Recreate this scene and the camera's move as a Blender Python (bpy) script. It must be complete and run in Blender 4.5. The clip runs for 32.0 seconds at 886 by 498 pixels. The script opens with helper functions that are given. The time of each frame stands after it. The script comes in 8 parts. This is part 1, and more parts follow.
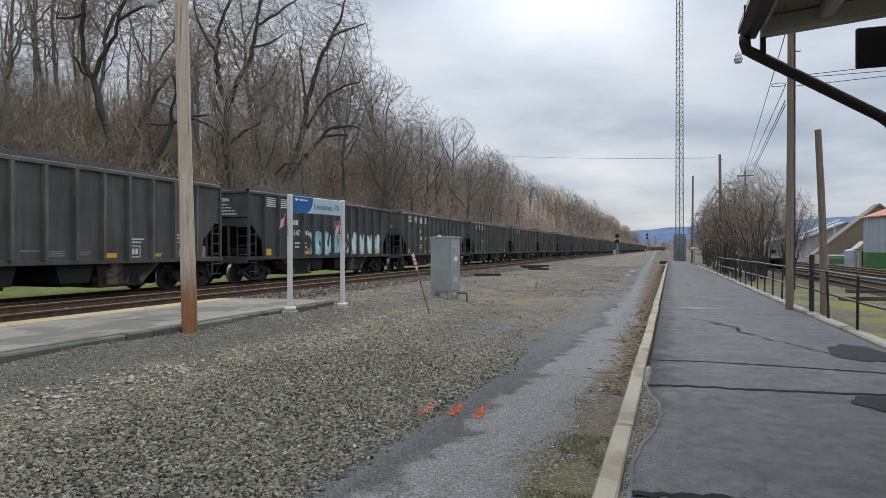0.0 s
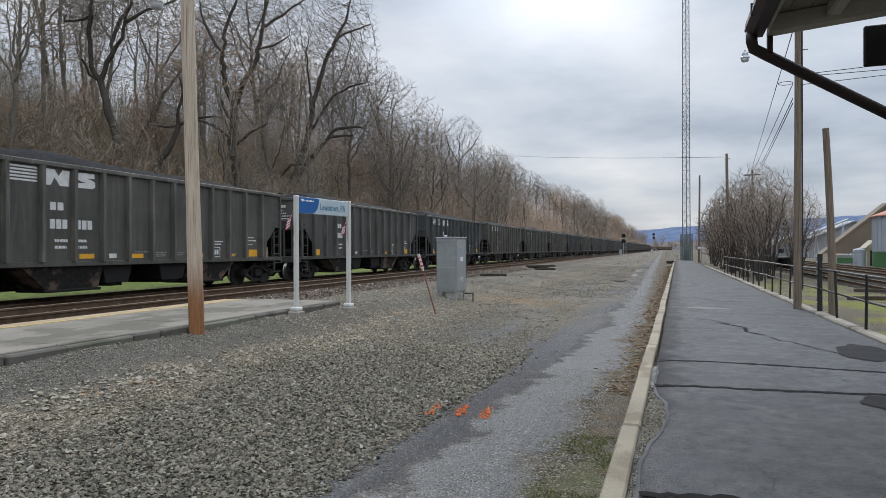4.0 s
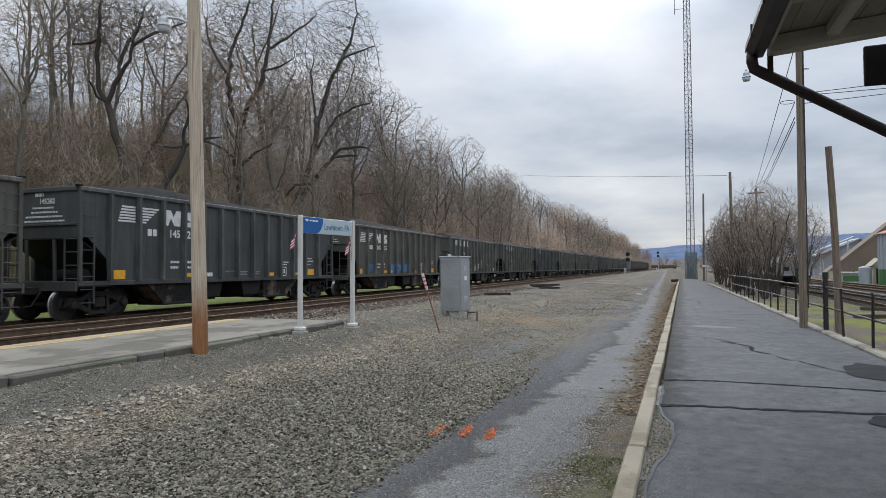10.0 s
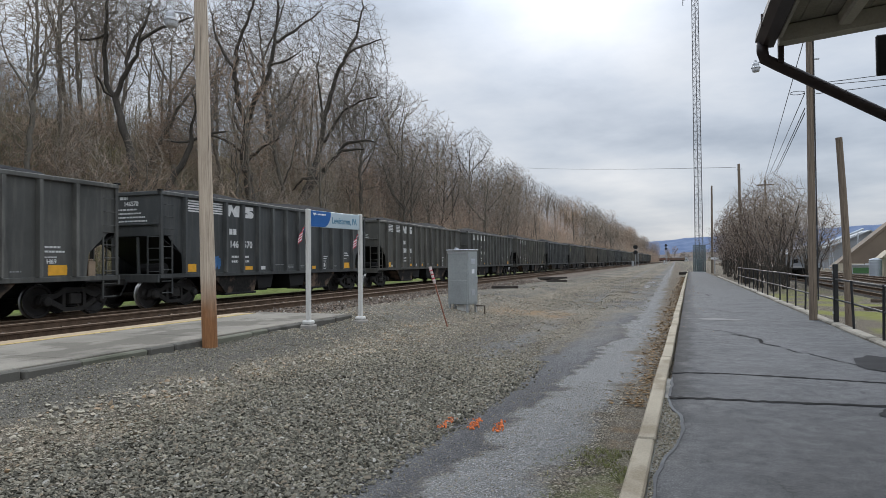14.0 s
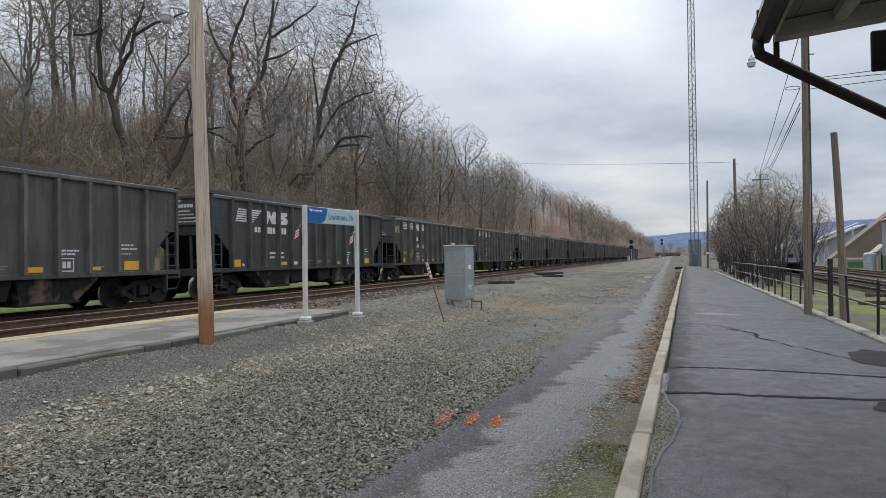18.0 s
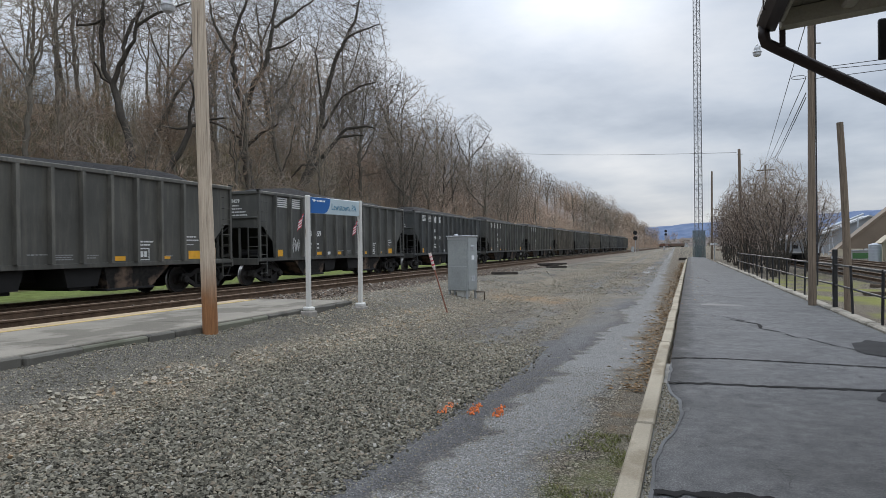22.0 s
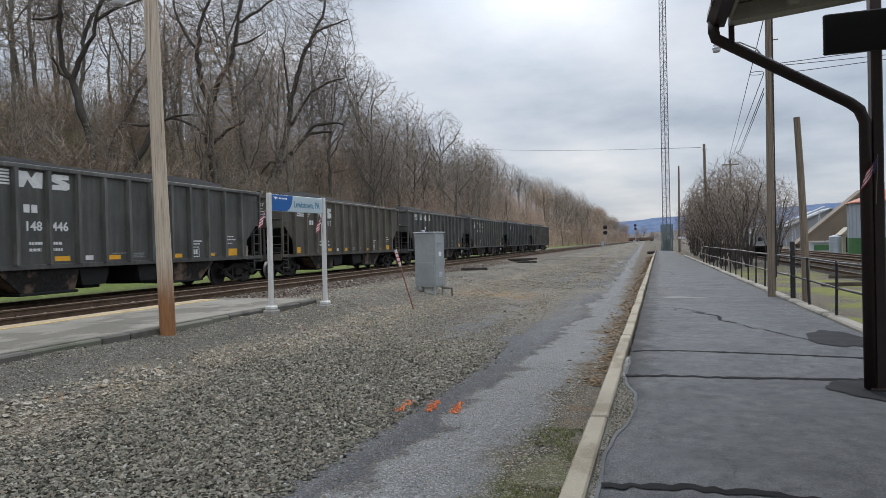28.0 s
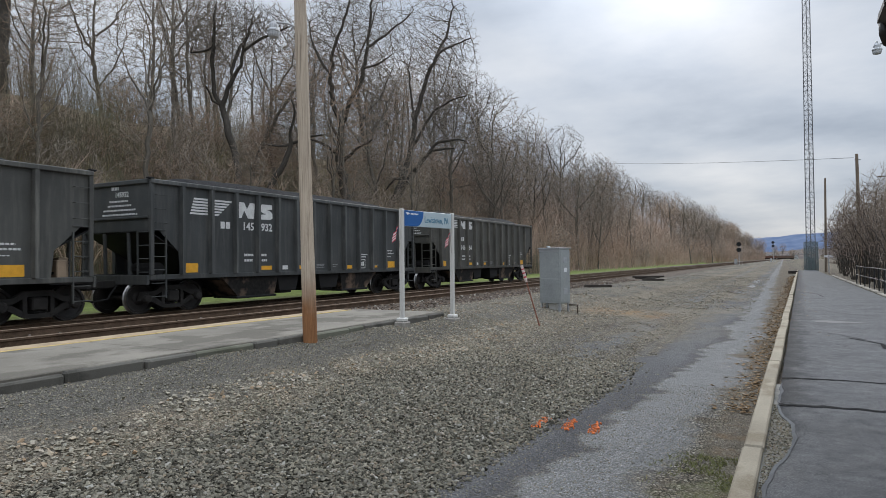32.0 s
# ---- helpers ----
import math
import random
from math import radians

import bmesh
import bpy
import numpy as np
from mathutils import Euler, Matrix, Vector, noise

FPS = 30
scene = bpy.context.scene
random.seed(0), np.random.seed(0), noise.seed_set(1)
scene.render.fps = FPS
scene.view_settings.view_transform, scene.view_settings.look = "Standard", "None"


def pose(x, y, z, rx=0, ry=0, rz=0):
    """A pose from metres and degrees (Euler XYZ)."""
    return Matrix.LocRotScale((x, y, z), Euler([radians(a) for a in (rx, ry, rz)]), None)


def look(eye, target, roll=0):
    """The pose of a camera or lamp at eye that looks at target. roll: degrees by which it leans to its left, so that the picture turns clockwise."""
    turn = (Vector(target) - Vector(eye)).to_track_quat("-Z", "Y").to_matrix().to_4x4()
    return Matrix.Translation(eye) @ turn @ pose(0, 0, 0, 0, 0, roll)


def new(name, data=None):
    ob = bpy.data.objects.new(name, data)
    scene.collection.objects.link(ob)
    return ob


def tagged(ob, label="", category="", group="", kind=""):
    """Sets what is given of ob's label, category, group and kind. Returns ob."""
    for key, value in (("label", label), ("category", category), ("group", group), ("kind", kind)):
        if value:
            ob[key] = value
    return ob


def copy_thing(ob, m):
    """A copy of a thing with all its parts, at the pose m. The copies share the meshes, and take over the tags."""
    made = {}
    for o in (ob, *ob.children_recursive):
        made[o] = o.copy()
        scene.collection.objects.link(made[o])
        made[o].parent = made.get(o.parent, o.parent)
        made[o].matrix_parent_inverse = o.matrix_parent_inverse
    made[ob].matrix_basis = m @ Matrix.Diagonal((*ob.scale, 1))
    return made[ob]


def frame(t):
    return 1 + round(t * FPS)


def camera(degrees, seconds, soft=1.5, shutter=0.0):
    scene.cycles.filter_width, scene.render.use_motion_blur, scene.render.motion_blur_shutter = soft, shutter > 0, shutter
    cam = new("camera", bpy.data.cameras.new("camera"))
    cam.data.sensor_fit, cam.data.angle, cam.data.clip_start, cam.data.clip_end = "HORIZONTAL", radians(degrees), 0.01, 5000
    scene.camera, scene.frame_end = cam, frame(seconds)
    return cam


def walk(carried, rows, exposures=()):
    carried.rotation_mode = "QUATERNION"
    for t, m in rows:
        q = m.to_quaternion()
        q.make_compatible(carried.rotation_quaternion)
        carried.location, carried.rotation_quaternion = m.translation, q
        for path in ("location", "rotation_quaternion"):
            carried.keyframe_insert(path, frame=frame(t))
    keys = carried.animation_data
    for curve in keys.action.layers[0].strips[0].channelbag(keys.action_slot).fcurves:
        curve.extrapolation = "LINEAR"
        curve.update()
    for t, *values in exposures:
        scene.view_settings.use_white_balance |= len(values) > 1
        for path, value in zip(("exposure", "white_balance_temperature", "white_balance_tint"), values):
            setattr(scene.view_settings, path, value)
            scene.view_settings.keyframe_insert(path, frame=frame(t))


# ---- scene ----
# camera: hand-held on the asphalt platform, eye at 1.55 m
cam = camera(69.74, 32.0, soft=0.8, shutter=0.06)
PATH = [
    (0, -0.000, -0.000, 1.550, 18.60, 0.00, 0.00), (0.5, 0.001, -0.003, 1.553, 18.59, -0.02, -0.07), (1, -0.003, 0.007, 1.551, 18.61, -0.04, -0.04),
    (1.5, -0.005, 0.002, 1.549, 18.60, -0.03, -0.20), (2, -0.006, -0.000, 1.550, 18.59, -0.07, -0.22), (2.5, -0.004, 0.013, 1.552, 18.67, -0.10, -0.29),
    (3, -0.000, 0.009, 1.553, 18.96, -0.07, -0.24), (3.5, 0.001, 0.006, 1.549, 19.21, -0.03, -0.19), (5.5, -0.006, -0.011, 1.557, 18.72, 0.25, -0.03),
    (6, -0.006, -0.006, 1.555, 18.75, 0.31, -0.06), (6.5, -0.006, -0.000, 1.553, 18.76, 0.38, -0.14), (7, -0.003, 0.003, 1.556, 18.78, 0.38, -0.24),
    (7.5, 0.001, -0.004, 1.558, 18.80, 0.52, -0.40), (8, 0.006, -0.009, 1.564, 18.82, 0.97, -0.60), (8.5, 0.011, -0.004, 1.563, 19.14, 1.44, -0.64),
    (9, 0.011, -0.007, 1.560, 19.23, 1.79, -0.44), (9.5, 0.010, -0.005, 1.559, 19.37, 1.82, -0.44), (10, 0.008, -0.008, 1.556, 19.49, 1.74, -0.32),
    (10.5, 0.007, -0.017, 1.555, 19.49, 1.71, -0.58), (11, 0.007, -0.015, 1.561, 19.47, 1.59, -0.54), (11.5, -0.000, -0.015, 1.554, 19.42, 1.59, -0.47),
    (12, 0.002, 0.001, 1.554, 19.62, 1.51, -0.30), (12.5, -0.001, 0.003, 1.558, 19.89, 1.45, -0.39), (13, -0.000, -0.001, 1.554, 20.08, 1.40, -0.53),
    (13.5, -0.004, 0.002, 1.555, 20.15, 1.31, -0.52), (14, -0.004, -0.007, 1.552, 20.13, 1.16, -0.52), (14.5, -0.002, -0.009, 1.551, 20.15, 1.10, -0.54),
    (16.5, 0.001, -0.023, 1.557, 20.12, 0.92, -0.40), (17, -0.003, -0.024, 1.562, 19.98, 0.90, -0.58), (17.5, -0.002, -0.016, 1.558, 19.93, 0.91, -0.64),
    (18, -0.008, -0.023, 1.559, 19.79, 0.74, -0.68), (18.5, -0.005, -0.009, 1.550, 19.76, 0.68, -0.70), (19, 0.002, -0.014, 1.553, 19.55, 0.68, -1.17),
    (19.5, -0.004, 0.023, 1.547, 20.01, 0.49, -0.74), (20, -0.000, 0.002, 1.550, 20.11, 0.16, -0.82), (20.5, -0.002, -0.005, 1.554, 20.22, 0.03, -0.74),
    (21, -0.010, -0.005, 1.552, 20.16, -0.03, -0.61), (21.5, -0.006, -0.008, 1.552, 20.13, -0.08, -0.49), (22, -0.004, -0.006, 1.552, 20.12, -0.08, -0.66),
    (22.5, -0.004, -0.004, 1.552, 20.12, -0.08, -0.68), (23, -0.002, 0.000, 1.552, 20.17, -0.03, -0.59), (23.5, -0.011, -0.013, 1.554, 20.14, -0.08, -0.51),
    (24, -0.004, -0.011, 1.552, 20.07, -0.11, -0.47), (24.5, -0.009, -0.014, 1.557, 19.98, -0.18, -0.44), (26.5, 0.036, 0.011, 1.553, 19.70, -0.50, -1.83),
    (27, 0.081, 0.031, 1.553, 19.24, -0.62, -1.57), (27.5, 0.127, 0.056, 1.554, 18.63, -0.66, -1.05), (28, 0.146, 0.087, 1.550, 17.69, -0.45, -1.30),
    (28.5, 0.149, 0.118, 1.542, 17.40, -0.37, -1.25), (29, 0.157, 0.125, 1.542, 17.80, -0.41, -1.67), (29.5, 0.141, 0.101, 1.544, 17.80, -0.84, -1.77),
    (30, 0.105, 0.082, 1.556, 20.16, -0.88, -1.44), (30.5, 0.064, 0.050, 1.562, 22.05, -0.57, -1.16), (31, 0.030, 0.018, 1.560, 23.35, 0.06, -0.84),
    (31.5, 0.001, -0.012, 1.560, 25.37, 0.74, -0.58), (32, -0.021, -0.047, 1.560, 28.23, 1.07, -0.54),
]
walk(cam, [(t, pose(x, y, z, 90 + p, 0, w) @ pose(0, 0, 0, 0, 0, r)) for t, x, y, z, w, p, r in PATH],
     exposures=[(0.0, 0.03), (8.0, 0.04), (17.0, 0.03), (19.0, -0.02), (20.0, -0.05), (22.0, 0.03), (24.0, 0.05), (27.0, -0.03), (28.0, 0.03), (29.0, 0.0),
                (30.0, -0.08), (31.0, -0.04), (32.0, -0.03)])


# ---- light: a bright overcast sky with broken cloud, and a weak wide sun behind it ----
SUN_EL, SUN_AZ = radians(32), radians(-9)
world = bpy.data.worlds.new("overcast_sky")
scene.world = world
world.use_nodes = True
wt = world.node_tree
wt.nodes.clear()


def wn(kind, **kw):
    n = wt.nodes.new(kind)
    for k, v in kw.items():
        n.inputs[k].default_value = v
    return n


w_out = wn("ShaderNodeOutputWorld")
w_bg = wn("ShaderNodeBackground", Strength=1.0)
sky = wn("ShaderNodeTexSky")
sky.sky_type, sky.sun_disc = "NISHITA", False
sky.sun_elevation, sky.sun_rotation = SUN_EL, SUN_AZ
w_tc = wn("ShaderNodeTexCoord")
w_sep = wn("ShaderNodeSeparateXYZ")
w_max = wt.nodes.new("ShaderNodeMath")
w_max.operation = "MAXIMUM"
w_max.inputs[1].default_value = 0.0
w_add = wt.nodes.new("ShaderNodeMath")
w_add.operation = "ADD"
w_add.inputs[1].default_value = 0.16
w_div = wt.nodes.new("ShaderNodeVectorMath")
w_div.operation = "DIVIDE"
w_comb = wn("ShaderNodeCombineXYZ")
w_n1 = wn("ShaderNodeTexNoise", Scale=1.15, Detail=7.0, Roughness=0.55)
w_n2 = wn("ShaderNodeTexNoise", Scale=0.55, Detail=3.0, Roughness=0.5)
w_mixn = wt.nodes.new("ShaderNodeMath")
w_mixn.operation = "ADD"
w_ramp = wt.nodes.new("ShaderNodeValToRGB")
cr = w_ramp.color_ramp
cr.elements[0].position, cr.elements[0].color = 0.38, (0.36, 0.43, 0.54, 1)
cr.elements[1].position, cr.elements[1].color = 0.66, (0.86, 0.895, 0.95, 1)
e = cr.elements.new(0.50)
e.color = (0.58, 0.65, 0.755, 1)
w_map = wt.nodes.new("ShaderNodeMapping")
w_map.inputs["Location"].default_value = (2.2, 0.7, 0.0)
w_half = wt.nodes.new("ShaderNodeMath")
w_half.operation = "MULTIPLY"
w_half.inputs[1].default_value = 0.5
w_skymul = wt.nodes.new("ShaderNodeVectorMath")
w_skymul.operation = "SCALE"
w_skymul.inputs["Scale"].default_value = 0.06
w_mix = wt.nodes.new("ShaderNodeMix")
w_mix.data_type = "RGBA"
w_mix.inputs["Factor"].default_value = 0.88
L = wt.links.new
L(w_tc.outputs["Generated"], w_sep.inputs[0])
L(w_sep.outputs["Z"], w_max.inputs[0])
L(w_max.outputs[0], w_add.inputs[0])
for k in "XYZ":
    L(w_add.outputs[0], w_comb.inputs[k])
L(w_tc.outputs["Generated"], w_div.inputs[0])
L(w_comb.outputs[0], w_div.inputs[1])
L(w_div.outputs[0], w_map.inputs[0])
L(w_map.outputs[0], w_n1.inputs["Vector"])
L(w_map.outputs[0], w_n2.inputs["Vector"])
L(w_n1.outputs[0], w_mixn.inputs[0])
L(w_n2.outputs[0], w_mixn.inputs[1])
L(w_mixn.outputs[0], w_half.inputs[0])
L(w_half.outputs[0], w_ramp.inputs[0])
L(sky.outputs[0], w_skymul.inputs[0])
L(w_skymul.outputs[0], w_mix.inputs["A"])
L(w_ramp.outputs[0], w_mix.inputs["B"])
# an overcast sky grows brighter towards the zenith
w_zen = wt.nodes.new("ShaderNodeMapRange")
w_zen.inputs["From Min"].default_value, w_zen.inputs["From Max"].default_value = 0.36, 1.0
w_zen.inputs["To Min"].default_value, w_zen.inputs["To Max"].default_value = 1.0, 3.6
L(w_sep.outputs["Z"], w_zen.inputs["Value"])
# and round the veiled sun
w_dot = wt.nodes.new("ShaderNodeVectorMath")
w_dot.operation = "DOT_PRODUCT"
w_dot.inputs[1].default_value = (math.sin(SUN_AZ) * math.cos(SUN_EL), math.cos(SUN_AZ) * math.cos(SUN_EL), math.sin(SUN_EL))
L(w_tc.outputs["Generated"], w_dot.inputs[0])
w_glow = wt.nodes.new("ShaderNodeMapRange")
w_glow.interpolation_type = "SMOOTHSTEP"
w_glow.inputs["From Min"].default_value, w_glow.inputs["From Max"].default_value = 0.945, 1.0
w_glow.inputs["To Min"].default_value, w_glow.inputs["To Max"].default_value = 0.0, 0.48
L(w_dot.outputs["Value"], w_glow.inputs["Value"])
w_sum = wt.nodes.new("ShaderNodeMath")
w_sum.operation = "ADD"
L(w_zen.outputs[0], w_sum.inputs[0])
L(w_glow.outputs[0], w_sum.inputs[1])
# and dims a little into the haze over the horizon
w_low = wt.nodes.new("ShaderNodeMapRange")
w_low.inputs["From Min"].default_value, w_low.inputs["From Max"].default_value = 0.02, 0.26
w_low.inputs["To Min"].default_value, w_low.inputs["To Max"].default_value = 0.80, 1.0
L(w_sep.outputs["Z"], w_low.inputs["Value"])
w_mul = wt.nodes.new("ShaderNodeMath")
w_mul.operation = "MULTIPLY"
L(w_sum.outputs[0], w_mul.inputs[0])
L(w_low.outputs[0], w_mul.inputs[1])
L(w_mul.outputs[0], w_bg.inputs["Strength"])
L(w_mix.outputs["Result"], w_bg.inputs["Color"])
L(w_bg.outputs[0], w_out.inputs["Surface"])

sun_data = bpy.data.lights.new("sun", "SUN")
sun_data.energy, sun_data.angle, sun_data.color = 1.25, radians(14), (1.0, 0.96, 0.9)
sun = new("sun", sun_data)
sun.matrix_world = look((math.sin(SUN_AZ) * math.cos(SUN_EL) * 100, math.cos(SUN_AZ) * math.cos(SUN_EL) * 100,
                         math.sin(SUN_EL) * 100), (0, 0, 0))


# ---- materials ----
def rgb(r, g, b):
    return (r, g, b, 1.0)


class Mat:
    """A small builder of procedural materials."""

    def __init__(self, name, rough=0.7, metal=0.0, spec=0.4):
        self.m = bpy.data.materials.new(name)
        self.m.use_nodes = True
        self.t = self.m.node_tree
        self.b = self.t.nodes["Principled BSDF"]
        self.b.inputs["Roughness"].default_value = rough
        self.b.inputs["Metallic"].default_value = metal
        self.b.inputs["Specular IOR Level"].default_value = spec
        self.co = self.t.nodes.new("ShaderNodeTexCoord").outputs["Object"]

    def node(self, kind, **kw):
        n = self.t.nodes.new(kind)
        for k, v in kw.items():
            n.inputs[k].default_value = v
        return n

    def link(self, a, b):
        self.t.links.new(a, b)

    def world_co(self):
        self.co = self.t.nodes.new("ShaderNodeNewGeometry").outputs["Position"]
        return self

    def noise(self, scale, detail=4.0, rough=0.55, stretch=None):
        co = self.co
        if stretch:
            mp = self.node("ShaderNodeMapping")
            mp.inputs["Scale"].default_value = stretch
            self.link(co, mp.inputs[0])
            co = mp.outputs[0]
        n = self.node("ShaderNodeTexNoise", Scale=scale, Detail=detail, Roughness=rough)
        self.link(co, n.inputs["Vector"])
        return n.outputs[0]

    def ramp(self, fac, *stops):
        r = self.node("ShaderNodeValToRGB")
        els = r.color_ramp.elements
        els[0].position, els[0].color = stops[0][0], stops[0][1]
        els[1].position, els[1].color = stops[-1][0], stops[-1][1]
        for p, c in stops[1:-1]:
            els.new(p).color = c
        self.link(fac, r.inputs[0])
        return r.outputs[0]

    def mix(self, fac, a, b, mode="MIX"):
        n = self.t.nodes.new("ShaderNodeMix")
        n.data_type, n.blend_type = "RGBA", mode
        for key, v in (("Factor", fac), ("A", a), ("B", b)):
            if isinstance(v, (int, float, tuple)):
                n.inputs[key].default_value = v
            else:
                self.link(v, n.inputs[key])
        return n.outputs["Result"]

    def math(self, op, a, b=0.0):
        n = self.t.nodes.new("ShaderNodeMath")
        n.operation = op
        for i, v in enumerate((a, b)):
            if isinstance(v, (int, float)):
                n.inputs[i].default_value = v
            else:
                self.link(v, n.inputs[i])
        return n.outputs[0]

    def rand(self):
        return self.t.nodes.new("ShaderNodeObjectInfo").outputs["Random"]

    def island(self):
        return self.t.nodes.new("ShaderNodeNewGeometry").outputs["Random Per Island"]

    def axis(self, k):
        s = self.node("ShaderNodeSeparateXYZ")
        self.link(self.co, s.inputs[0])
        return s.outputs[k]

    def color(self, c):
        if isinstance(c, tuple):
            self.b.inputs["Base Color"].default_value = c
        else:
            self.link(c, self.b.inputs["Base Color"])
        return self

    def rough(self, r):
        self.link(r, self.b.inputs["Roughness"])
        return self

    def bump(self, h, strength=0.3, dist=0.02):
        n = self.node("ShaderNodeBump", Strength=strength, Distance=dist)
        self.link(h, n.inputs["Height"])
        self.link(n.outputs[0], self.b.inputs["Normal"])
        return self


def plain(name, c, rough=0.6, metal=0.0, vary=0.12, scale=3.0, fine=40.0, spec=0.4):
    """Paint, metal or wood with two scales of wear."""
    m = Mat(name, rough, metal, spec)
    big = m.noise(scale, 5)
    small = m.noise(fine, 3)
    lo = rgb(*(v * (1 - vary * 1.6) for v in c))
    hi = rgb(*(min(1, v * (1 + vary * 1.6)) for v in c))
    base = m.ramp(big, (0.3, lo), (0.7, hi))
    m.color(m.mix(0.35, base, m.ramp(small, (0.3, lo), (0.7, hi))))
    m.bump(small, 0.12, 0.005)
    return m.m


def car_paint(name, c, dust):
    m = Mat(name, 0.55, 0.0, 0.35)
    streak = m.noise(2.2, 6, 0.65, (1.0, 3.2, 0.3))
    blotch = m.noise(0.7, 4)
    fine = m.noise(30, 3)
    base = m.ramp(blotch, (0.3, rgb(*(v * 0.75 for v in c))), (0.7, rgb(*(v * 1.25 for v in c))))
    grime = m.ramp(streak, (0.48, rgb(0, 0, 0)), (0.72, rgb(0.5, 0.5, 0.5)))
    m.color(m.mix(grime, base, rgb(*dust)))
    m.rough(m.ramp(fine, (0.3, rgb(0.5, 0.5, 0.5)), (0.7, rgb(0.72, 0.72, 0.72))))
    m.bump(m.noise(5.0, 2), 0.10, 0.02)
    return m.m


PAINTS = [car_paint("black_car_paint", (0.067, 0.067, 0.061), (0.15, 0.144, 0.124)),
          car_paint("faded_black_car_paint", (0.072, 0.070, 0.061), (0.155, 0.143, 0.117)),
          car_paint("dusty_brown_black_car_paint", (0.080, 0.072, 0.058), (0.165, 0.145, 0.118)),
          car_paint("blue_black_car_paint", (0.050, 0.053, 0.052), (0.115, 0.111, 0.10))]
# rib and chord paints, with their dust, lightened in colour to look lit
LIT_RIB_PAINTS = [car_paint("scuffed_black_rib_paint", (0.085, 0.084, 0.076), (0.26, 0.25, 0.215)), car_paint("scuffed_faded_rib_paint", (0.09, 0.087, 0.076), (0.27, 0.25, 0.205)),
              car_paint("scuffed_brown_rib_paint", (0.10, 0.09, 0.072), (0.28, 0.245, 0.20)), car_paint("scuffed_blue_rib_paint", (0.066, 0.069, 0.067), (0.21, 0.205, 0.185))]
m = Mat("dusty_hopper_steel", 0.85, 0, 0.2)
m.color(m.mix(m.ramp(m.noise(1.3, 5, 0.6), (0.48, rgb(0, 0, 0)), (0.62, rgb(0.9, 0.9, 0.9))), m.ramp(m.noise(9, 4), (0.3, rgb(0.009, 0.0085, 0.008)), (0.7, rgb(0.022, 0.02, 0.018))), rgb(0.15, 0.105, 0.075)))
BAY = m.m
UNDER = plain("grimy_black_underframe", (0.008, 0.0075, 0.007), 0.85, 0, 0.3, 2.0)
TRUCK = plain("oily_brown_black_cast_steel", (0.018, 0.016, 0.014), 0.8, 0, 0.35, 4.0)
TREAD = plain("polished_wheel_steel", (0.36, 0.35, 0.34), 0.35, 0.9, 0.1)
WHEEL = plain("rusty_dark_wheel_steel", (0.026, 0.023, 0.021), 0.65, 0.2, 0.3, 3.0)
WHITE_PAINT = plain("dirty_white_stencil_paint", (0.62, 0.62, 0.60), 0.6, 0, 0.12, 6.0)
GREY_PAINT = plain("faded_grey_stencil_paint", (0.25, 0.25, 0.25), 0.6, 0, 0.15, 6.0)
YELLOW_REFL = plain("yellow_reflective_sheet", (0.72, 0.36, 0.03), 0.45, 0, 0.10, 6.0)
# tan of a sunlit end slope sheet, put into the colour
LIT_SLOPE = plain("tan_primer_plate", (0.34, 0.25, 0.17), 0.7, 0, 0.2)

m = Mat("coal", 0.9, 0, 0.15)
m.color(m.ramp(m.noise(14, 4), (0.35, rgb(0.008, 0.008, 0.009)), (0.7, rgb(0.028, 0.028, 0.030))))
m.bump(m.noise(22, 3), 0.6, 0.05)
COAL = m.m


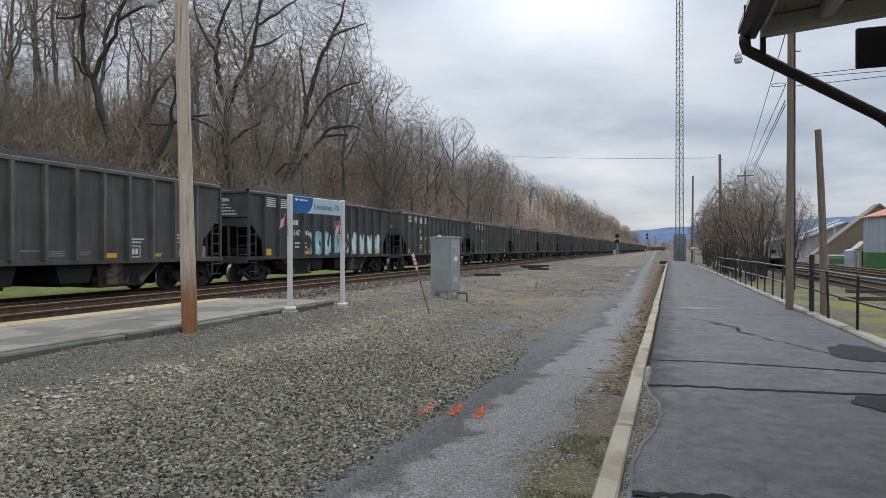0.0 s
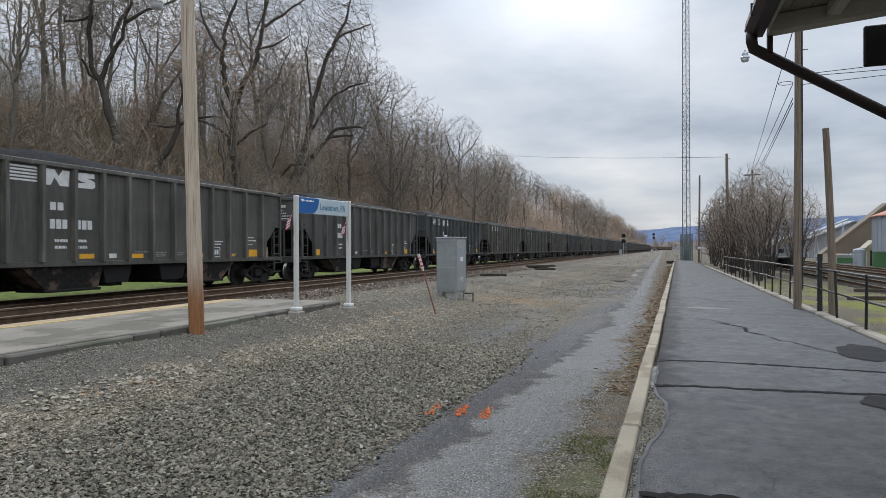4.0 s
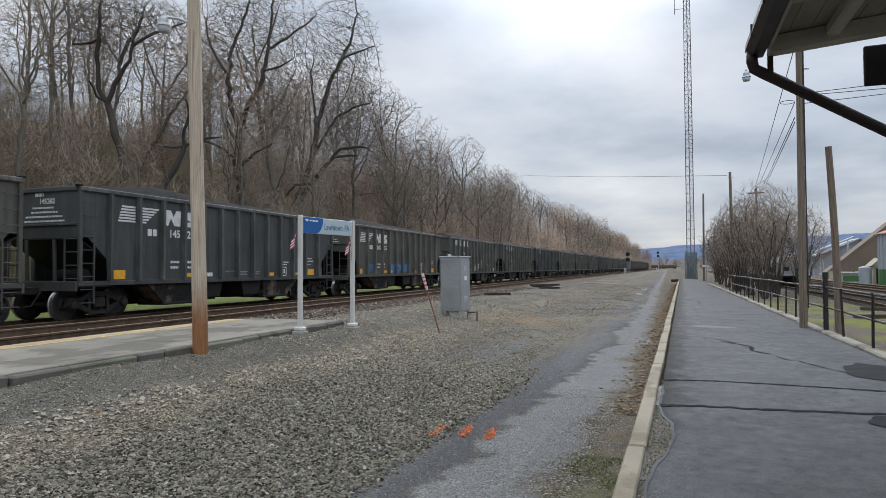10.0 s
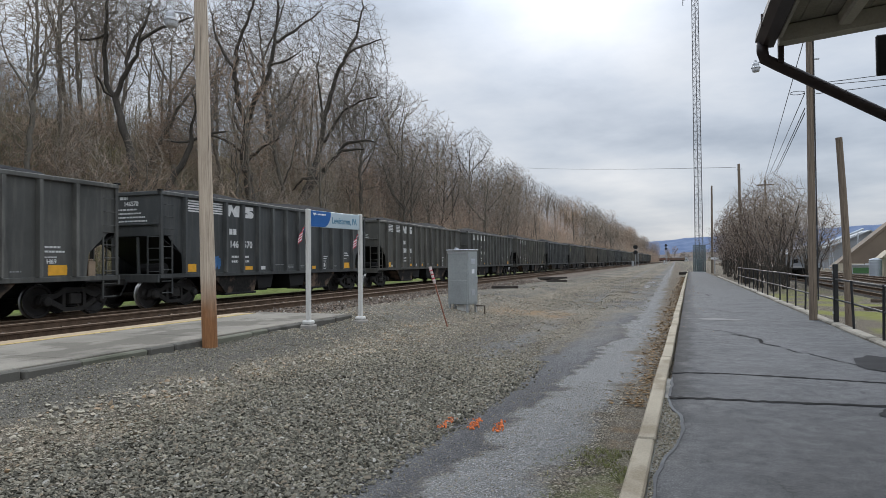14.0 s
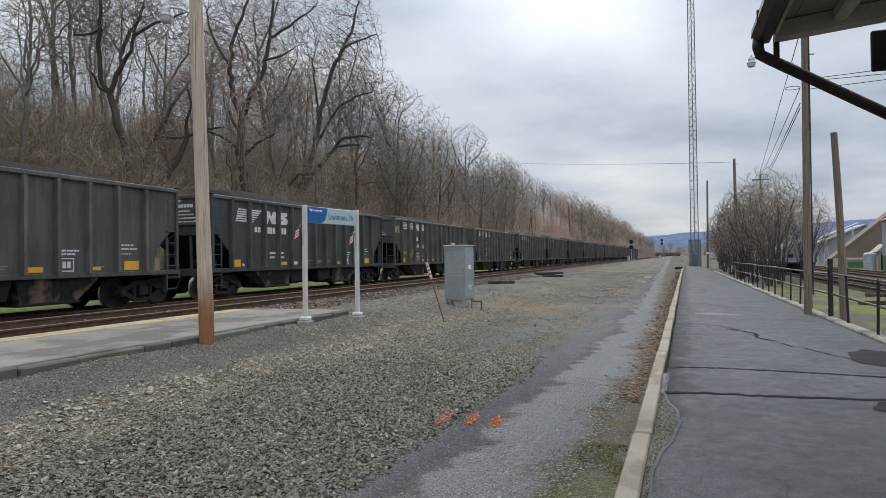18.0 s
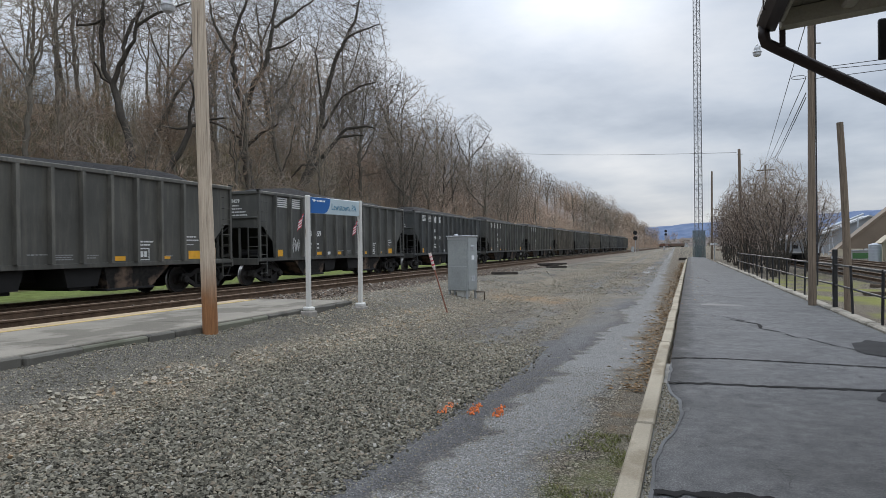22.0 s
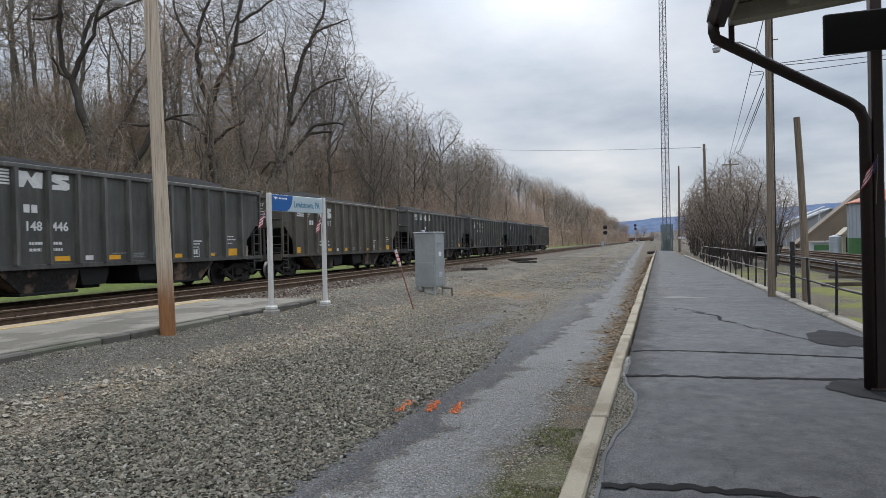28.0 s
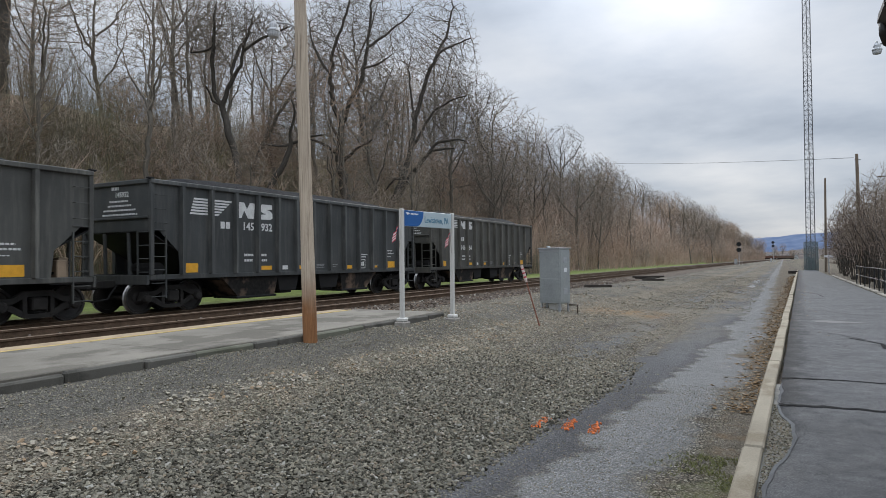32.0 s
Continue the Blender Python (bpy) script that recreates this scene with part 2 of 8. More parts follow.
# ---- mesh helpers ----
class Geo:
    """Collects vertices and faces of one mesh."""

    def __init__(self):
        self.v, self.f = [], []

    def add(self, vs, fs):
        o = len(self.v)
        self.v.extend(tuple(p) for p in vs)
        self.f.extend(tuple(i + o for i in q) for q in fs)
        return self

    def box(self, x0, x1, y0, y1, z0, z1, c=0.0):
        """A box, with chamfered edges where c is given."""
        if c <= 0:
            vs = [(x, y, z) for x in (x0, x1) for y in (y0, y1) for z in (z0, z1)]
            return self.add(vs, [(0, 1, 3, 2), (4, 6, 7, 5), (0, 4, 5, 1), (2, 3, 7, 6), (0, 2, 6, 4), (1, 5, 7, 3)])
        lo, hi = (x0, y0, z0), (x1, y1, z1)
        vs, ix = [], {}
        for s in [(a, b, d) for a in (0, 1) for b in (0, 1) for d in (0, 1)]:
            for k in range(3):
                p = []
                for j in range(3):
                    e = hi[j] if s[j] else lo[j]
                    p.append(e if j == k else (e - c if s[j] else e + c))
                ix[s, k] = len(vs)
                vs.append(p)
        fs = []
        for k in range(3):
            i, j = (k + 1) % 3, (k + 2) % 3
            for side in (0, 1):
                q = []
                for a, b in ((0, 0), (1, 0), (1, 1), (0, 1)):
                    s = [0, 0, 0]
                    s[k], s[i], s[j] = side, a, b
                    q.append(ix[tuple(s), k])
                fs.append(q if side else q[::-1])
            for a in (0, 1):
                for b in (0, 1):
                    s0, s1 = [0, 0, 0], [0, 0, 0]
                    s0[i] = s1[i] = a
                    s0[j] = s1[j] = b
                    s1[k] = 1
                    q = [ix[tuple(s0), i], ix[tuple(s1), i], ix[tuple(s1), j], ix[tuple(s0), j]]
                    fs.append(q if a != b else q[::-1])
        for a in (0, 1):
            for b in (0, 1):
                for d in (0, 1):
                    q = [ix[(a, b, d), k] for k in range(3)]
                    fs.append(q if (a + b + d) % 2 else q[::-1])
        return self.add(vs, fs)

    def tube(self, pts, radii, n=8, cap=True):
        """A tube through points, with a radius at each."""
        pts = [Vector(p) for p in pts]
        if isinstance(radii, (int, float)):
            radii = [radii] * len(pts)
        rings, side = [], None
        for i, p in enumerate(pts):
            d = (pts[min(i + 1, len(pts) - 1)] - pts[max(i - 1, 0)]).normalized()
            if side is None:
                side = d.orthogonal().normalized()
            side = (side - d * side.dot(d)).normalized()
            up = d.cross(side)
            rings.append([p + (side * math.cos(2 * math.pi * k / n) + up * math.sin(2 * math.pi * k / n)) * radii[i] for k in range(n)])
        vs = [q for r in rings for q in r]
        fs = [(i * n + k, i * n + (k + 1) % n, (i + 1) * n + (k + 1) % n, (i + 1) * n + k) for i in range(len(pts) - 1) for k in range(n)]
        if cap:
            fs += [tuple(range(n))[::-1], tuple((len(pts) - 1) * n + k for k in range(n))]
        return self.add(vs, fs)

    def prism(self, poly, axis, a, b):
        """A polygon in the plane across the axis, drawn out from a to b. poly holds the other two coordinates in x, y, z order."""
        n = len(poly)

        def at(p, d):
            return (d, p[0], p[1]) if axis == "x" else (p[0], d, p[1]) if axis == "y" else (p[0], p[1], d)
        vs = [at(p, a) for p in poly] + [at(p, b) for p in poly]
        fs = [tuple(range(n))[::-1], tuple(range(n, 2 * n))] + [(k, (k + 1) % n, n + (k + 1) % n, n + k) for k in range(n)]
        return self.add(vs, fs)

    def lathe(self, prof, centre=(0, 0, 0), n=16, axis="z"):
        """A profile of (radius, height) turned round an axis."""
        vs = []
        for r, h in prof:
            for k in range(n):
                c, s = r * math.cos(2 * math.pi * k / n), r * math.sin(2 * math.pi * k / n)
                p = (c, s, h) if axis == "z" else (h, c, s) if axis == "x" else (s, h, c)
                vs.append((p[0] + centre[0], p[1] + centre[1], p[2] + centre[2]))
        fs = [(i * n + k, i * n + (k + 1) % n, (i + 1) * n + (k + 1) % n, (i + 1) * n + k) for i in range(len(prof) - 1) for k in range(n)]
        fs += [tuple(range(n))[::-1], tuple((len(prof) - 1) * n + k for k in range(n))]
        return self.add(vs, fs)

    def mesh(self, name, mat, smooth=False):
        me = bpy.data.meshes.new(name)
        me.from_pydata(self.v, [], self.f)
        for one in (mat if isinstance(mat, (list, tuple)) else [mat]):
            me.materials.append(one)
        bm = bmesh.new()
        bm.from_mesh(me)
        bmesh.ops.recalc_face_normals(bm, faces=bm.faces)
        bm.to_mesh(me)
        bm.free()
        if smooth:
            me.shade_smooth()
        return me


def raw_mesh(name, vs, fs, mat, smooth=False):
    """A large mesh straight from arrays."""
    me = bpy.data.meshes.new(name)
    me.from_pydata(vs, [], fs)
    me.materials.append(mat)
    if smooth:
        me.shade_smooth()
    me.update()
    return me


def part(name, geo, mat, parent=None, label="", at=None, smooth=False):
    """One mesh object, under a thing or a part."""
    me = geo if isinstance(geo, bpy.types.Mesh) else geo.mesh(name, mat, smooth)
    ob = new(name, me)
    if parent is not None:
        ob.parent = parent
    if at is not None:
        ob.matrix_basis = at
    if label:
        tagged(ob, label)
    return ob


def thing(name, label, category, at=None, group="", kind=""):
    ob = new(name)
    if at is not None:
        ob.matrix_basis = at
    return tagged(ob, label, category, group, kind)


def words(name, text, size, mat, parent, m, label="", align="CENTER", weight=0.022):
    """Lettering in the built-in font, as a flat mesh with a little thickness."""
    cu = bpy.data.curves.new(name, "FONT")
    cu.body, cu.size, cu.align_x, cu.align_y, cu.extrude, cu.resolution_u = text, size, align, "CENTER", 0.002, 2
    cu.offset = weight * size
    tmp = bpy.data.objects.new(name, cu)
    me = bpy.data.meshes.new_from_object(tmp)
    bpy.data.objects.remove(tmp)
    me.name = name
    me.materials.clear()
    me.materials.append(mat)
    return part(name, me, mat, parent, label, m)


def track_x(s, base=-17.25):
    """Centre line of the train's track at the way s along it: a soft bend to the right, then straight."""
    a = min(s, 91.0)
    return base - 0.0064 * a + 1.26e-4 * a * a + max(s - 91.0, 0.0) * 0.0165


RAIL_Z = 0.10


# ---- ground: one sheet from the yard over the tracks and up the wooded hillside ----
def smooth(a, b, v):
    u = max(0.0, min(1.0, (v - a) / (b - a)))
    return u * u * (3 - 2 * u)


def ground_z(x, y):
    """Height of the ground: yard, platform bed, gravel lot, track beds, grass strip, hillside."""
    if x > 3.6:
        z = -0.30 + 0.12 * smooth(3.9, 3.6, x)
        z += 0.9 * smooth(60, 400, x)
        return z
    if x > -0.45:
        return -0.12
    bend = track_x(max(-40.0, min(y, 400))) + 17.25
    u = x - bend * smooth(20, 60, y)
    z = -0.12 + 0.10 * smooth(-2.5, -5.2, u) + 0.30 * smooth(-4.6, -6.9, u) * smooth(60, 13, y) + 0.10 * smooth(-5.5, -7.5, u) * smooth(12, 60, y)
    z += 0.07 * noise.noise(Vector((y * 0.55, 3.0, 8.0))) * smooth(-6.0, -6.7, u) * smooth(40, 14, y)
    z += 0.03 * noise.noise(Vector((x * 0.5, y * 0.5, 0.0))) + 0.012 * noise.noise(Vector((x * 2.1, y * 2.1, 4.0)))
    near = smooth(-9.2, -9.9, u)
    z = z * (1 - near) + 0.20 * near
    far = smooth(-13.3, -14.8, u)
    z = z * (1 - far) - 0.08 * far
    verge = smooth(-19.0, -20.5, u)
    z = z * (1 - verge) + (0.05 + 0.1 * noise.noise(Vector((x * 0.3, y * 0.3, 2.0)))) * verge
    rise = max(0.0, -24.0 - u)
    z += 13.5 * smooth(0, 26, rise) + 0.16 * max(0, rise - 14) * smooth(14, 60, rise)
    if rise > 0:
        z += 0.8 * noise.noise(Vector((x * 0.08, y * 0.08, 7.0))) * smooth(0, 8, rise)
    return z


def steps(*spans):
    out = []
    for a, b, d in spans:
        n = max(1, round((b - a) / d))
        out += [a + (b - a) * k / n for k in range(n)]
    return out + [spans[-1][1]]


def ground_material():
    m = Mat("gravel_dirt_and_grass", 0.95, 0, 0.05).world_co()
    x, y = m.axis("X"), m.axis("Y")
    wob = m.math("MULTIPLY", m.math("SUBTRACT", m.noise(0.55, 5), 0.5), 2.6)
    wob2 = m.math("MULTIPLY", m.math("SUBTRACT", m.noise(2.2, 4), 0.5), 0.7)
    xx = m.math("ADD", m.math("ADD", x, wob2), m.math("MULTIPLY", wob, 0.35))
    grain = m.noise(38, 3, 0.7)
    mid = m.noise(7, 4, 0.6)
    # crushed stone: separate grains of own tone, shade painted as dark gaps between them
    def grains(scale, lo, hi, gap, tint):
        v = m.node("ShaderNodeTexVoronoi", Scale=scale)
        e = m.node("ShaderNodeTexVoronoi", Scale=scale)
        e.feature = "DISTANCE_TO_EDGE"
        m.link(m.co, v.inputs["Vector"])
        m.link(m.co, e.inputs["Vector"])
        s = m.node("ShaderNodeSeparateColor")
        m.link(v.outputs["Color"], s.inputs[0])
        c = m.ramp(s.outputs[0], (0.0, rgb(*lo)), (0.8, rgb(*hi)), (1.0, rgb(*(q * 1.5 for q in hi))))
        c = m.mix(m.math("MULTIPLY", s.outputs[1], 0.35), c, rgb(*tint))
        return m.mix(m.ramp(e.outputs["Distance"], (0.02, rgb(1, 1, 1)), (0.18, rgb(0, 0, 0))), c, rgb(*gap)), e.outputs["Distance"]
    stone, stone_h = grains(30, (0.058, 0.053, 0.042), (0.28, 0.255, 0.205), (0.012, 0.011, 0.009), (0.18, 0.13, 0.088))
    small, _ = grains(55, (0.05, 0.047, 0.039), (0.235, 0.217, 0.18), (0.016, 0.015, 0.013), (0.14, 0.11, 0.085))
    rolled, _ = grains(80, (0.105, 0.103, 0.10), (0.42, 0.415, 0.40), (0.04, 0.04, 0.04), (0.21, 0.208, 0.21))
    fine = m.mix(0.3, rolled, m.ramp(m.noise(60, 3, 0.8), (0.3, rgb(0.095, 0.094, 0.092)), (0.7, rgb(0.35, 0.346, 0.335))))
    dirt = m.ramp(mid, (0.3, rgb(0.11, 0.09, 0.068)), (0.7, rgb(0.24, 0.20, 0.155)))
    rust = m.ramp(grain, (0.3, rgb(0.06, 0.048, 0.039)), (0.7, rgb(0.19, 0.155, 0.128)))
    grass = m.ramp(m.noise(3, 5), (0.3, rgb(0.12, 0.15, 0.045)), (0.7, rgb(0.21, 0.25, 0.085)))
    litter = m.ramp(m.noise(1.6, 5), (0.3, rgb(0.15, 0.115, 0.08)), (0.55, rgb(0.24, 0.185, 0.13)), (0.75, rgb(0.18, 0.165, 0.09)))

    def band(v, a, b, c, d):
        """1 between b and c, falling to 0 at a and d."""
        up = m.node("ShaderNodeMapRange")
        up.inputs["From Min"].default_value, up.inputs["From Max"].default_value = a, b
        dn = m.node("ShaderNodeMapRange")
        dn.inputs["From Min"].default_value, dn.inputs["From Max"].default_value = d, c
        m.link(v, up.inputs["Value"])
        m.link(v, dn.inputs["Value"])
        return m.math("MULTIPLY", up.outputs[0], dn.outputs[0])
    base = m.mix(m.ramp(m.noise(0.8, 5), (0.50, rgb(0, 0, 0)), (0.70, rgb(0.35, 0.35, 0.35))), stone, dirt)
    # finer dark stone towards the boarding platform
    base = m.mix(m.math("MULTIPLY", band(xx, -8.6, -8.0, -5.7, -5.2), 0.92), base, m.mix(0.35, small, rgb(0.135, 0.13, 0.118)))
    # wheel lane with compacted fines, beside a dark damp track
    # the lane narrows and draws towards the kerb farther on
    drift = m.math("MULTIPLY", m.math("MINIMUM", m.math("MAXIMUM", m.math("SUBTRACT", y, 4.0), 0.0), 10.0), 0.055)
    lx = m.math("SUBTRACT", xx, drift)
    base = m.mix(m.math("MULTIPLY", band(lx, -1.84, -1.68, -1.15, -0.85), 0.9), base, fine)
    dark = m.mix(0.62, fine, rgb(0.024, 0.023, 0.029))
    base = m.mix(m.math("MULTIPLY", band(lx, -2.62, -2.40, -1.86, -1.70), 0.95), base, dark)
    # ruts and damp streaks run with the lane farther on
    rut = m.ramp(m.noise(1.0, 4, 0.55, (2.2, 0.07, 1.0)), (0.52, rgb(0, 0, 0)), (0.66, rgb(0.55, 0.55, 0.55)))
    base = m.mix(m.mix(1.0, rut, band(xx, -4.6, -3.8, -1.2, -0.8), "MULTIPLY"), base, m.mix(0.5, fine, rgb(0.075, 0.075, 0.078)))
    # a crest of pale and tan stone beside the coarse ballast
    pale, _ = grains(34, (0.13, 0.115, 0.09), (0.40, 0.35, 0.265), (0.05, 0.043, 0.033), (0.33, 0.21, 0.115))
    crest = m.math("MULTIPLY", band(xx, -5.95, -5.5, -5.0, -4.6), m.ramp(m.noise(1.4, 4), (0.38, rgb(0, 0, 0)), (0.58, rgb(0.9, 0.9, 0.9))))
    base = m.mix(crest, base, pale)
    # near-black gaps in the coarse ballast: shade between stones, put into the colour
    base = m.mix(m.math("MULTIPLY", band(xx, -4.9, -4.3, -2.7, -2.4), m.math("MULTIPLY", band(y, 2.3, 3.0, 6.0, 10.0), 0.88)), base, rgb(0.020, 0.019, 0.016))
    # two worn wheel paths lead on over the far part of the lot
    far_on = m.node("ShaderNodeMapRange")
    far_on.inputs["From Min"].default_value, far_on.inputs["From Max"].default_value = 8.0, 12.0
    m.link(y, far_on.inputs["Value"])
    ruts = m.math("MAXIMUM", band(lx, -2.55, -2.35, -2.0, -1.8), band(m.math("ADD", lx, m.math("MULTIPLY", y, 0.012)), -3.75, -3.6, -3.3, -3.1))
    ruts = m.math("MULTIPLY", m.math("MULTIPLY", ruts, far_on.outputs[0]), m.ramp(m.noise(0.9, 5, 0.6, (1.0, 0.25, 1.0)), (0.34, rgb(0.3, 0.3, 0.3)), (0.54, rgb(0.95, 0.95, 0.95))))
    base = m.mix(ruts, base, m.mix(0.45, fine, rgb(0.055, 0.054, 0.058)))
    # leaves and dirt along the kerb
    base = m.mix(m.math("MULTIPLY", band(xx, -0.72, -0.46, 0.3, 0.9), 0.85), base, m.mix(m.ramp(m.noise(4.0, 4), (0.5, rgb(0, 0, 0)), (0.7, rgb(1, 1, 1))), m.mix(0.6, dirt, small), rgb(0.15, 0.105, 0.065)))
    moss = m.math("MULTIPLY", band(xx, -1.05, -0.8, 0.3, 0.9), band(y, 0.5, 1.5, 4.6, 6.2))
    base = m.mix(m.mix(1.0, m.ramp(m.noise(2.6, 5), (0.46, rgb(0, 0, 0)), (0.64, rgb(0.6, 0.6, 0.6))), moss, "MULTIPLY"), base, m.mix(0.55, grass, m.mix(0.5, small, rgb(0.09, 0.075, 0.04))))
    base = m.mix(band(xx, -22, -15.2, -9.0, -8.2), base, rust)
    base = m.mix(band(xx, -27, -25, -20.2, -19.2), base, grass)
    base = m.mix(band(xx, -900, -800, -25.5, -23.5), base, litter)
    # the far part of the lot is patchy with dry dirt and worn fines
    away = m.node("ShaderNodeMapRange")
    away.inputs["From Min"].default_value, away.inputs["From Max"].default_value = 11.0, 19.0
    m.link(m.math("ADD", y, m.math("MULTIPLY", wob, 2.0)), away.inputs["Value"])
    dry = m.math("MULTIPLY", away.outputs[0], band(xx, -8.6, -7.6, -1.6, -0.9))
    tan = m.ramp(m.noise(0.5, 5, 0.65, (1.0, 0.35, 1.0)), (0.40, rgb(0, 0, 0)), (0.60, rgb(0.75, 0.75, 0.75)))
    base = m.mix(m.mix(1.0, tan, dry, "MULTIPLY"), base, m.mix(0.5, rgb(0.30, 0.26, 0.205), stone))
    rustpatch = m.math("MULTIPLY", band(xx, -5.6, -4.9, -3.3, -2.8), band(m.math("ADD", y, wob), 18.0, 18.8, 20.2, 21.2))
    base = m.mix(m.math("MULTIPLY", rustpatch, m.ramp(m.noise(1.8, 4), (0.36, rgb(0, 0, 0)), (0.55, rgb(0.85, 0.85, 0.85)))), base, rgb(0.24, 0.155, 0.085))
    mud = m.ramp(m.noise(0.8, 5, 0.7, (1.0, 0.12, 1.0)), (0.56, rgb(0, 0, 0)), (0.66, rgb(0.7, 0.7, 0.7)))
    base = m.mix(m.mix(1.0, mud, dry, "MULTIPLY"), base, rgb(0.125, 0.10, 0.075))
    yardgrass = m.ramp(m.noise(0.35, 4), (0.45, rgb(0, 0, 0)), (0.55, rgb(1, 1, 1)))
    strip = m.math("MULTIPLY", band(xx, 3.0, 3.6, 7.2, 8.6), band(y, -80, -70, 34, 46))
    yard = m.mix(m.mix(1.0, yardgrass, strip, "MULTIPLY"), m.mix(0.35, stone, dirt), m.mix(0.55, grass, rgb(0.17, 0.145, 0.05)))
    base = m.mix(band(x, 3.5, 3.6, 800, 900), base, yard)
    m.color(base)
    m.bump(m.math("ADD", m.math("ADD", m.math("MULTIPLY", grain, 0.5), m.math("MULTIPLY", stone_h, 1.2)), m.math("MULTIPLY", mid, 0.5)), 0.7, 0.03)
    return m.m


GROUND = ground_material()
gx = steps((-900, -300, 100), (-300, -100, 20), (-100, -50, 4), (-50, -25, 1.6), (-25, -8, 0.5), (-8, 0, 0.25), (0, 4, 0.2), (4, 30, 2.0), (30, 120, 10), (120, 900, 80))
gy = steps((-60, -4, 4), (-4, 26, 0.3), (26, 60, 1.0), (60, 160, 4), (160, 400, 15), (400, 1600, 100))
vs = [(x, y, ground_z(x, y)) for y in gy for x in gx]
nx = len(gx)
fs = [(j * nx + i, j * nx + i + 1, (j + 1) * nx + i + 1, (j + 1) * nx + i) for j in range(len(gy) - 1) for i in range(nx - 1)]
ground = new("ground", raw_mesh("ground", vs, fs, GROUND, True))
tagged(ground, "grey gravel lot with damp wheel tracks, grass strip and leaf-strewn hillside", "ground", kind="structure")

# ---- asphalt platform with its concrete kerb ----
def asphalt_material():
    m = Mat("worn_dark_asphalt", 0.8, 0, 0.12).world_co()
    big = m.noise(0.6, 5)
    mid = m.noise(1.6, 5, 0.6)
    fine = m.noise(75, 4, 0.85)
    base = m.ramp(big, (0.3, rgb(0.062, 0.062, 0.065)), (0.7, rgb(0.088, 0.088, 0.092)))
    mott = m.noise(6, 6, 0.75)
    base = m.mix(0.6, base, m.ramp(mott, (0.34, rgb(0.018, 0.0185, 0.020)), (0.66, rgb(0.165, 0.166, 0.169))))
    base = m.mix(m.ramp(mid, (0.5, rgb(0, 0, 0)), (0.75, rgb(0.35, 0.35, 0.35))), base, rgb(0.125, 0.126, 0.128))
    base = m.mix(0.38, base, m.ramp(fine, (0.36, rgb(0.016, 0.016, 0.017)), (0.5, rgb(0.085, 0.085, 0.088)), (0.64, rgb(0.27, 0.27, 0.27))))
    crack = m.node("ShaderNodeTexVoronoi", Scale=0.75)
    crack.feature = "DISTANCE_TO_EDGE"
    wv = m.node("ShaderNodeVectorMath")
    wv.operation = "ADD"
    m.link(m.co, wv.inputs[0])
    nz = m.node("ShaderNodeTexNoise", Scale=3.0, Detail=4.0)
    m.link(m.co, nz.inputs["Vector"])
    m.link(nz.outputs["Color"], wv.inputs[1])
    m.link(wv.outputs[0], crack.inputs["Vector"])
    thin = m.ramp(crack.outputs["Distance"], (0.003, rgb(0.8, 0.8, 0.8)), (0.010, rgb(0, 0, 0)))
    base = m.mix(m.mix(1.0, thin, m.ramp(big, (0.5, rgb(0, 0, 0)), (0.6, rgb(1, 1, 1))), "MULTIPLY"), base, rgb(0.02, 0.02, 0.021))
    streaky = m.noise(0.9, 7, 0.72, (1.0, 1.3, 1.0))
    base = m.mix(m.ramp(streaky, (0.47, rgb(0, 0, 0)), (0.63, rgb(0.75, 0.75, 0.75))), base, m.mix(0.5, base, rgb(0.030, 0.031, 0.033)))
    # tar-dark rim along the kerb
    rim = m.node("ShaderNodeMapRange")
    rim.inputs["From Min"].default_value, rim.inputs["From Max"].default_value = 0.16, -0.12
    m.link(m.math("ADD", m.math("SUBTRACT", m.axis("X"), m.math("MULTIPLY", m.axis("Y"), 0.0195)), m.math("MULTIPLY", m.math("SUBTRACT", m.noise(2.4, 6, 0.75), 0.5), 1.1)), rim.inputs["Value"])
    away = m.node("ShaderNodeMapRange")
    away.inputs["From Min"].default_value, away.inputs["From Max"].default_value = 6.2, 8.2
    m.link(m.axis("Y"), away.inputs["Value"])
    base = m.mix(m.math("MULTIPLY", m.math("MULTIPLY", rim.outputs[0], away.outputs[0]), 0.8), base, rgb(0.022, 0.0225, 0.0245))
    m.color(base)
    m.rough(m.ramp(mid, (0.35, rgb(0.70, 0.70, 0.70)), (0.65, rgb(0.85, 0.85, 0.85))))
    m.bump(m.math("ADD", fine, m.math("MULTIPLY", mott, 0.25)), 0.5, 0.006)
    return m.m


def concrete_material(name, c, stain):
    m = Mat(name, 0.9, 0, 0.08).world_co()
    big, fine = m.noise(0.9, 5), m.noise(60, 3, 0.7)
    base = m.ramp(big, (0.3, rgb(*(v * 0.72 for v in c))), (0.68, rgb(*(v * 1.15 for v in c))))
    base = m.mix(m.ramp(m.noise(1.1, 6, 0.6, (1, 0.7, 1)), (0.51, rgb(0, 0, 0)), (0.58, rgb(0.75, 0.75, 0.75))), base, rgb(*stain))
    base = m.mix(0.25, base, m.ramp(fine, (0.3, rgb(*(v * 0.5 for v in c))), (0.7, rgb(*(v * 1.4 for v in c)))))
    m.color(base)
    m.bump(m.math("ADD", fine, big), 0.35, 0.01)
    return m.m


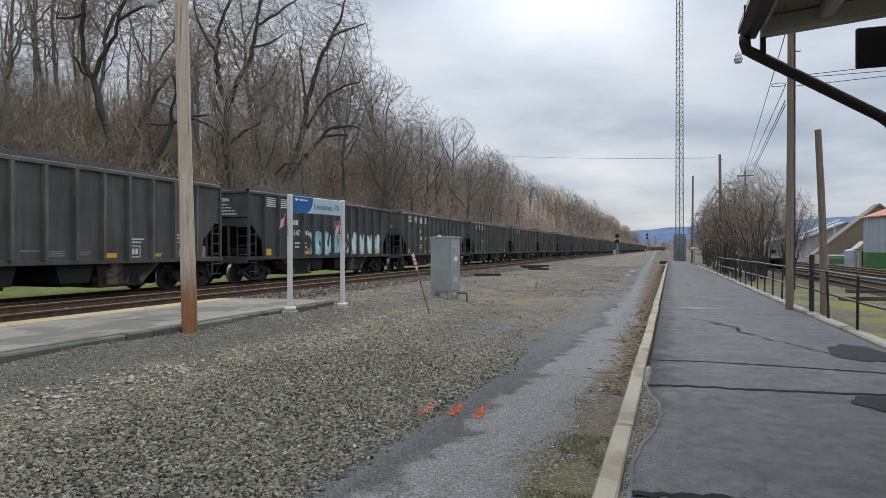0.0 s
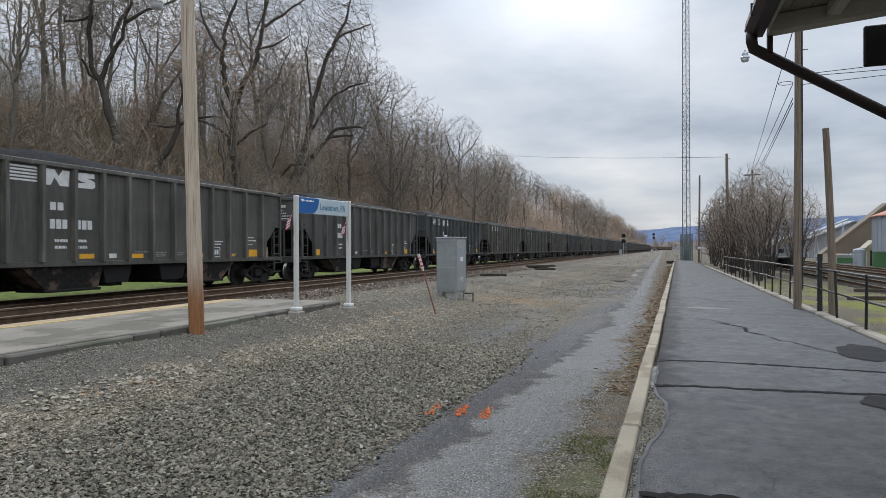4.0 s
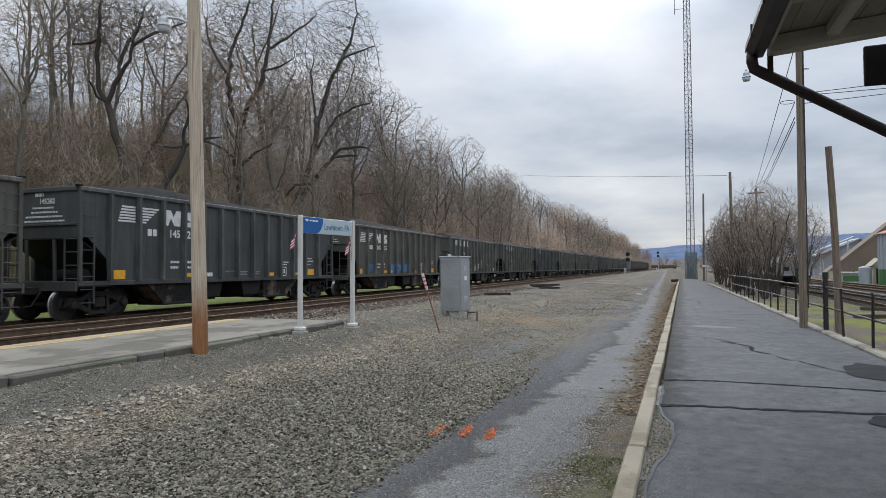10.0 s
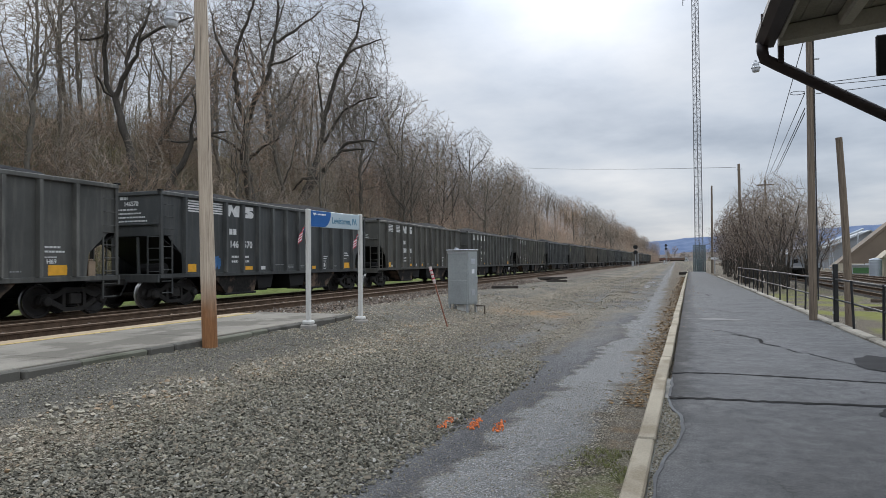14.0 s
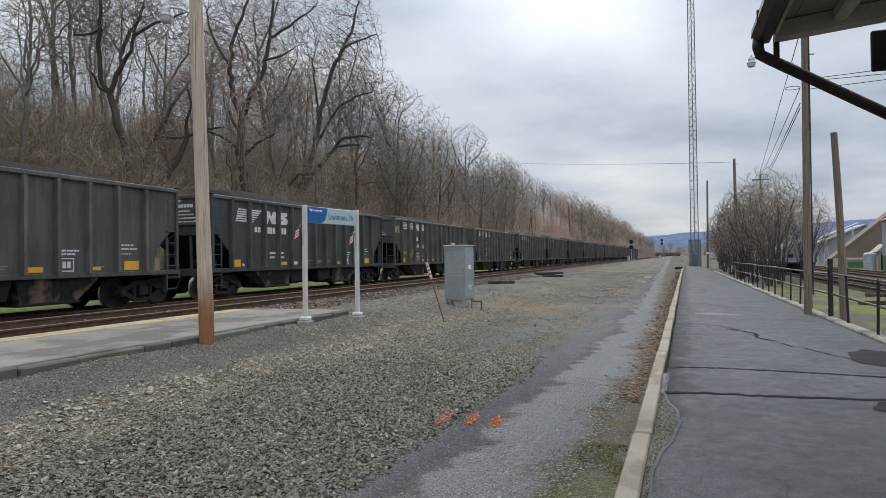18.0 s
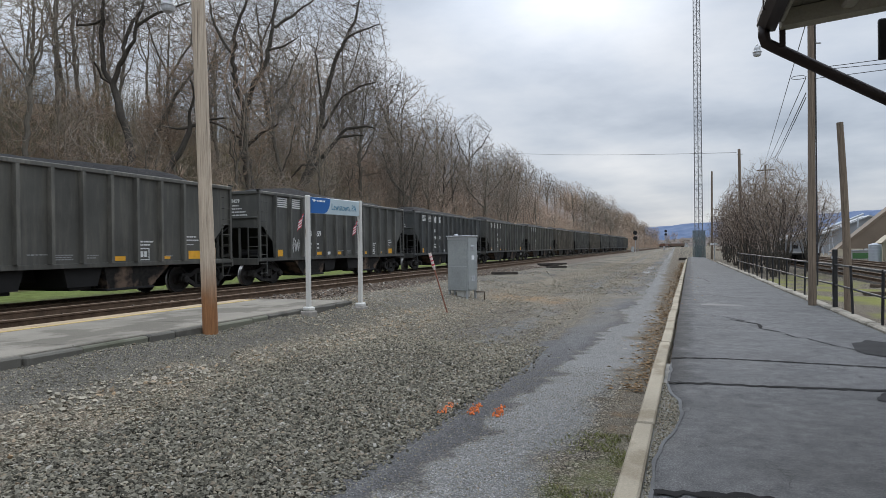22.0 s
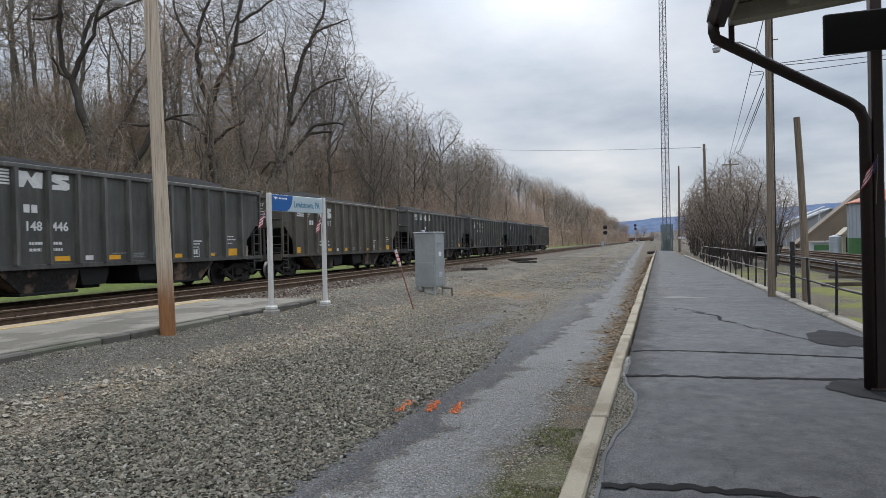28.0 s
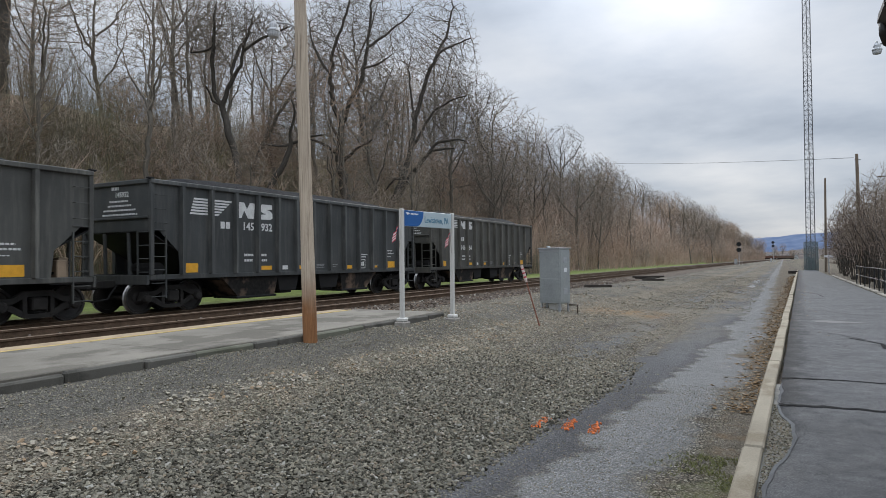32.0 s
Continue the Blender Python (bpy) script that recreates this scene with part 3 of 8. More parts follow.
ASPHALT = asphalt_material()
CONCRETE = concrete_material("weathered_grey_concrete", (0.225, 0.205, 0.172), (0.085, 0.077, 0.064))
MOSSY = concrete_material("mossy_edge_concrete", (0.15, 0.148, 0.115), (0.05, 0.055, 0.032))
EDGE = concrete_material("dark_broken_edge_concrete", (0.12, 0.113, 0.098), (0.04, 0.038, 0.033))
KERB = concrete_material("tan_weathered_kerb_concrete", (0.32, 0.28, 0.215), (0.17, 0.135, 0.09))


def kerb_x(y):
    """Outer face of the platform's kerb: it opens slowly to the right."""
    return -0.46 + 0.0195 * y


def asphalt_edge(y):
    """Ragged left edge of the paving, broken away near the camera."""
    worn = 0.04 + 0.15 * smooth(4.9, 6.2, y) * smooth(7.5, 6.6, y) + 0.035 * noise.noise(Vector((y * 2.2, 3.0, 0.0))) * smooth(3.0, 5.0, y) * smooth(7.8, 7.2, y) + 0.02 * noise.noise(Vector((y * 4, 1.0, 0))) + 0.015 * noise.noise(Vector((y * 11, 5.0, 0)))
    return kerb_x(y) + 0.16 + max(0.0, worn)


FENCE_X = 3.50
ay = steps((-6, 1, 0.5), (1, 12, 0.12), (12, 40, 0.5), (40, 89, 2.0))
ac = [k / 16 for k in range(17)]
vs, fs = [], []
for y in ay:
    x0, x1 = asphalt_edge(y), FENCE_X - 0.16
    for u in ac:
        x = x0 + (x1 - x0) * u
        z = 0.004 * noise.noise(Vector((x * 0.9, y * 0.5, 0.0)))
        if u == 0:
            z -= 0.012
        vs.append((x, y, z))
na = len(ac)
for j in range(len(ay) - 1):
    for i in range(na - 1):
        a = j * na + i
        fs.append((a, a + 1, a + na + 1, a + na))
# skirt down to the bed
o = len(vs)
for j, y in enumerate(ay):
    vs.append((vs[j * na][0] - 0.005, y, -0.11))
for j in range(len(ay) - 1):
    fs.append((j * na, (j + 1) * na, o + j + 1, o + j))
platform_asphalt = tagged(new("pavement", raw_mesh("pavement", vs, fs, ASPHALT, True)), "dark worn asphalt station platform with tar seams and cracks", "pavement", kind="structure")

TAR = plain("black_tar_seam", (0.011, 0.011, 0.012), 0.85, 0, 0.3, 5.0, 40.0, 0.08)
PATCH = plain("fresh_dark_asphalt_patch", (0.022, 0.0225, 0.024), 0.8, 0, 0.25, 4.0, 90.0, 0.08)


def ribbon(pts, w0, w1, z, seed):
    """A flat strip of uneven width along points on the ground."""
    rnd = random.Random(seed)
    vs, fs = [], []
    for i in range(len(pts) - 1):
        (xa, ya), (xb, yb) = pts[i], pts[i + 1]
        n = max(2, int(math.hypot(xb - xa, yb - ya) / 0.06))
        d = Vector((xb - xa, yb - ya)).normalized()
        for k in range(n + (i == len(pts) - 2)):
            u = k / n
            w = rnd.uniform(w0, w1) / 2
            jx = rnd.uniform(-1, 1) * w0 * 0.5
            x, y = xa + (xb - xa) * u - d.y * jx, ya + (yb - ya) * u + d.x * jx
            zz = z + 0.004 * noise.noise(Vector((x * 0.9, y * 0.5, 0.0)))
            vs += [(x - d.y * w, y + d.x * w, zz), (x + d.y * w, y - d.x * w, zz)]
    for k in range(len(vs) // 2 - 1):
        fs.append((2 * k, 2 * k + 1, 2 * k + 3, 2 * k + 2))
    return vs, fs


def tar_seam(pts, w0, w1, seed):
    vs, fs = ribbon(pts, w0, w1, 0.006, seed)
    part("tar_seam", raw_mesh("tar_seam", vs, fs, TAR), TAR, platform_asphalt)


tar_seam([(-0.10, 9.35), (0.6, 9.42), (1.2, 9.40), (2.0, 9.34), (3.3, 9.2)], 0.03, 0.085, 1)
tar_seam([(-0.10, 7.62), (0.5, 7.70), (1.0, 7.70), (1.7, 7.80), (2.4, 7.9)], 0.055, 0.10, 2)
tar_seam([(-0.15, 4.20), (0.4, 4.3), (1.6, 4.25), (3.2, 4.4)], 0.06, 0.11, 3)
tar_seam([(1.05, 14.4), (1.5, 13.7), (1.45, 13.0), (1.7, 12.6)], 0.02, 0.09, 4)
tar_seam([(1.75, 12.3), (1.85, 11.9), (2.0, 11.8), (2.2, 11.2), (2.6, 10.4)], 0.012, 0.04, 5)
tar_seam([(0.9, 21.5), (1.5, 20.5), (2.1, 20.0)], 0.02, 0.05, 6)
tar_seam([(0.25, 15.4), (0.9, 15.0), (1.3, 14.2)], 0.012, 0.035, 7)
tar_seam([(0.7, 33.0), (1.2, 31.0), (1.3, 29.0)], 0.02, 0.06, 8)


def flat_patch(name, cx, cy, rx, ry, mat, z, seed, n=26, parent=None, label=""):
    rnd = random.Random(seed)
    ph = [rnd.uniform(0, 6.28) for _ in range(4)]
    vs = [(cx, cy, z + 0.004 * noise.noise(Vector((cx * 0.9, cy * 0.5, 0.0))))]
    for k in range(n):
        a = 2 * math.pi * k / n
        r = 1 + 0.16 * math.sin(2 * a + ph[0]) + 0.10 * math.sin(3 * a + ph[1]) + 0.07 * math.sin(7 * a + ph[2])
        x, y = cx + rx * r * math.cos(a), cy + ry * r * math.sin(a)
        vs.append((x, y, z + 0.004 * noise.noise(Vector((x * 0.9, y * 0.5, 0.0)))))
    return part(name, raw_mesh(name, vs, [(0, 1 + k, 1 + (k + 1) % n) for k in range(n)], mat), mat, parent, label)


flat_patch("asphalt_patch", 2.86, 10.9, 0.36, 0.95, PATCH, 0.008, 3, parent=platform_asphalt)
flat_patch("asphalt_patch", 2.25, 7.35, 0.38, 0.42, PATCH, 0.008, 5, parent=platform_asphalt)

# crumbled bed between kerb and paving, with a thin pale lip where the paving thins out
GRIT = concrete_material("crumbled_pale_grit", (0.24, 0.232, 0.21), (0.09, 0.088, 0.08))
LIP = concrete_material("thin_worn_asphalt_lip", (0.125, 0.126, 0.128), (0.08, 0.08, 0.082))
by = steps((1.5, 9.0, 0.1))
vs, fs = [], []
for y in by:
    for x in (kerb_x(y) + 0.13, asphalt_edge(y) + 0.03):
        vs.append((x, y, -0.026 + 0.008 * noise.noise(Vector((x * 6, y * 6, 0)))))
fs = [(2 * k, 2 * k + 1, 2 * k + 3, 2 * k + 2) for k in range(len(by) - 1)]
part("crumbled_bed", raw_mesh("crumbled_bed", vs, fs, GRIT), GRIT, platform_asphalt)
vs = []
for y in by:
    w = max(0.006, 0.026 + 0.02 * noise.noise(Vector((y * 2.3, 8.0, 0))))
    vs += [(asphalt_edge(y) - 0.003, y, -0.012), (asphalt_edge(y) + w, y, -0.0065 + 0.05 * w)]
part("worn_lip", raw_mesh("worn_lip", vs, fs, LIP), LIP, platform_asphalt)
SHEEN = Mat("damp_asphalt_film", 0.6, 0, 0.25)
SHEEN.color(SHEEN.ramp(SHEEN.noise(6, 4), (0.3, rgb(0.06, 0.06, 0.062)), (0.7, rgb(0.09, 0.09, 0.092))))
flat_patch("damp_patch", 1.05, 17.9, 0.50, 0.30, SHEEN.m, 0.006, 9, parent=platform_asphalt)

# kerb in cast lengths
KERB_LEN = 2.44
kerb = tagged(new("kerb"), "worn tan concrete kerb along the platform edge", "kerb", kind="structure")
kerb_mesh = Geo().box(0, 0.15, 0, KERB_LEN - 0.012, -0.30, 0.035, 0.014).mesh("kerb_stone", KERB)
rk = random.Random(5)
for k in range(38):
    y = -4.0 + k * KERB_LEN
    part("kerb_stone", kerb_mesh, KERB, kerb, at=pose(kerb_x(y) + rk.uniform(-0.008, 0.008), y, rk.uniform(-0.012, 0.008), rk.uniform(-0.2, 0.2), rk.uniform(-1, 1), -math.degrees(math.atan(0.0195)) + rk.uniform(-0.15, 0.15)))
back_kerb = tagged(new("kerb_back"), "grey concrete curb under the pipe railing", "kerb", kind="structure")
BACK = concrete_material("pale_worn_curb_concrete", (0.30, 0.275, 0.23), (0.12, 0.11, 0.09))
bk = Geo().box(0, 0.24, 0, 2.98, -0.32, 0.08, 0.03).mesh("kerb_stone", BACK)
for k in range(20):
    part("kerb_stone", bk, BACK, back_kerb, at=pose(FENCE_X - 0.16 + rk.uniform(-0.015, 0.015), 2.0 + 3.0 * k, rk.uniform(-0.02, 0.01), rk.uniform(-0.4, 0.4), 0, rk.uniform(-0.4, 0.4)))

# ---- concrete boarding platform beside the near track ----
PLAT_Z, PX0, PX1 = 0.40, -9.32, -6.86
plat = tagged(new("boarding_platform"), "low weathered concrete boarding platform with stained slabs and a yellow edge line", "platform", kind="structure")
rk = random.Random(9)
y = -6.4
while y < 12.3:
    ln = min(2.44, 12.75 - y)
    g = Geo()
    g.box(PX0, PX1 - 0.14, y, y + ln - 0.012, 0.05, PLAT_Z, 0.012)
    part("slab", g, CONCRETE, plat, at=pose(0, 0, rk.uniform(-0.004, 0.004)))
    cut = [y, y + ln * rk.uniform(0.3, 0.45), y + ln * rk.uniform(0.55, 0.75), y + ln]
    for a, b in zip(cut, cut[1:]):
        g = Geo().box(PX1 - 0.136, PX1 + rk.uniform(-0.04, 0.03), a + 0.008, b - 0.008, -0.1, PLAT_Z - rk.uniform(0.004, 0.03), 0.022)
        part("edge_stone", g, (MOSSY, EDGE, EDGE)[rk.randrange(3)], plat)
    y += 2.44
YELLOW = plain("worn_yellow_line_paint", (0.40, 0.29, 0.10), 0.8, 0, 0.2, 4.0)
TANB = plain("tan_weathered_edge_board", (0.33, 0.245, 0.155), 0.85, 0, 0.2, 3.0)
for k in range(7):
    y0 = -6.4 + k * 2.7
    part("edge_board", Geo().box(PX0 - 0.36, PX0 - 0.006, y0, min(y0 + 2.69, 12.4), 0.10, PLAT_Z + 0.004, 0.01), TANB, plat)
part("yellow_line", Geo().box(PX0 + 0.02, PX0 + 0.12, -6.4, 12.4, PLAT_Z - 0.01, PLAT_Z + 0.006), YELLOW, plat)

# ---- tracks ----
RAIL_TOP = plain("worn_rail_head", (0.15, 0.108, 0.076), 0.7, 0, 0.25, 6.0, 40.0, 0.1)
RAIL_SIDE = plain("rusty_rail_steel", (0.105, 0.072, 0.05), 0.9, 0, 0.3, 5.0, 40.0, 0.08)
TIE = plain("grey_brown_weathered_timber", (0.085, 0.066, 0.050), 0.9, 0, 0.35, 3.0, 30.0, 0.1)


def rail_geo(xs, ztop, ys):
    """A flat-bottomed rail along a line of places."""
    prof = [(-0.075, -0.185), (-0.075, -0.170), (-0.012, -0.15), (-0.012, -0.05), (-0.037, -0.038), (-0.037, -0.006), (-0.025, 0.0),
            (0.025, 0.0), (0.037, -0.006), (0.037, -0.038), (0.012, -0.05), (0.012, -0.15), (0.075, -0.170), (0.075, -0.185)]
    n = len(prof)
    vs = [(x + a, y, ztop + b) for x, y in zip(xs, ys) for a, b in prof]
    fs, top = [], []
    for j in range(len(ys) - 1):
        for k in range(n):
            fs.append((j * n + k, j * n + (k + 1) % n, (j + 1) * n + (k + 1) % n, (j + 1) * n + k))
            top.append(5 <= k <= 7)
    me = bpy.data.meshes.new("rail")
    me.from_pydata(vs, [], fs)
    me.materials.append(RAIL_SIDE)
    me.materials.append(RAIL_TOP)
    for p, t in zip(me.polygons, top):
        p.material_index = 1 if t else 0
    return me


tie_mesh = Geo().box(-1.3, 1.3, -0.115, 0.115, -0.17, 0.0, 0.012).mesh("tie", TIE)


def lay_track(name, label, base, ztop, y0, y1, ties_to, bright=True):
    tk = tagged(new(name), label, "railway track", kind="structure")
    ys = steps((y0, 100, 4.0), (100, y1, 20.0))
    for g in (-0.7525, 0.7525):
        part("rail", rail_geo([track_x(max(y, -40), base) + g for y in ys], ztop, ys), RAIL_SIDE, tk)
    rk = random.Random(int(-base * 10))
    y = y0 + 0.3
    rest = []
    while y < min(y1, 260):
        m = pose(track_x(max(y, -40), base) + rk.uniform(-0.03, 0.03), y, ztop - 0.17, 0, 0, rk.uniform(-0.8, 0.8))
        if y < ties_to:
            part("tie", tie_mesh, TIE, tk, at=m)
        else:
            rest.append(m)
        y += 0.53 + rk.uniform(-0.02, 0.02)
    if rest:
        src = [v.co.copy() for v in tie_mesh.vertices]
        vs = [tuple(m @ c) for m in rest for c in src]
        fs = [tuple(i + k * len(src) for i in p.vertices) for k in range(len(rest)) for p in tie_mesh.polygons]
        part("far_ties", raw_mesh("far_ties", vs, fs, TIE), TIE, tk)
    return tk


lay_track("track_1", "near main track with worn bright rails on timber ties", -11.72, 0.38, -8, 700, 130)
lay_track("track_2", "main track carrying the coal train", -17.25, RAIL_Z, -40, 900, -30)


# ---- poles, sign, cabinet and the other things round the platforms ----
def wood_material(name, lo, hi, zlow=None):
    m = Mat(name, 0.85, 0, 0.25)
    grain = m.noise(60, 5, 0.7, (1.0, 1.0, 0.025))
    blot = m.noise(1.6, 5, 0.6, (1.0, 1.0, 0.35))
    c = m.ramp(grain, (0.34, rgb(*lo)), (0.5, rgb(*(0.45 * a + 0.55 * b for a, b in zip(lo, hi)))), (0.68, rgb(*hi)))
    c = m.mix(m.ramp(blot, (0.42, rgb(0, 0, 0)), (0.66, rgb(0.7, 0.7, 0.7))), c, m.mix(0.5, c, rgb(*(v * 0.6 for v in hi))))
    # drying cracks run up the grain
    split = m.noise(42, 2, 0.5, (1.0, 1.0, 0.012))
    c = m.mix(m.ramp(split, (0.64, rgb(0, 0, 0)), (0.69, rgb(0.6, 0.6, 0.6))), c, rgb(*(v * 0.35 for v in lo)))
    if zlow:
        # creosote-stained foot
        f = m.node("ShaderNodeMapRange")
        f.inputs["From Min"].default_value, f.inputs["From Max"].default_value = 1.75, 0.9
        m.link(m.math("ADD", m.axis("Z"), m.math("MULTIPLY", m.noise(2.0, 3), 0.8)), f.inputs["Value"])
        c = m.mix(f.outputs[0], c, m.ramp(grain, (0.35, rgb(*(v * 0.45 for v in zlow))), (0.7, rgb(*zlow))))
    m.color(c)
    m.bump(grain, 0.5, 0.01)
    return m.m


POLE_PALE = wood_material("pale_weathered_pole_timber", (0.31, 0.245, 0.185), (0.60, 0.50, 0.39), (0.36, 0.17, 0.075))
POLE_GREY = wood_material("grey_brown_pole_timber", (0.105, 0.08, 0.06), (0.26, 0.205, 0.155))
GALV = plain("dull_galvanised_steel", (0.42, 0.43, 0.44), 0.45, 0.6, 0.10, 3.0)
CAB = plain("scuffed_aluminium_sheet", (0.33, 0.35, 0.345), 0.45, 0.35, 0.14, 1.6, 25.0)
LIGHTGREY = plain("light_grey_sign_paint", (0.55, 0.535, 0.50), 0.6, 0, 0.05, 3.0)
CEMENT = plain("footing_concrete", (0.27, 0.25, 0.22), 0.9, 0, 0.2, 8.0)
BLACK_PIPE = plain("chipped_black_pipe_paint", (0.018, 0.018, 0.019), 0.5, 0, 0.25, 8.0)
GLASS_GREY = plain("cloudy_lamp_glass", (0.45, 0.46, 0.47), 0.25, 0, 0.1)
CABLE = plain("black_cable", (0.03, 0.03, 0.033), 0.6, 0, 0.1)


def bowed(p0, p1, r0, r1, n=12, k=7, bow=0.0, seed=0):
    """A tapered, slightly uneven pole."""
    rnd = random.Random(seed)
    p0, p1 = Vector(p0), Vector(p1)
    pts, rs = [], []
    for i in range(k + 1):
        u = i / k
        p = p0.lerp(p1, u)
        p.x += bow * math.sin(math.pi * u)
        pts.append(p)
        rs.append((r0 + (r1 - r0) * u) * (1 + rnd.uniform(-0.03, 0.03)))
    return Geo().tube(pts, rs, n)


def lamp_arm(parent, base, tip, rise):
    b, t = Vector(base), Vector(tip)
    pts = [b, b.lerp(t, 0.15) + Vector((0, 0, rise * 0.8)), b.lerp(t, 0.5) + Vector((0, 0, rise)), t + Vector((0, 0, 0.05)), t]
    part("lamp_arm", Geo().tube(pts, 0.022, 6), GALV, parent)
    # round bucket head with a glass bowl below and a photocell on top
    w = Vector((t.x, t.y, t.z))
    head = part("lamp_head", Geo().lathe([(0.03, 0.06), (0.055, 0.05), (0.075, 0.01), (0.078, -0.05), (0.105, -0.075), (0.11, -0.10), (0.10, -0.11)], w, 14), GALV, parent)
    part("lamp_glass", Geo().lathe([(0.098, -0.108), (0.094, -0.16), (0.078, -0.19), (0.03, -0.20)], w, 14), GLASS_GREY, head)
    part("photocell", Geo().lathe([(0.026, 0.055), (0.026, 0.10), (0.016, 0.11)], w, 8), GLASS_GREY, head)


# wooden lamp pole on the edge of the boarding platform
lp = thing("lamp_pole", "pale weathered wooden lamp pole beside the concrete platform", "lamp pole", pose(-6.74, 7.95, 0.16))
part("pole", bowed((0, 0, -0.1), (-0.22, -0.05, 8.2), 0.112, 0.088, 14, seed=2), POLE_PALE, lp)
part("conduit", Geo().tube([(-0.115, -0.05, 2.2), (-0.30, -0.08, 8.0)], 0.016, 6), GALV, lp)
part("conduit_clamp", Geo().box(-0.20, -0.11, -0.10, -0.02, 4.65, 4.80, 0.01), GALV, lp)
lamp_arm(lp, (-0.14, -0.05, 5.12), (-0.57, -0.20, 5.27), 0.10)

# station name sign between two square posts
SIGN_BLUE = plain("blue_sign_face", (0.012, 0.10, 0.32), 0.4, 0, 0.06, 3.0)
SIGN_PALE = plain("pale_blue_grey_sign_face", (0.42, 0.50, 0.53), 0.4, 0, 0.05, 3.0)
SIGN_TEAL = plain("teal_sign_lettering", (0.075, 0.20, 0.29), 0.5, 0, 0.05)
SIGN_WHITE = plain("white_sign_vinyl", (0.75, 0.76, 0.77), 0.5, 0, 0.04)
SA, SB = Vector((-6.67, 10.62, 0.36)), Vector((-6.44, 12.33, 0.30))
sdir = (SB - SA)
sdir.z = 0
SW = sdir.length
sign = thing("station_sign", "light grey two-post station name sign with a blue panel", "sign",
             Matrix.Translation(SA) @ Matrix.Rotation(math.atan2(sdir.y, sdir.x), 4, "Z"))
for x, dz in ((0.0, 0.0), (SW, -0.06)):
    post = part("post", Geo().box(x - 0.042, x + 0.042, -0.042, 0.042, dz, 2.24, 0.012), LIGHTGREY, sign)
    part("base_plate", Geo().box(x - 0.09, x + 0.09, -0.09, 0.09, dz + 0.01, dz + 0.09, 0.02), LIGHTGREY, post)
    part("footing", Geo().box(x - 0.12, x + 0.12, -0.12, 0.12, dz - 0.2, dz + 0.012, 0.02), CEMENT, post)
panel = part("panel", Geo().box(0.044, SW - 0.044, -0.02, 0.02, 1.90, 2.22, 0.006), SIGN_PALE, sign)
arc = [(0.06, 1.904), (0.44, 1.904)] + [(0.44 + 0.24 * math.sin(a), 1.904 + 0.312 * (1 - math.cos(a))) for a in [k * math.pi / 16 for k in range(1, 9)]] + [(0.06, 2.216)]
part("blue_field", Geo().prism(arc, "y", -0.024, -0.0205), SIGN_BLUE, panel)
g = Geo().prism([(0.10, 2.175), (0.19, 2.175), (0.25, 2.14), (0.20, 2.15), (0.16, 2.12)], "y", -0.028, -0.0245)
for k in range(6):
    g.box(0.26 + k * 0.042, 0.26 + k * 0.042 + 0.03, -0.028, -0.0245, 2.135, 2.165)
part("emblem", g, SIGN_WHITE, panel)
words("station_name", "Lewistown, PA", 0.19, SIGN_TEAL, panel, pose(1.14, -0.023, 2.05, 90, 0, 0) @ Matrix.Diagonal((0.74, 1, 1, 1)), weight=0.004)

RED = plain("faded_red_flag_cloth", (0.42, 0.05, 0.07), 0.8, 0, 0.1)
FLAGW = plain("white_flag_cloth", (0.62, 0.58, 0.58), 0.8, 0, 0.05)
NAVY = plain("navy_flag_cloth", (0.03, 0.04, 0.13), 0.8, 0, 0.1)


def small_flag(where, lean, h=0.30, w=0.20, turn=0.0):
    """A small striped hand flag on a stick, its cloth drooping in folds."""
    fl = thing("small_flag", "small striped red and white flag on a thin stick", "flag", where, group="small flags")
    part("stick", Geo().tube([(0, 0, -0.12), (lean, 0, 0.36)], 0.004, 5), POLE_GREY, fl)
    for k in range(7):
        g = Geo()
        vs, fs = [], []
        for i in range(6):
            u = i / 5
            for q in (k, k + 1):
                v = q / 7
                x = lean * 0.9 - u * w * 0.75 - v * 0.06
                z = 0.33 - v * h * 0.75 - u * 0.13
                y = 0.025 * math.sin(u * 7 + v * 2)
                vs.append((x, y, z))
        fs = [(2 * i, 2 * i + 2, 2 * i + 3, 2 * i + 1) for i in range(5)]
        vs2 = [(x, y + 0.004, z) for x, y, z in vs]
        n = len(vs)
        fs2 = fs + [tuple(a + n for a in f[::-1]) for f in fs]
        g.add(vs + vs2, fs2)
        part("stripe", g, RED if k % 2 == 0 else FLAGW, fl)
    g = Geo().add([(lean * 0.9, -0.012, 0.33), (lean * 0.9 - w * 0.32, -0.03, 0.27), (lean * 0.9 - w * 0.36, -0.03, 0.16), (lean * 0.9 - 0.02, -0.012, 0.21)], [(0, 1, 2, 3)])
    part("canton", g, NAVY, fl)
    return fl


small_flag(pose(-6.66, 10.53, 1.92, 0, 0, 78), -0.04, 0.30, 0.15)
small_flag(pose(-6.41, 12.24, 1.84, 0, 0, 78), -0.04, 0.30, 0.15)

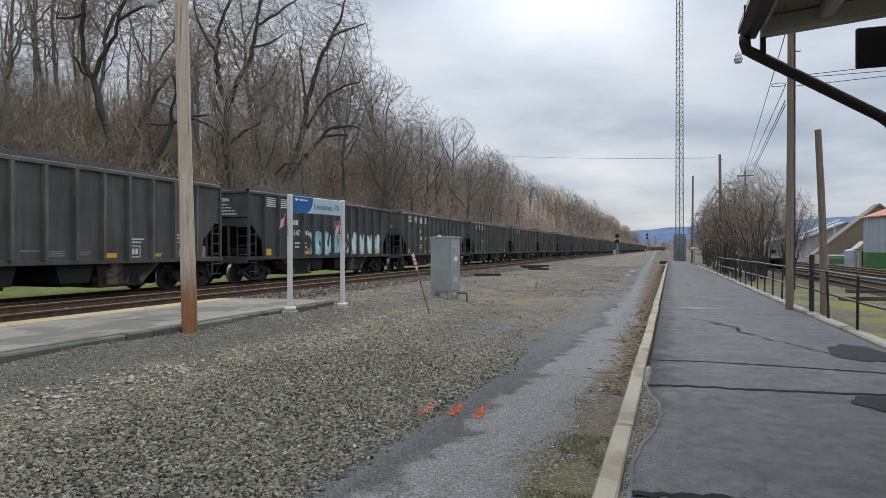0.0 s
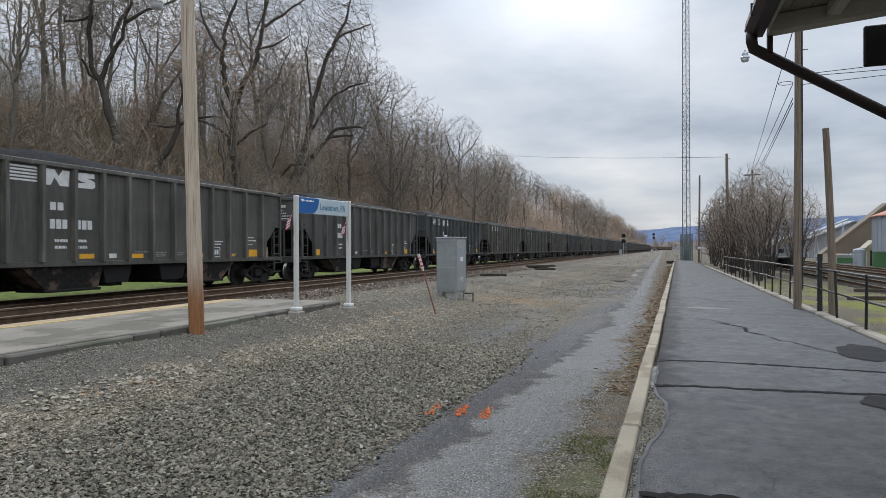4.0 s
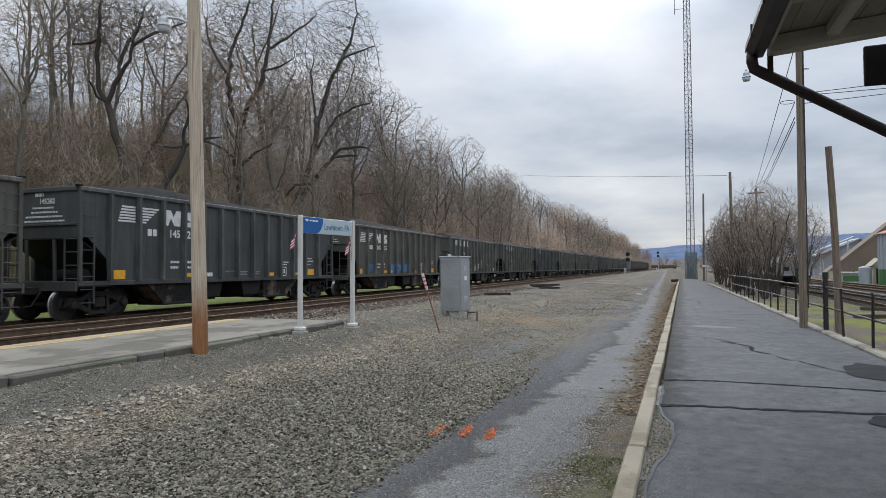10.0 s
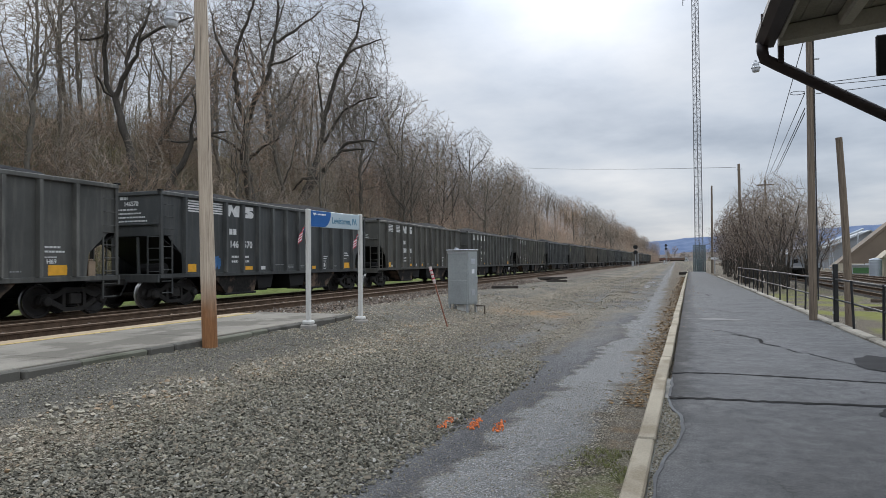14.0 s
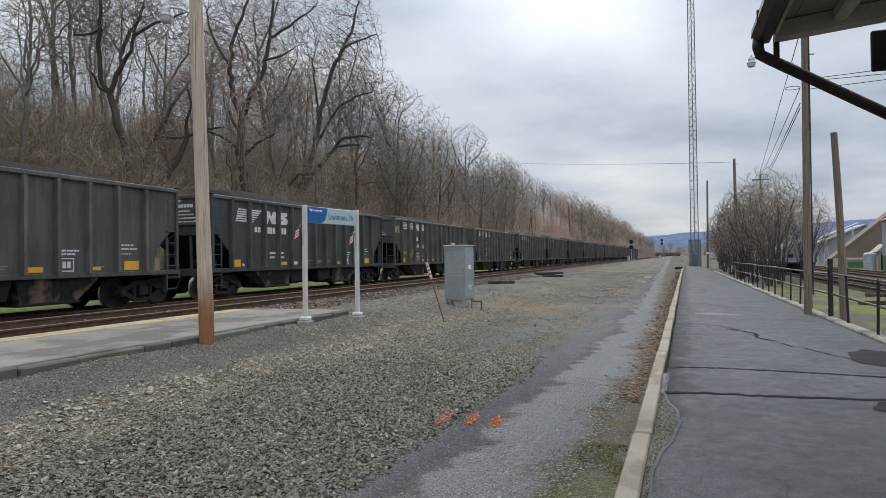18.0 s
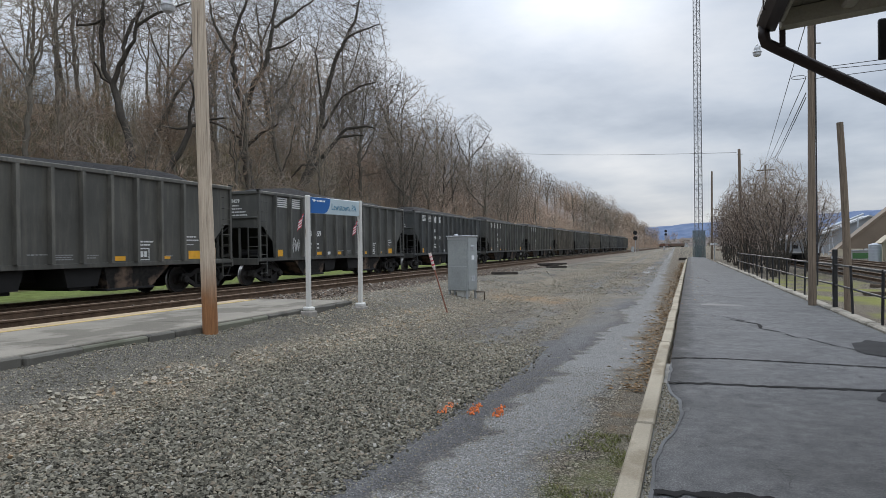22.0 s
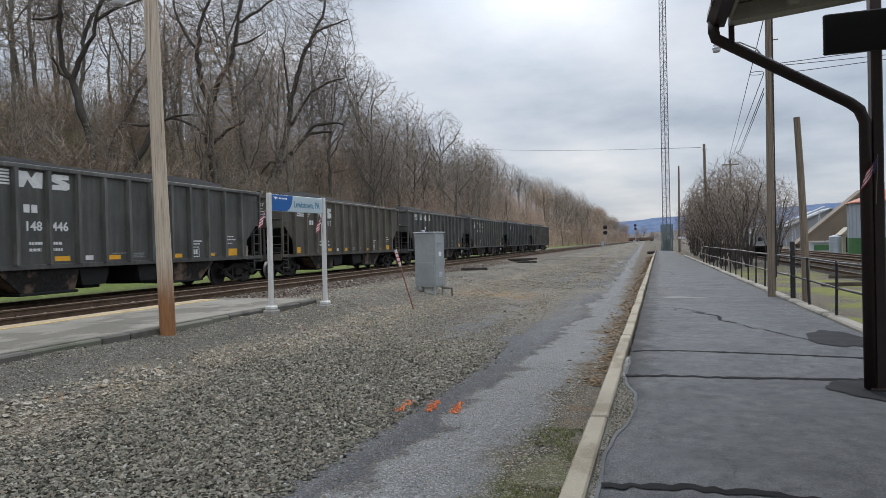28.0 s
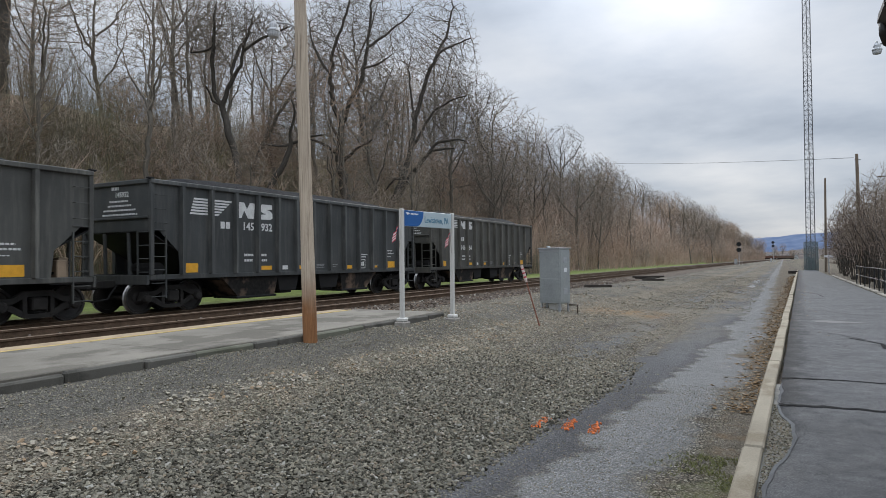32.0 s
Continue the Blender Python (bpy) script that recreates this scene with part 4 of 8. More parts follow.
# silver equipment cabinet on legs
cab = thing("equipment_cabinet", "scuffed silver equipment cabinet on short legs in gravel", "cabinet", pose(-5.86, 17.6, -0.03, 0, 0, -15))
body = part("body", Geo().box(-0.34, 0.34, -0.26, 0.26, 0.35, 1.90, 0.012), CAB, cab)
part("lid", Geo().box(-0.37, 0.37, -0.30, 0.30, 1.90, 1.935, 0.01), GALV, cab)
part("back_panel", Geo().box(-0.29, 0.29, -0.268, -0.262, 0.43, 1.80, 0.002), CAB, body)
part("panel_seam", Geo().box(-0.33, 0.33, -0.272, -0.262, 1.04, 1.06), GALV, body)
part("front_flange", Geo().box(-0.345, 0.345, -0.27, -0.262, 1.82, 1.895), GALV, body)
door = part("door", Geo().box(0.342, 0.36, -0.24, 0.24, 0.39, 1.86, 0.006), CAB, cab)
part("door_latch", Geo().tube([(0.365, 0.17, 0.95), (0.40, 0.17, 0.97), (0.40, 0.17, 1.13), (0.365, 0.17, 1.15)], 0.012, 6), GALV, door)
for z in (0.50, 1.10, 1.66):
    part("hinge", Geo().tube([(0.368, -0.236, z), (0.368, -0.236, z + 0.13)], 0.012, 6), GALV, door)
for z in (0.62, 1.50):
    vent = part("louvre", Geo().box(0.361, 0.364, -0.10, 0.10, z, z + 0.16), GALV, door)
    for k in range(5):
        part("slat", Geo().prism([(0.364, z + 0.012 + 0.03 * k), (0.376, z + 0.016 + 0.03 * k), (0.364, z + 0.03 + 0.03 * k)], "y", -0.09, 0.09), GALV, vent)
part("notice", Geo().box(0.361, 0.364, -0.06, 0.08, 1.24, 1.36), SIGN_WHITE, door)
for x in (-0.30, 0.30):
    for y in (-0.22, 0.22):
        part("leg", Geo().box(x - 0.025, x + 0.025, y - 0.025, y + 0.025, -0.15, 0.36), GALV, cab)
part("skid", Geo().box(-0.36, 0.36, -0.26, -0.18, -0.02, 0.03, 0.008), GALV, cab)
part("vent_cap", Geo().lathe([(0.05, 1.93), (0.05, 1.97), (0.03, 1.99)], (-0.12, -0.1, 0), 8), GALV, cab)
part("lifting_eye", Geo().tube([(-0.1 + 0.03 * math.cos(a), -0.22, 1.955 + 0.03 * math.sin(a)) for a in [k * math.pi / 4 for k in range(9)]], 0.008, 5), GALV, cab)
part("plinth", Geo().box(-0.10, 0.16, -0.16, 0.14, 0.02, 0.352, 0.01), LIGHTGREY, cab)
part("conduit", Geo().tube([(-0.2, -0.1, 0.352), (-0.2, -0.1, -0.15)], 0.04, 8), GALV, cab)
part("step_frame", Geo().tube([(0.34, 0.2, 0.30), (0.60, 0.24, 0.30), (0.60, 0.24, -0.12)], 0.022, 6).tube([(0.34, -0.1, 0.0), (0.60, 0.24, 0.0)], 0.018, 6), TIE, cab)

# leaning marker stake
stake = thing("marker_stake", "rusty leaning rod in gravel with a red-white sleeve", "marker", pose(-5.05, 14.14, -0.03))
FOOT, HEAD = Vector((0, 0, -0.1)), Vector((-0.42, -0.12, 1.44))
part("rod", Geo().tube([FOOT, HEAD], 0.018, 6), plain("rusty_rod", (0.20, 0.085, 0.055), 0.85, 0, 0.4, 6.0), stake)
sl = part("sleeve", Geo().tube([FOOT.lerp(HEAD, u) for u in (0.76, 0.80, 1.02)], [0.022, 0.038, 0.038], 8), plain("faded_pink_white_sleeve", (0.55, 0.46, 0.43), 0.7, 0, 0.15), stake)
for a, b in ((0.825, 0.85), (0.89, 0.91), (0.95, 0.966)):
    part("red_band", Geo().tube([FOOT.lerp(HEAD, a), FOOT.lerp(HEAD, b)], 0.0395, 8), RED, sl)

# utility poles at the back of the asphalt platform
up = thing("utility_pole", "grey-brown wooden utility pole with a lamp arm on the asphalt platform", "utility pole", pose(3.22, 18.3, 0.0))
part("pole", bowed((0, 0, -0.3), (0.05, 0.0, 9.2), 0.095, 0.075, 14, seed=4), POLE_GREY, up)
lamp_arm(up, (-0.08, 0, 6.15), (-1.24, -0.40, 6.52), 0.24)
part("bracket", Geo().box(-0.10, 0.10, -0.10, 0.10, 6.05, 6.13, 0.01), GALV, up)
part("bracket", Geo().tube([(0.02, 0, 6.62), (0.26, 0.05, 6.62)], 0.02, 6), GALV, up)
part("cable_riser", Geo().tube([(0.115, -0.05, 0.5), (0.12, -0.05, 8.6)], 0.016, 6), CABLE, up)
part("cable_loop", Geo().tube([(-0.26 + 0.17 * math.cos(k * math.pi / 8), -0.06, 5.77 + 0.045 * math.sin(k * math.pi / 8)) for k in range(17)], 0.008, 5), CABLE, up)
up2 = thing("utility_pole", "leaning bare wooden pole behind the railing", "utility pole", pose(4.22, 19.2, -0.3))
part("pole", bowed((0, 0, -0.3), (-0.19, -0.12, 5.0), 0.105, 0.078, 12, bow=0.03, seed=6), POLE_GREY, up2)
up3 = thing("utility_pole", "distant wooden utility pole among bare shrubs", "utility pole", pose(4.8, 54.5, -0.3))
part("pole", bowed((0, 0, -0.3), (-0.1, 0.0, 9.3), 0.14, 0.10, 10, seed=8), POLE_GREY, up3)
part("insulator", Geo().tube([(-0.25, 0, 8.9), (0.15, 0, 8.9)], 0.03, 6), GALV, up3)
up4 = thing("utility_pole", "distant thin wooden utility pole", "utility pole", pose(4.5, 92.0, -0.3))
part("pole", bowed((0, 0, -0.3), (0.1, 0.0, 11.7), 0.16, 0.11, 10, seed=9), POLE_GREY, up4)


up5 = thing("utility_pole", "far wooden utility pole with a crossarm behind the shrubs", "utility pole", pose(9.8, 81.8, -0.3))
part("pole", bowed((0, 0, -0.3), (0.0, 0.0, 11.0), 0.14, 0.10, 10, seed=10), POLE_GREY, up5)
part("crossarm", Geo().box(-0.9, 0.9, -0.06, 0.06, 10.35, 10.5), POLE_GREY, up5)


def wire(pts, r=0.010, sag=0.4, label="thin sagging overhead cable"):
    w = thing("overhead_wire", label, "cable", group="overhead wires")
    a, b = Vector(pts[0]), Vector(pts[1])
    n = 14
    part("cable", Geo().tube([a.lerp(b, k / n) - Vector((0, 0, sag * 4 * (k / n) * (1 - k / n))) for k in range(n + 1)], r, 4), CABLE, w)
    return w


wire(((3.15, 18.3, 7.16), (9.1, 81.7, 8.64)), 0.013, 0.05)
wire(((3.13, 18.3, 5.75), (9.5, 81.7, 9.65)), 0.011, 0.05)
wire(((3.13, 18.3, 5.38), (10.31, 81.7, 10.42)), 0.013, 0.05)
wire(((3.13, 18.3, 5.26), (10.37, 81.7, 10.14)), 0.013, 0.05)
wire(((3.3, 18.3, 5.98), (16.0, 20.0, 7.4)), 0.010, 0.15)
wire(((3.3, 18.3, 5.93), (16.0, 20.6, 7.0)), 0.010, 0.15)
wire(((3.3, 18.3, 5.72), (16.0, 19.0, 6.9)), 0.010, 0.15)
wire(((4.5, 54.5, 8.75), (-29.0, 107.2, 18.1)), 0.018, 0.3)

# pipe railing
fence = thing("pipe_railing", "black two-rail pipe railing along the platform back curb", "railing")
post_y = [9.4, 11.5, 13.55, 15.6, 19.4, 21.0, 22.6, 24.2, 25.8, 27.4, 29.1, 30.8, 32.5, 34.2, 36.0, 38.0, 40.0, 42.0]
rk = random.Random(3)
for y in post_y:
    part("post", Geo().tube([(FENCE_X, y, 0.0), (FENCE_X + rk.uniform(-0.03, 0.03), y + rk.uniform(-0.05, 0.05), 1.07)], 0.026, 8), BLACK_PIPE, fence)
for z in (1.05, 0.58):
    for a, b in ((9.4, 17.2), (17.2, 25.8), (25.8, 34.2), (34.2, 42.0)):
        part("rail", Geo().tube([(FENCE_X, a, z + 0.01), (FENCE_X + 0.015, (a + b) / 2, z - 0.012), (FENCE_X, b, z + 0.01)], 0.023, 8), BLACK_PIPE, fence)
gp = part("gate_post", Geo().box(FENCE_X - 0.05, FENCE_X + 0.05, 17.15, 17.25, 0.0, 1.42, 0.012), BLACK_PIPE, fence, "square black gate post")
for z in (0.25, 0.6, 0.95, 1.2):
    part("hasp", Geo().box(FENCE_X - 0.065, FENCE_X - 0.05, 17.17, 17.23, z, z + 0.05), GALV, gp)


# ---- station roof corner, mast, yard and distance ----
SOFFIT = plain("grey_beige_soffit_boards", (0.34, 0.315, 0.265), 0.85, 0, 0.15, 1.5)
BROWN_METAL = plain("dark_brown_gutter_metal", (0.030, 0.019, 0.017), 0.5, 0.2, 0.2, 4.0)
BLACK_SIGN = plain("black_sign_back", (0.010, 0.010, 0.011), 0.7, 0, 0.2, 3.0)
SHINGLE = plain("dark_roof_shingles", (0.06, 0.055, 0.05), 0.95, 0, 0.25, 5.0)

EX, EY, EZ = 0.89, 6.98, 3.70      # outer corner of the eave
POST = (2.34, 7.42)
roof = thing("station_roof", "overhanging station canopy roof with grey soffit and dark brown gutter", "roof", kind="structure")
SL = 0.085                          # the soffit rises by this much for each metre inwards
DECK = plain("weathered_brown_roof_boards", (0.24, 0.22, 0.18), 0.9, 0, 0.2, 2.0)
for k in range(26):
    a, b = EX + 0.06 + 0.19 * k, EX + 0.06 + 0.19 * (k + 1) - 0.006
    part("deck_board", Geo().prism([(a, EZ + 0.10 + SL * (a - EX)), (b, EZ + 0.10 + SL * (b - EX)), (b, EZ + 0.125 + SL * (b - EX)), (a, EZ + 0.125 + SL * (a - EX))], "y", -6.0, EY), DECK, roof)
part("roof_deck", Geo().prism([(EX - 0.02, EZ + 0.128), (6.0, EZ + 0.148 + SL * 5.14), (6.0, EZ + 0.21 + SL * 5.14), (EX - 0.02, EZ + 0.17)], "y", -6.0, EY + 0.04), SHINGLE, roof)
part("end_beam", Geo().prism([(EX + 0.08, EZ - 0.06), (6.0, EZ - 0.06 + SL * 5.06), (6.0, EZ + 0.10 + SL * 5.06), (EX + 0.08, EZ + 0.095)], "y", EY - 0.16, EY + 0.02), SOFFIT, roof)
part("eave_board", Geo().box(EX + 0.06, EX + 0.095, -6.0, EY - 0.17, EZ - 0.03, EZ + 0.097, 0.004), SOFFIT, roof)
for x in (0.62, 1.55, 2.6):
    z = EZ + 0.10 + SL * x
    part("purlin", Geo().box(EX + x - 0.06, EX + x + 0.06, -6.0, EY - 0.165, z - 0.13, z - 0.002, 0.02), SOFFIT, roof)
for k in range(6):
    y = EY - 1.15 - 1.05 * k
    part("rafter", Geo().prism([(EX + 0.10, EZ + 0.03), (6.0, EZ + 0.03 + SL * 5.06), (6.0, EZ + 0.094 + SL * 5.06), (EX + 0.10, EZ + 0.094)], "y", y - 0.04, y + 0.04), SOFFIT, roof)
gut = [(EX - 0.11, EZ + 0.10), (EX - 0.12, EZ + 0.02), (EX - 0.06, EZ - 0.05), (EX + 0.045, EZ - 0.05), (EX + 0.055, EZ + 0.10), (EX + 0.035, EZ + 0.10), (EX + 0.03, EZ - 0.03), (EX - 0.05, EZ - 0.03), (EX - 0.10, EZ + 0.03), (EX - 0.095, EZ + 0.10)]
part("gutter", Geo().prism(gut, "y", -6.0, EY + 0.03), BROWN_METAL, roof)
for k in range(8):
    part("gutter_strap", Geo().box(EX - 0.124, EX - 0.10, EY - 0.5 - 0.8 * k, EY - 0.47 - 0.8 * k, EZ + 0.0, EZ + 0.115), BROWN_METAL, roof)
ds = [(EX - 0.06, EY - 0.02, EZ + 0.0), (EX - 0.06, EY - 0.02, EZ - 0.10), (EX - 0.04, EY, EZ - 0.165), (EX + 0.05, EY + 0.03, EZ - 0.215),
      (POST[0] - 0.24, POST[1] - 0.08, 2.86), (POST[0] - 0.15, POST[1] - 0.05, 2.79), (POST[0] - 0.10, POST[1] - 0.04, 2.66), (POST[0] - 0.09, POST[1] - 0.03, 0.02)]
part("downspout", Geo().tube(ds, 0.054, 16), BROWN_METAL, roof, smooth=True)
part("bracket", Geo().box(EX + 0.08, EX + 0.13, EY - 0.02, EY + 0.03, EZ - 0.22, EZ - 0.02), BROWN_METAL, roof)
part("roof_post", Geo().box(POST[0] - 0.045, POST[0] + 0.055, POST[1] - 0.06, POST[1] + 0.06, 0.0, EZ + 0.28, 0.012), BROWN_METAL, roof)
part("post_base", Geo().box(POST[0] - 0.10, POST[0] + 0.12, POST[1] - 0.11, POST[1] + 0.11, 0.0, 0.03, 0.01), BROWN_METAL, roof)
hs = thing("hanging_sign", "dark rectangular hanging sign under the station eave", "sign", pose(2.28, 7.16, 3.49))
part("board", Geo().box(-0.45, 0.72, -0.05, 0.0, -0.19, 0.20, 0.012), BLACK_SIGN, hs)
small_flag(pose(2.30, 7.30, 1.97, 0, 0, -10), 0.02, 0.27, 0.12)

# guyed lattice mast with a mesh cage at its foot
MAST_STEEL = plain("weathered_mast_steel", (0.13, 0.13, 0.135), 0.6, 0.3, 0.15)
CAGE = plain("grey_green_mesh_panel", (0.15, 0.19, 0.195), 0.7, 0, 0.2, 4.0)
mast = thing("radio_mast", "tall thin galvanised lattice radio mast beyond the platform end", "mast", pose(2.85, 90.0, -0.1))
H, R = 38.4, 0.56
legs = [(R * math.cos(a), R * math.sin(a)) for a in (0.5, 2.6, 4.7)]
for x, y in legs:
    part("leg", Geo().tube([(x, y, 0), (x * 0.8, y * 0.8, H)], 0.05, 6), MAST_STEEL, mast)
n = 64
lattice = Geo()
for k in range(n):
    za, zb = H * k / n, H * (k + 1) / n
    sa, sb = 1 - 0.2 * k / n, 1 - 0.2 * (k + 1) / n
    g = Geo()
    for i in range(3):
        a, b = legs[i], legs[(i + 1) % 3]
        if k % 2:
            a, b = b, a
        g.tube([(a[0] * sa, a[1] * sa, za), (b[0] * sb, b[1] * sb, zb)], 0.022, 3)
        g.tube([(a[0] * sa, a[1] * sa, za), (b[0] * sa, b[1] * sa, za)], 0.018, 3)
    lattice.add(g.v, g.f)
tagged(part("lattice", lattice, MAST_STEEL, mast), kind="stuff")
part("antenna", Geo().tube([(0, 0, H), (0, 0, H + 2.5)], 0.04, 6), MAST_STEEL, mast)
part("side_antenna", Geo().tube([(-0.3, 0, H - 2.2), (-1.5, 0, H - 2.2), (-1.5, 0, H - 0.6)], 0.04, 5).tube([(-1.5, 0, H - 2.2), (-1.5, 0, H - 2.9)], 0.05, 5), MAST_STEEL, mast)
# mesh panels of crossed bars round the foot
for k in range(4):
    g = Geo()
    for i in range(15):
        u = -0.72 + 1.44 * i / 14
        g.box(u - 0.016, u + 0.016, 0.735, 0.755, 0.0, 3.6)
    for i in range(25):
        g.box(-0.74, 0.74, 0.757, 0.777, 0.14 * i + 0.1, 0.14 * i + 0.132)
    part("cage_panel", g, CAGE, mast, at=pose(0, 0, 0, 0, 0, 90.0 * k))
part("cable_cabinet", Geo().box(-0.35, 0.35, -0.3, 0.3, 0.0, 1.6, 0.02), CAGE, mast)


# ---- the coal train: open hopper cars, built once and copied, 16.2 m from coupler to coupler ----
CAR_L, BODY_L, HALF_W, TOP_Z = 16.2, 14.5, 1.57, 3.87
SILL_Z = 1.02
RIBS = [1.06, 2.15, 3.16, 4.15, 5.12, 6.08, 7.05, 8.02, 8.98, 9.95, 10.94, 11.95, 13.04]


def build_car(paint, worn):
    # worn: the paint lightened as if lit, for near ribs and top chords
    car = thing("hopper_car", "black ribbed steel hopper car heaped with coal on the rails", "railcar", group="coal train")
    # side sheets, their lower corners cut away over the end platforms
    side = [(0.02, TOP_Z - 0.12), (BODY_L - 0.02, TOP_Z - 0.12), (BODY_L - 0.02, 2.42), (BODY_L - 0.30, 2.42), (BODY_L - 0.98, 1.80),
            (BODY_L - 1.06, SILL_Z + 0.1), (1.06, SILL_Z + 0.1), (0.98, 1.80), (0.30, 2.42), (0.02, 2.42)]
    for s in (1, -1):
        x = s * (HALF_W - 0.09)
        part("side_sheet", Geo().prism(side, "x", x - 0.012, x + 0.012), paint, car)
        g = Geo().box(x - 0.08, x + 0.10 * s + 0.0 if s > 0 else x + 0.08, 0.0, BODY_L, TOP_Z - 0.13, TOP_Z, 0.018) if s > 0 else \
            Geo().box(x - 0.10, x + 0.08, 0.0, BODY_L, TOP_Z - 0.13, TOP_Z, 0.018)
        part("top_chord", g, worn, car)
        part("side_sill", Geo().box(x - 0.05, x + 0.05, 0.0, BODY_L, SILL_Z - 0.02, SILL_Z + 0.12, 0.012), paint, car)
        rib = None
        for k, y in enumerate(RIBS):
            g = Geo().prism([(x + s * 0.012, y - 0.06), (x + s * 0.165, y - 0.05), (x + s * 0.165, y + 0.05), (x + s * 0.012, y + 0.06)], "z", SILL_Z + 0.12, TOP_Z - 0.13)
            if s > 0:
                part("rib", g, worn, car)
            else:
                rib = rib or Geo()
                rib.add(g.v, g.f)
        if rib:
            part("far_ribs", rib, paint, car)
    for e, y, d in ((0, 0.0, 1), (1, BODY_L, -1)):
        w = HALF_W - 0.11
        g = Geo().box(-w, w, min(y, y + d * 0.03), max(y, y + d * 0.03), 2.36, TOP_Z - 0.12)
        for zz in (2.75,):
            g.box(-w, w, min(y, y - d * 0.05), max(y, y - d * 0.05), zz, zz + 0.07, 0.012)
        part("end_sheet", g, paint, car)
        part("end_chord", Geo().box(-w, w, min(y - d * 0.07, y + d * 0.06), max(y - d * 0.07, y + d * 0.06), TOP_Z - 0.13, TOP_Z, 0.018), paint, car)
        # slope sheet runs down and in under the load
        g = Geo().add([(-w, y, 2.40), (w, y, 2.40), (w, y + d * 2.6, 0.95), (-w, y + d * 2.6, 0.95),
                       (-w, y, 2.36), (w, y, 2.36), (w, y + d * 2.6, 0.91), (-w, y + d * 2.6, 0.91)],
                      [(0, 1, 2, 3), (7, 6, 5, 4), (0, 4, 5, 1), (1, 5, 6, 2), (2, 6, 7, 3), (3, 7, 4, 0)])
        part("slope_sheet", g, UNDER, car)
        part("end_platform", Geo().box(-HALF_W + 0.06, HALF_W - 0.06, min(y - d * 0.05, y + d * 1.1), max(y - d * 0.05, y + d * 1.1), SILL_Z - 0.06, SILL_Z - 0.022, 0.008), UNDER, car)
        part("end_sill", Geo().box(-HALF_W + 0.05, HALF_W - 0.05, min(y - d * 0.10, y - d * 0.02), max(y - d * 0.10, y - d * 0.02), SILL_Z - 0.16, SILL_Z + 0.12, 0.012), paint, car)
        for x in (-0.55, 0.55):
            part("end_strut", Geo().tube([(x, y + d * 0.06, SILL_Z), (x, y + d * 0.02, 2.36)], 0.055, 6), paint, car)
        for s in (1, -1):
            x = s * (HALF_W - 0.06)
            part("corner_post", Geo().box(x - 0.05, x + 0.05, min(y, y + d * 0.11), max(y, y + d * 0.11), SILL_Z + 0.12, TOP_Z - 0.13, 0.012), paint, car)
            if s > 0:
                g = Geo().box(x - 0.02, x + 0.03, min(y + d * 0.50, y + d * 0.54), max(y + d * 0.50, y + d * 0.54), SILL_Z - 0.55, 2.28)
                lad = part("side_ladder", g, paint, car)
                for k in range(6):
                    z = SILL_Z - 0.5 + 0.38 * k
                    part("rung", Geo().tube([(x + 0.01, y + d * 0.06, z), (x + 0.01, y + d * 0.52, z)], 0.016, 5), paint, lad)
                g = Geo().box(x - 0.50, x - 0.46, min(y - d * 0.06, y - d * 0.02), max(y - d * 0.06, y - d * 0.02), SILL_Z, 2.40)
                lad = part("end_ladder", g, paint, car)
                for k in range(4):
                    z = SILL_Z + 0.2 + 0.38 * k
                    part("rung", Geo().tube([(x - 0.48, y - d * 0.04, z), (x - 0.02, y - d * 0.04, z)], 0.016, 5), paint, lad)
                for k in range(3):
                    part("grab_iron", Geo().tube([(x + 0.04, y + d * 0.12, 2.62 + 0.4 * k), (x + 0.09, y + d * 0.14, 2.62 + 0.4 * k), (x + 0.09, y + d * 0.5, 2.62 + 0.4 * k), (x + 0.0, y + d * 0.52, 2.62 + 0.4 * k)], 0.012, 4), paint, car)
                part("corner_cap", Geo().box(x - 0.07, x + 0.06, min(y - d * 0.08, y + d * 0.1), max(y - d * 0.08, y + d * 0.1), TOP_Z, TOP_Z + 0.05, 0.01), UNDER, car)
        # coupler and draft gear, air tank
        g = Geo().box(-0.11, 0.11, min(y - d * 0.92, y + d * 0.3), max(y - d * 0.92, y + d * 0.3), 0.76, 0.98, 0.02)
        g.box(-0.17, 0.17, min(y - d * 1.045, y - d * 0.82), max(y - d * 1.045, y - d * 0.82), 0.72, 1.02, 0.05)
        part("coupler", g, TRUCK, car)
        g = Geo().tube([(0.2, y - d * 0.1, 0.85), (0.34, y - d * 0.5, 0.45), (0.3, y - d * 0.95, 0.40)], 0.025, 6)
        part("brake_hose", g, UNDER, car)
    part("air_tank", Geo().tube([(0.2, 0.55, 1.30), (1.15, 0.55, 1.30)], [0.2, 0.2], 12), UNDER, car)
    part("brake_cylinder", Geo().tube([(0.5, BODY_L - 0.6, 1.25), (1.1, BODY_L - 0.6, 1.25)], [0.16, 0.16], 10), UNDER, car)
    # two added tan boxes stand for the sunlit slope sheet behind the ladder
    part("valve_box", Geo().box(0.25, 0.75, BODY_L - 0.42, BODY_L - 0.16, SILL_Z - 0.02, SILL_Z + 0.62, 0.02), LIT_SLOPE, car)
    part("valve_box", Geo().box(0.85, 1.22, BODY_L - 0.75, BODY_L - 0.5, SILL_Z - 0.02, SILL_Z + 0.55, 0.02), LIT_SLOPE, car)
    part("brake_wheel", Geo().lathe([(0.24, -0.02), (0.26, 0.0), (0.24, 0.02)], (-0.8, BODY_L + 0.12, 2.1), 14, "y"), UNDER, car)
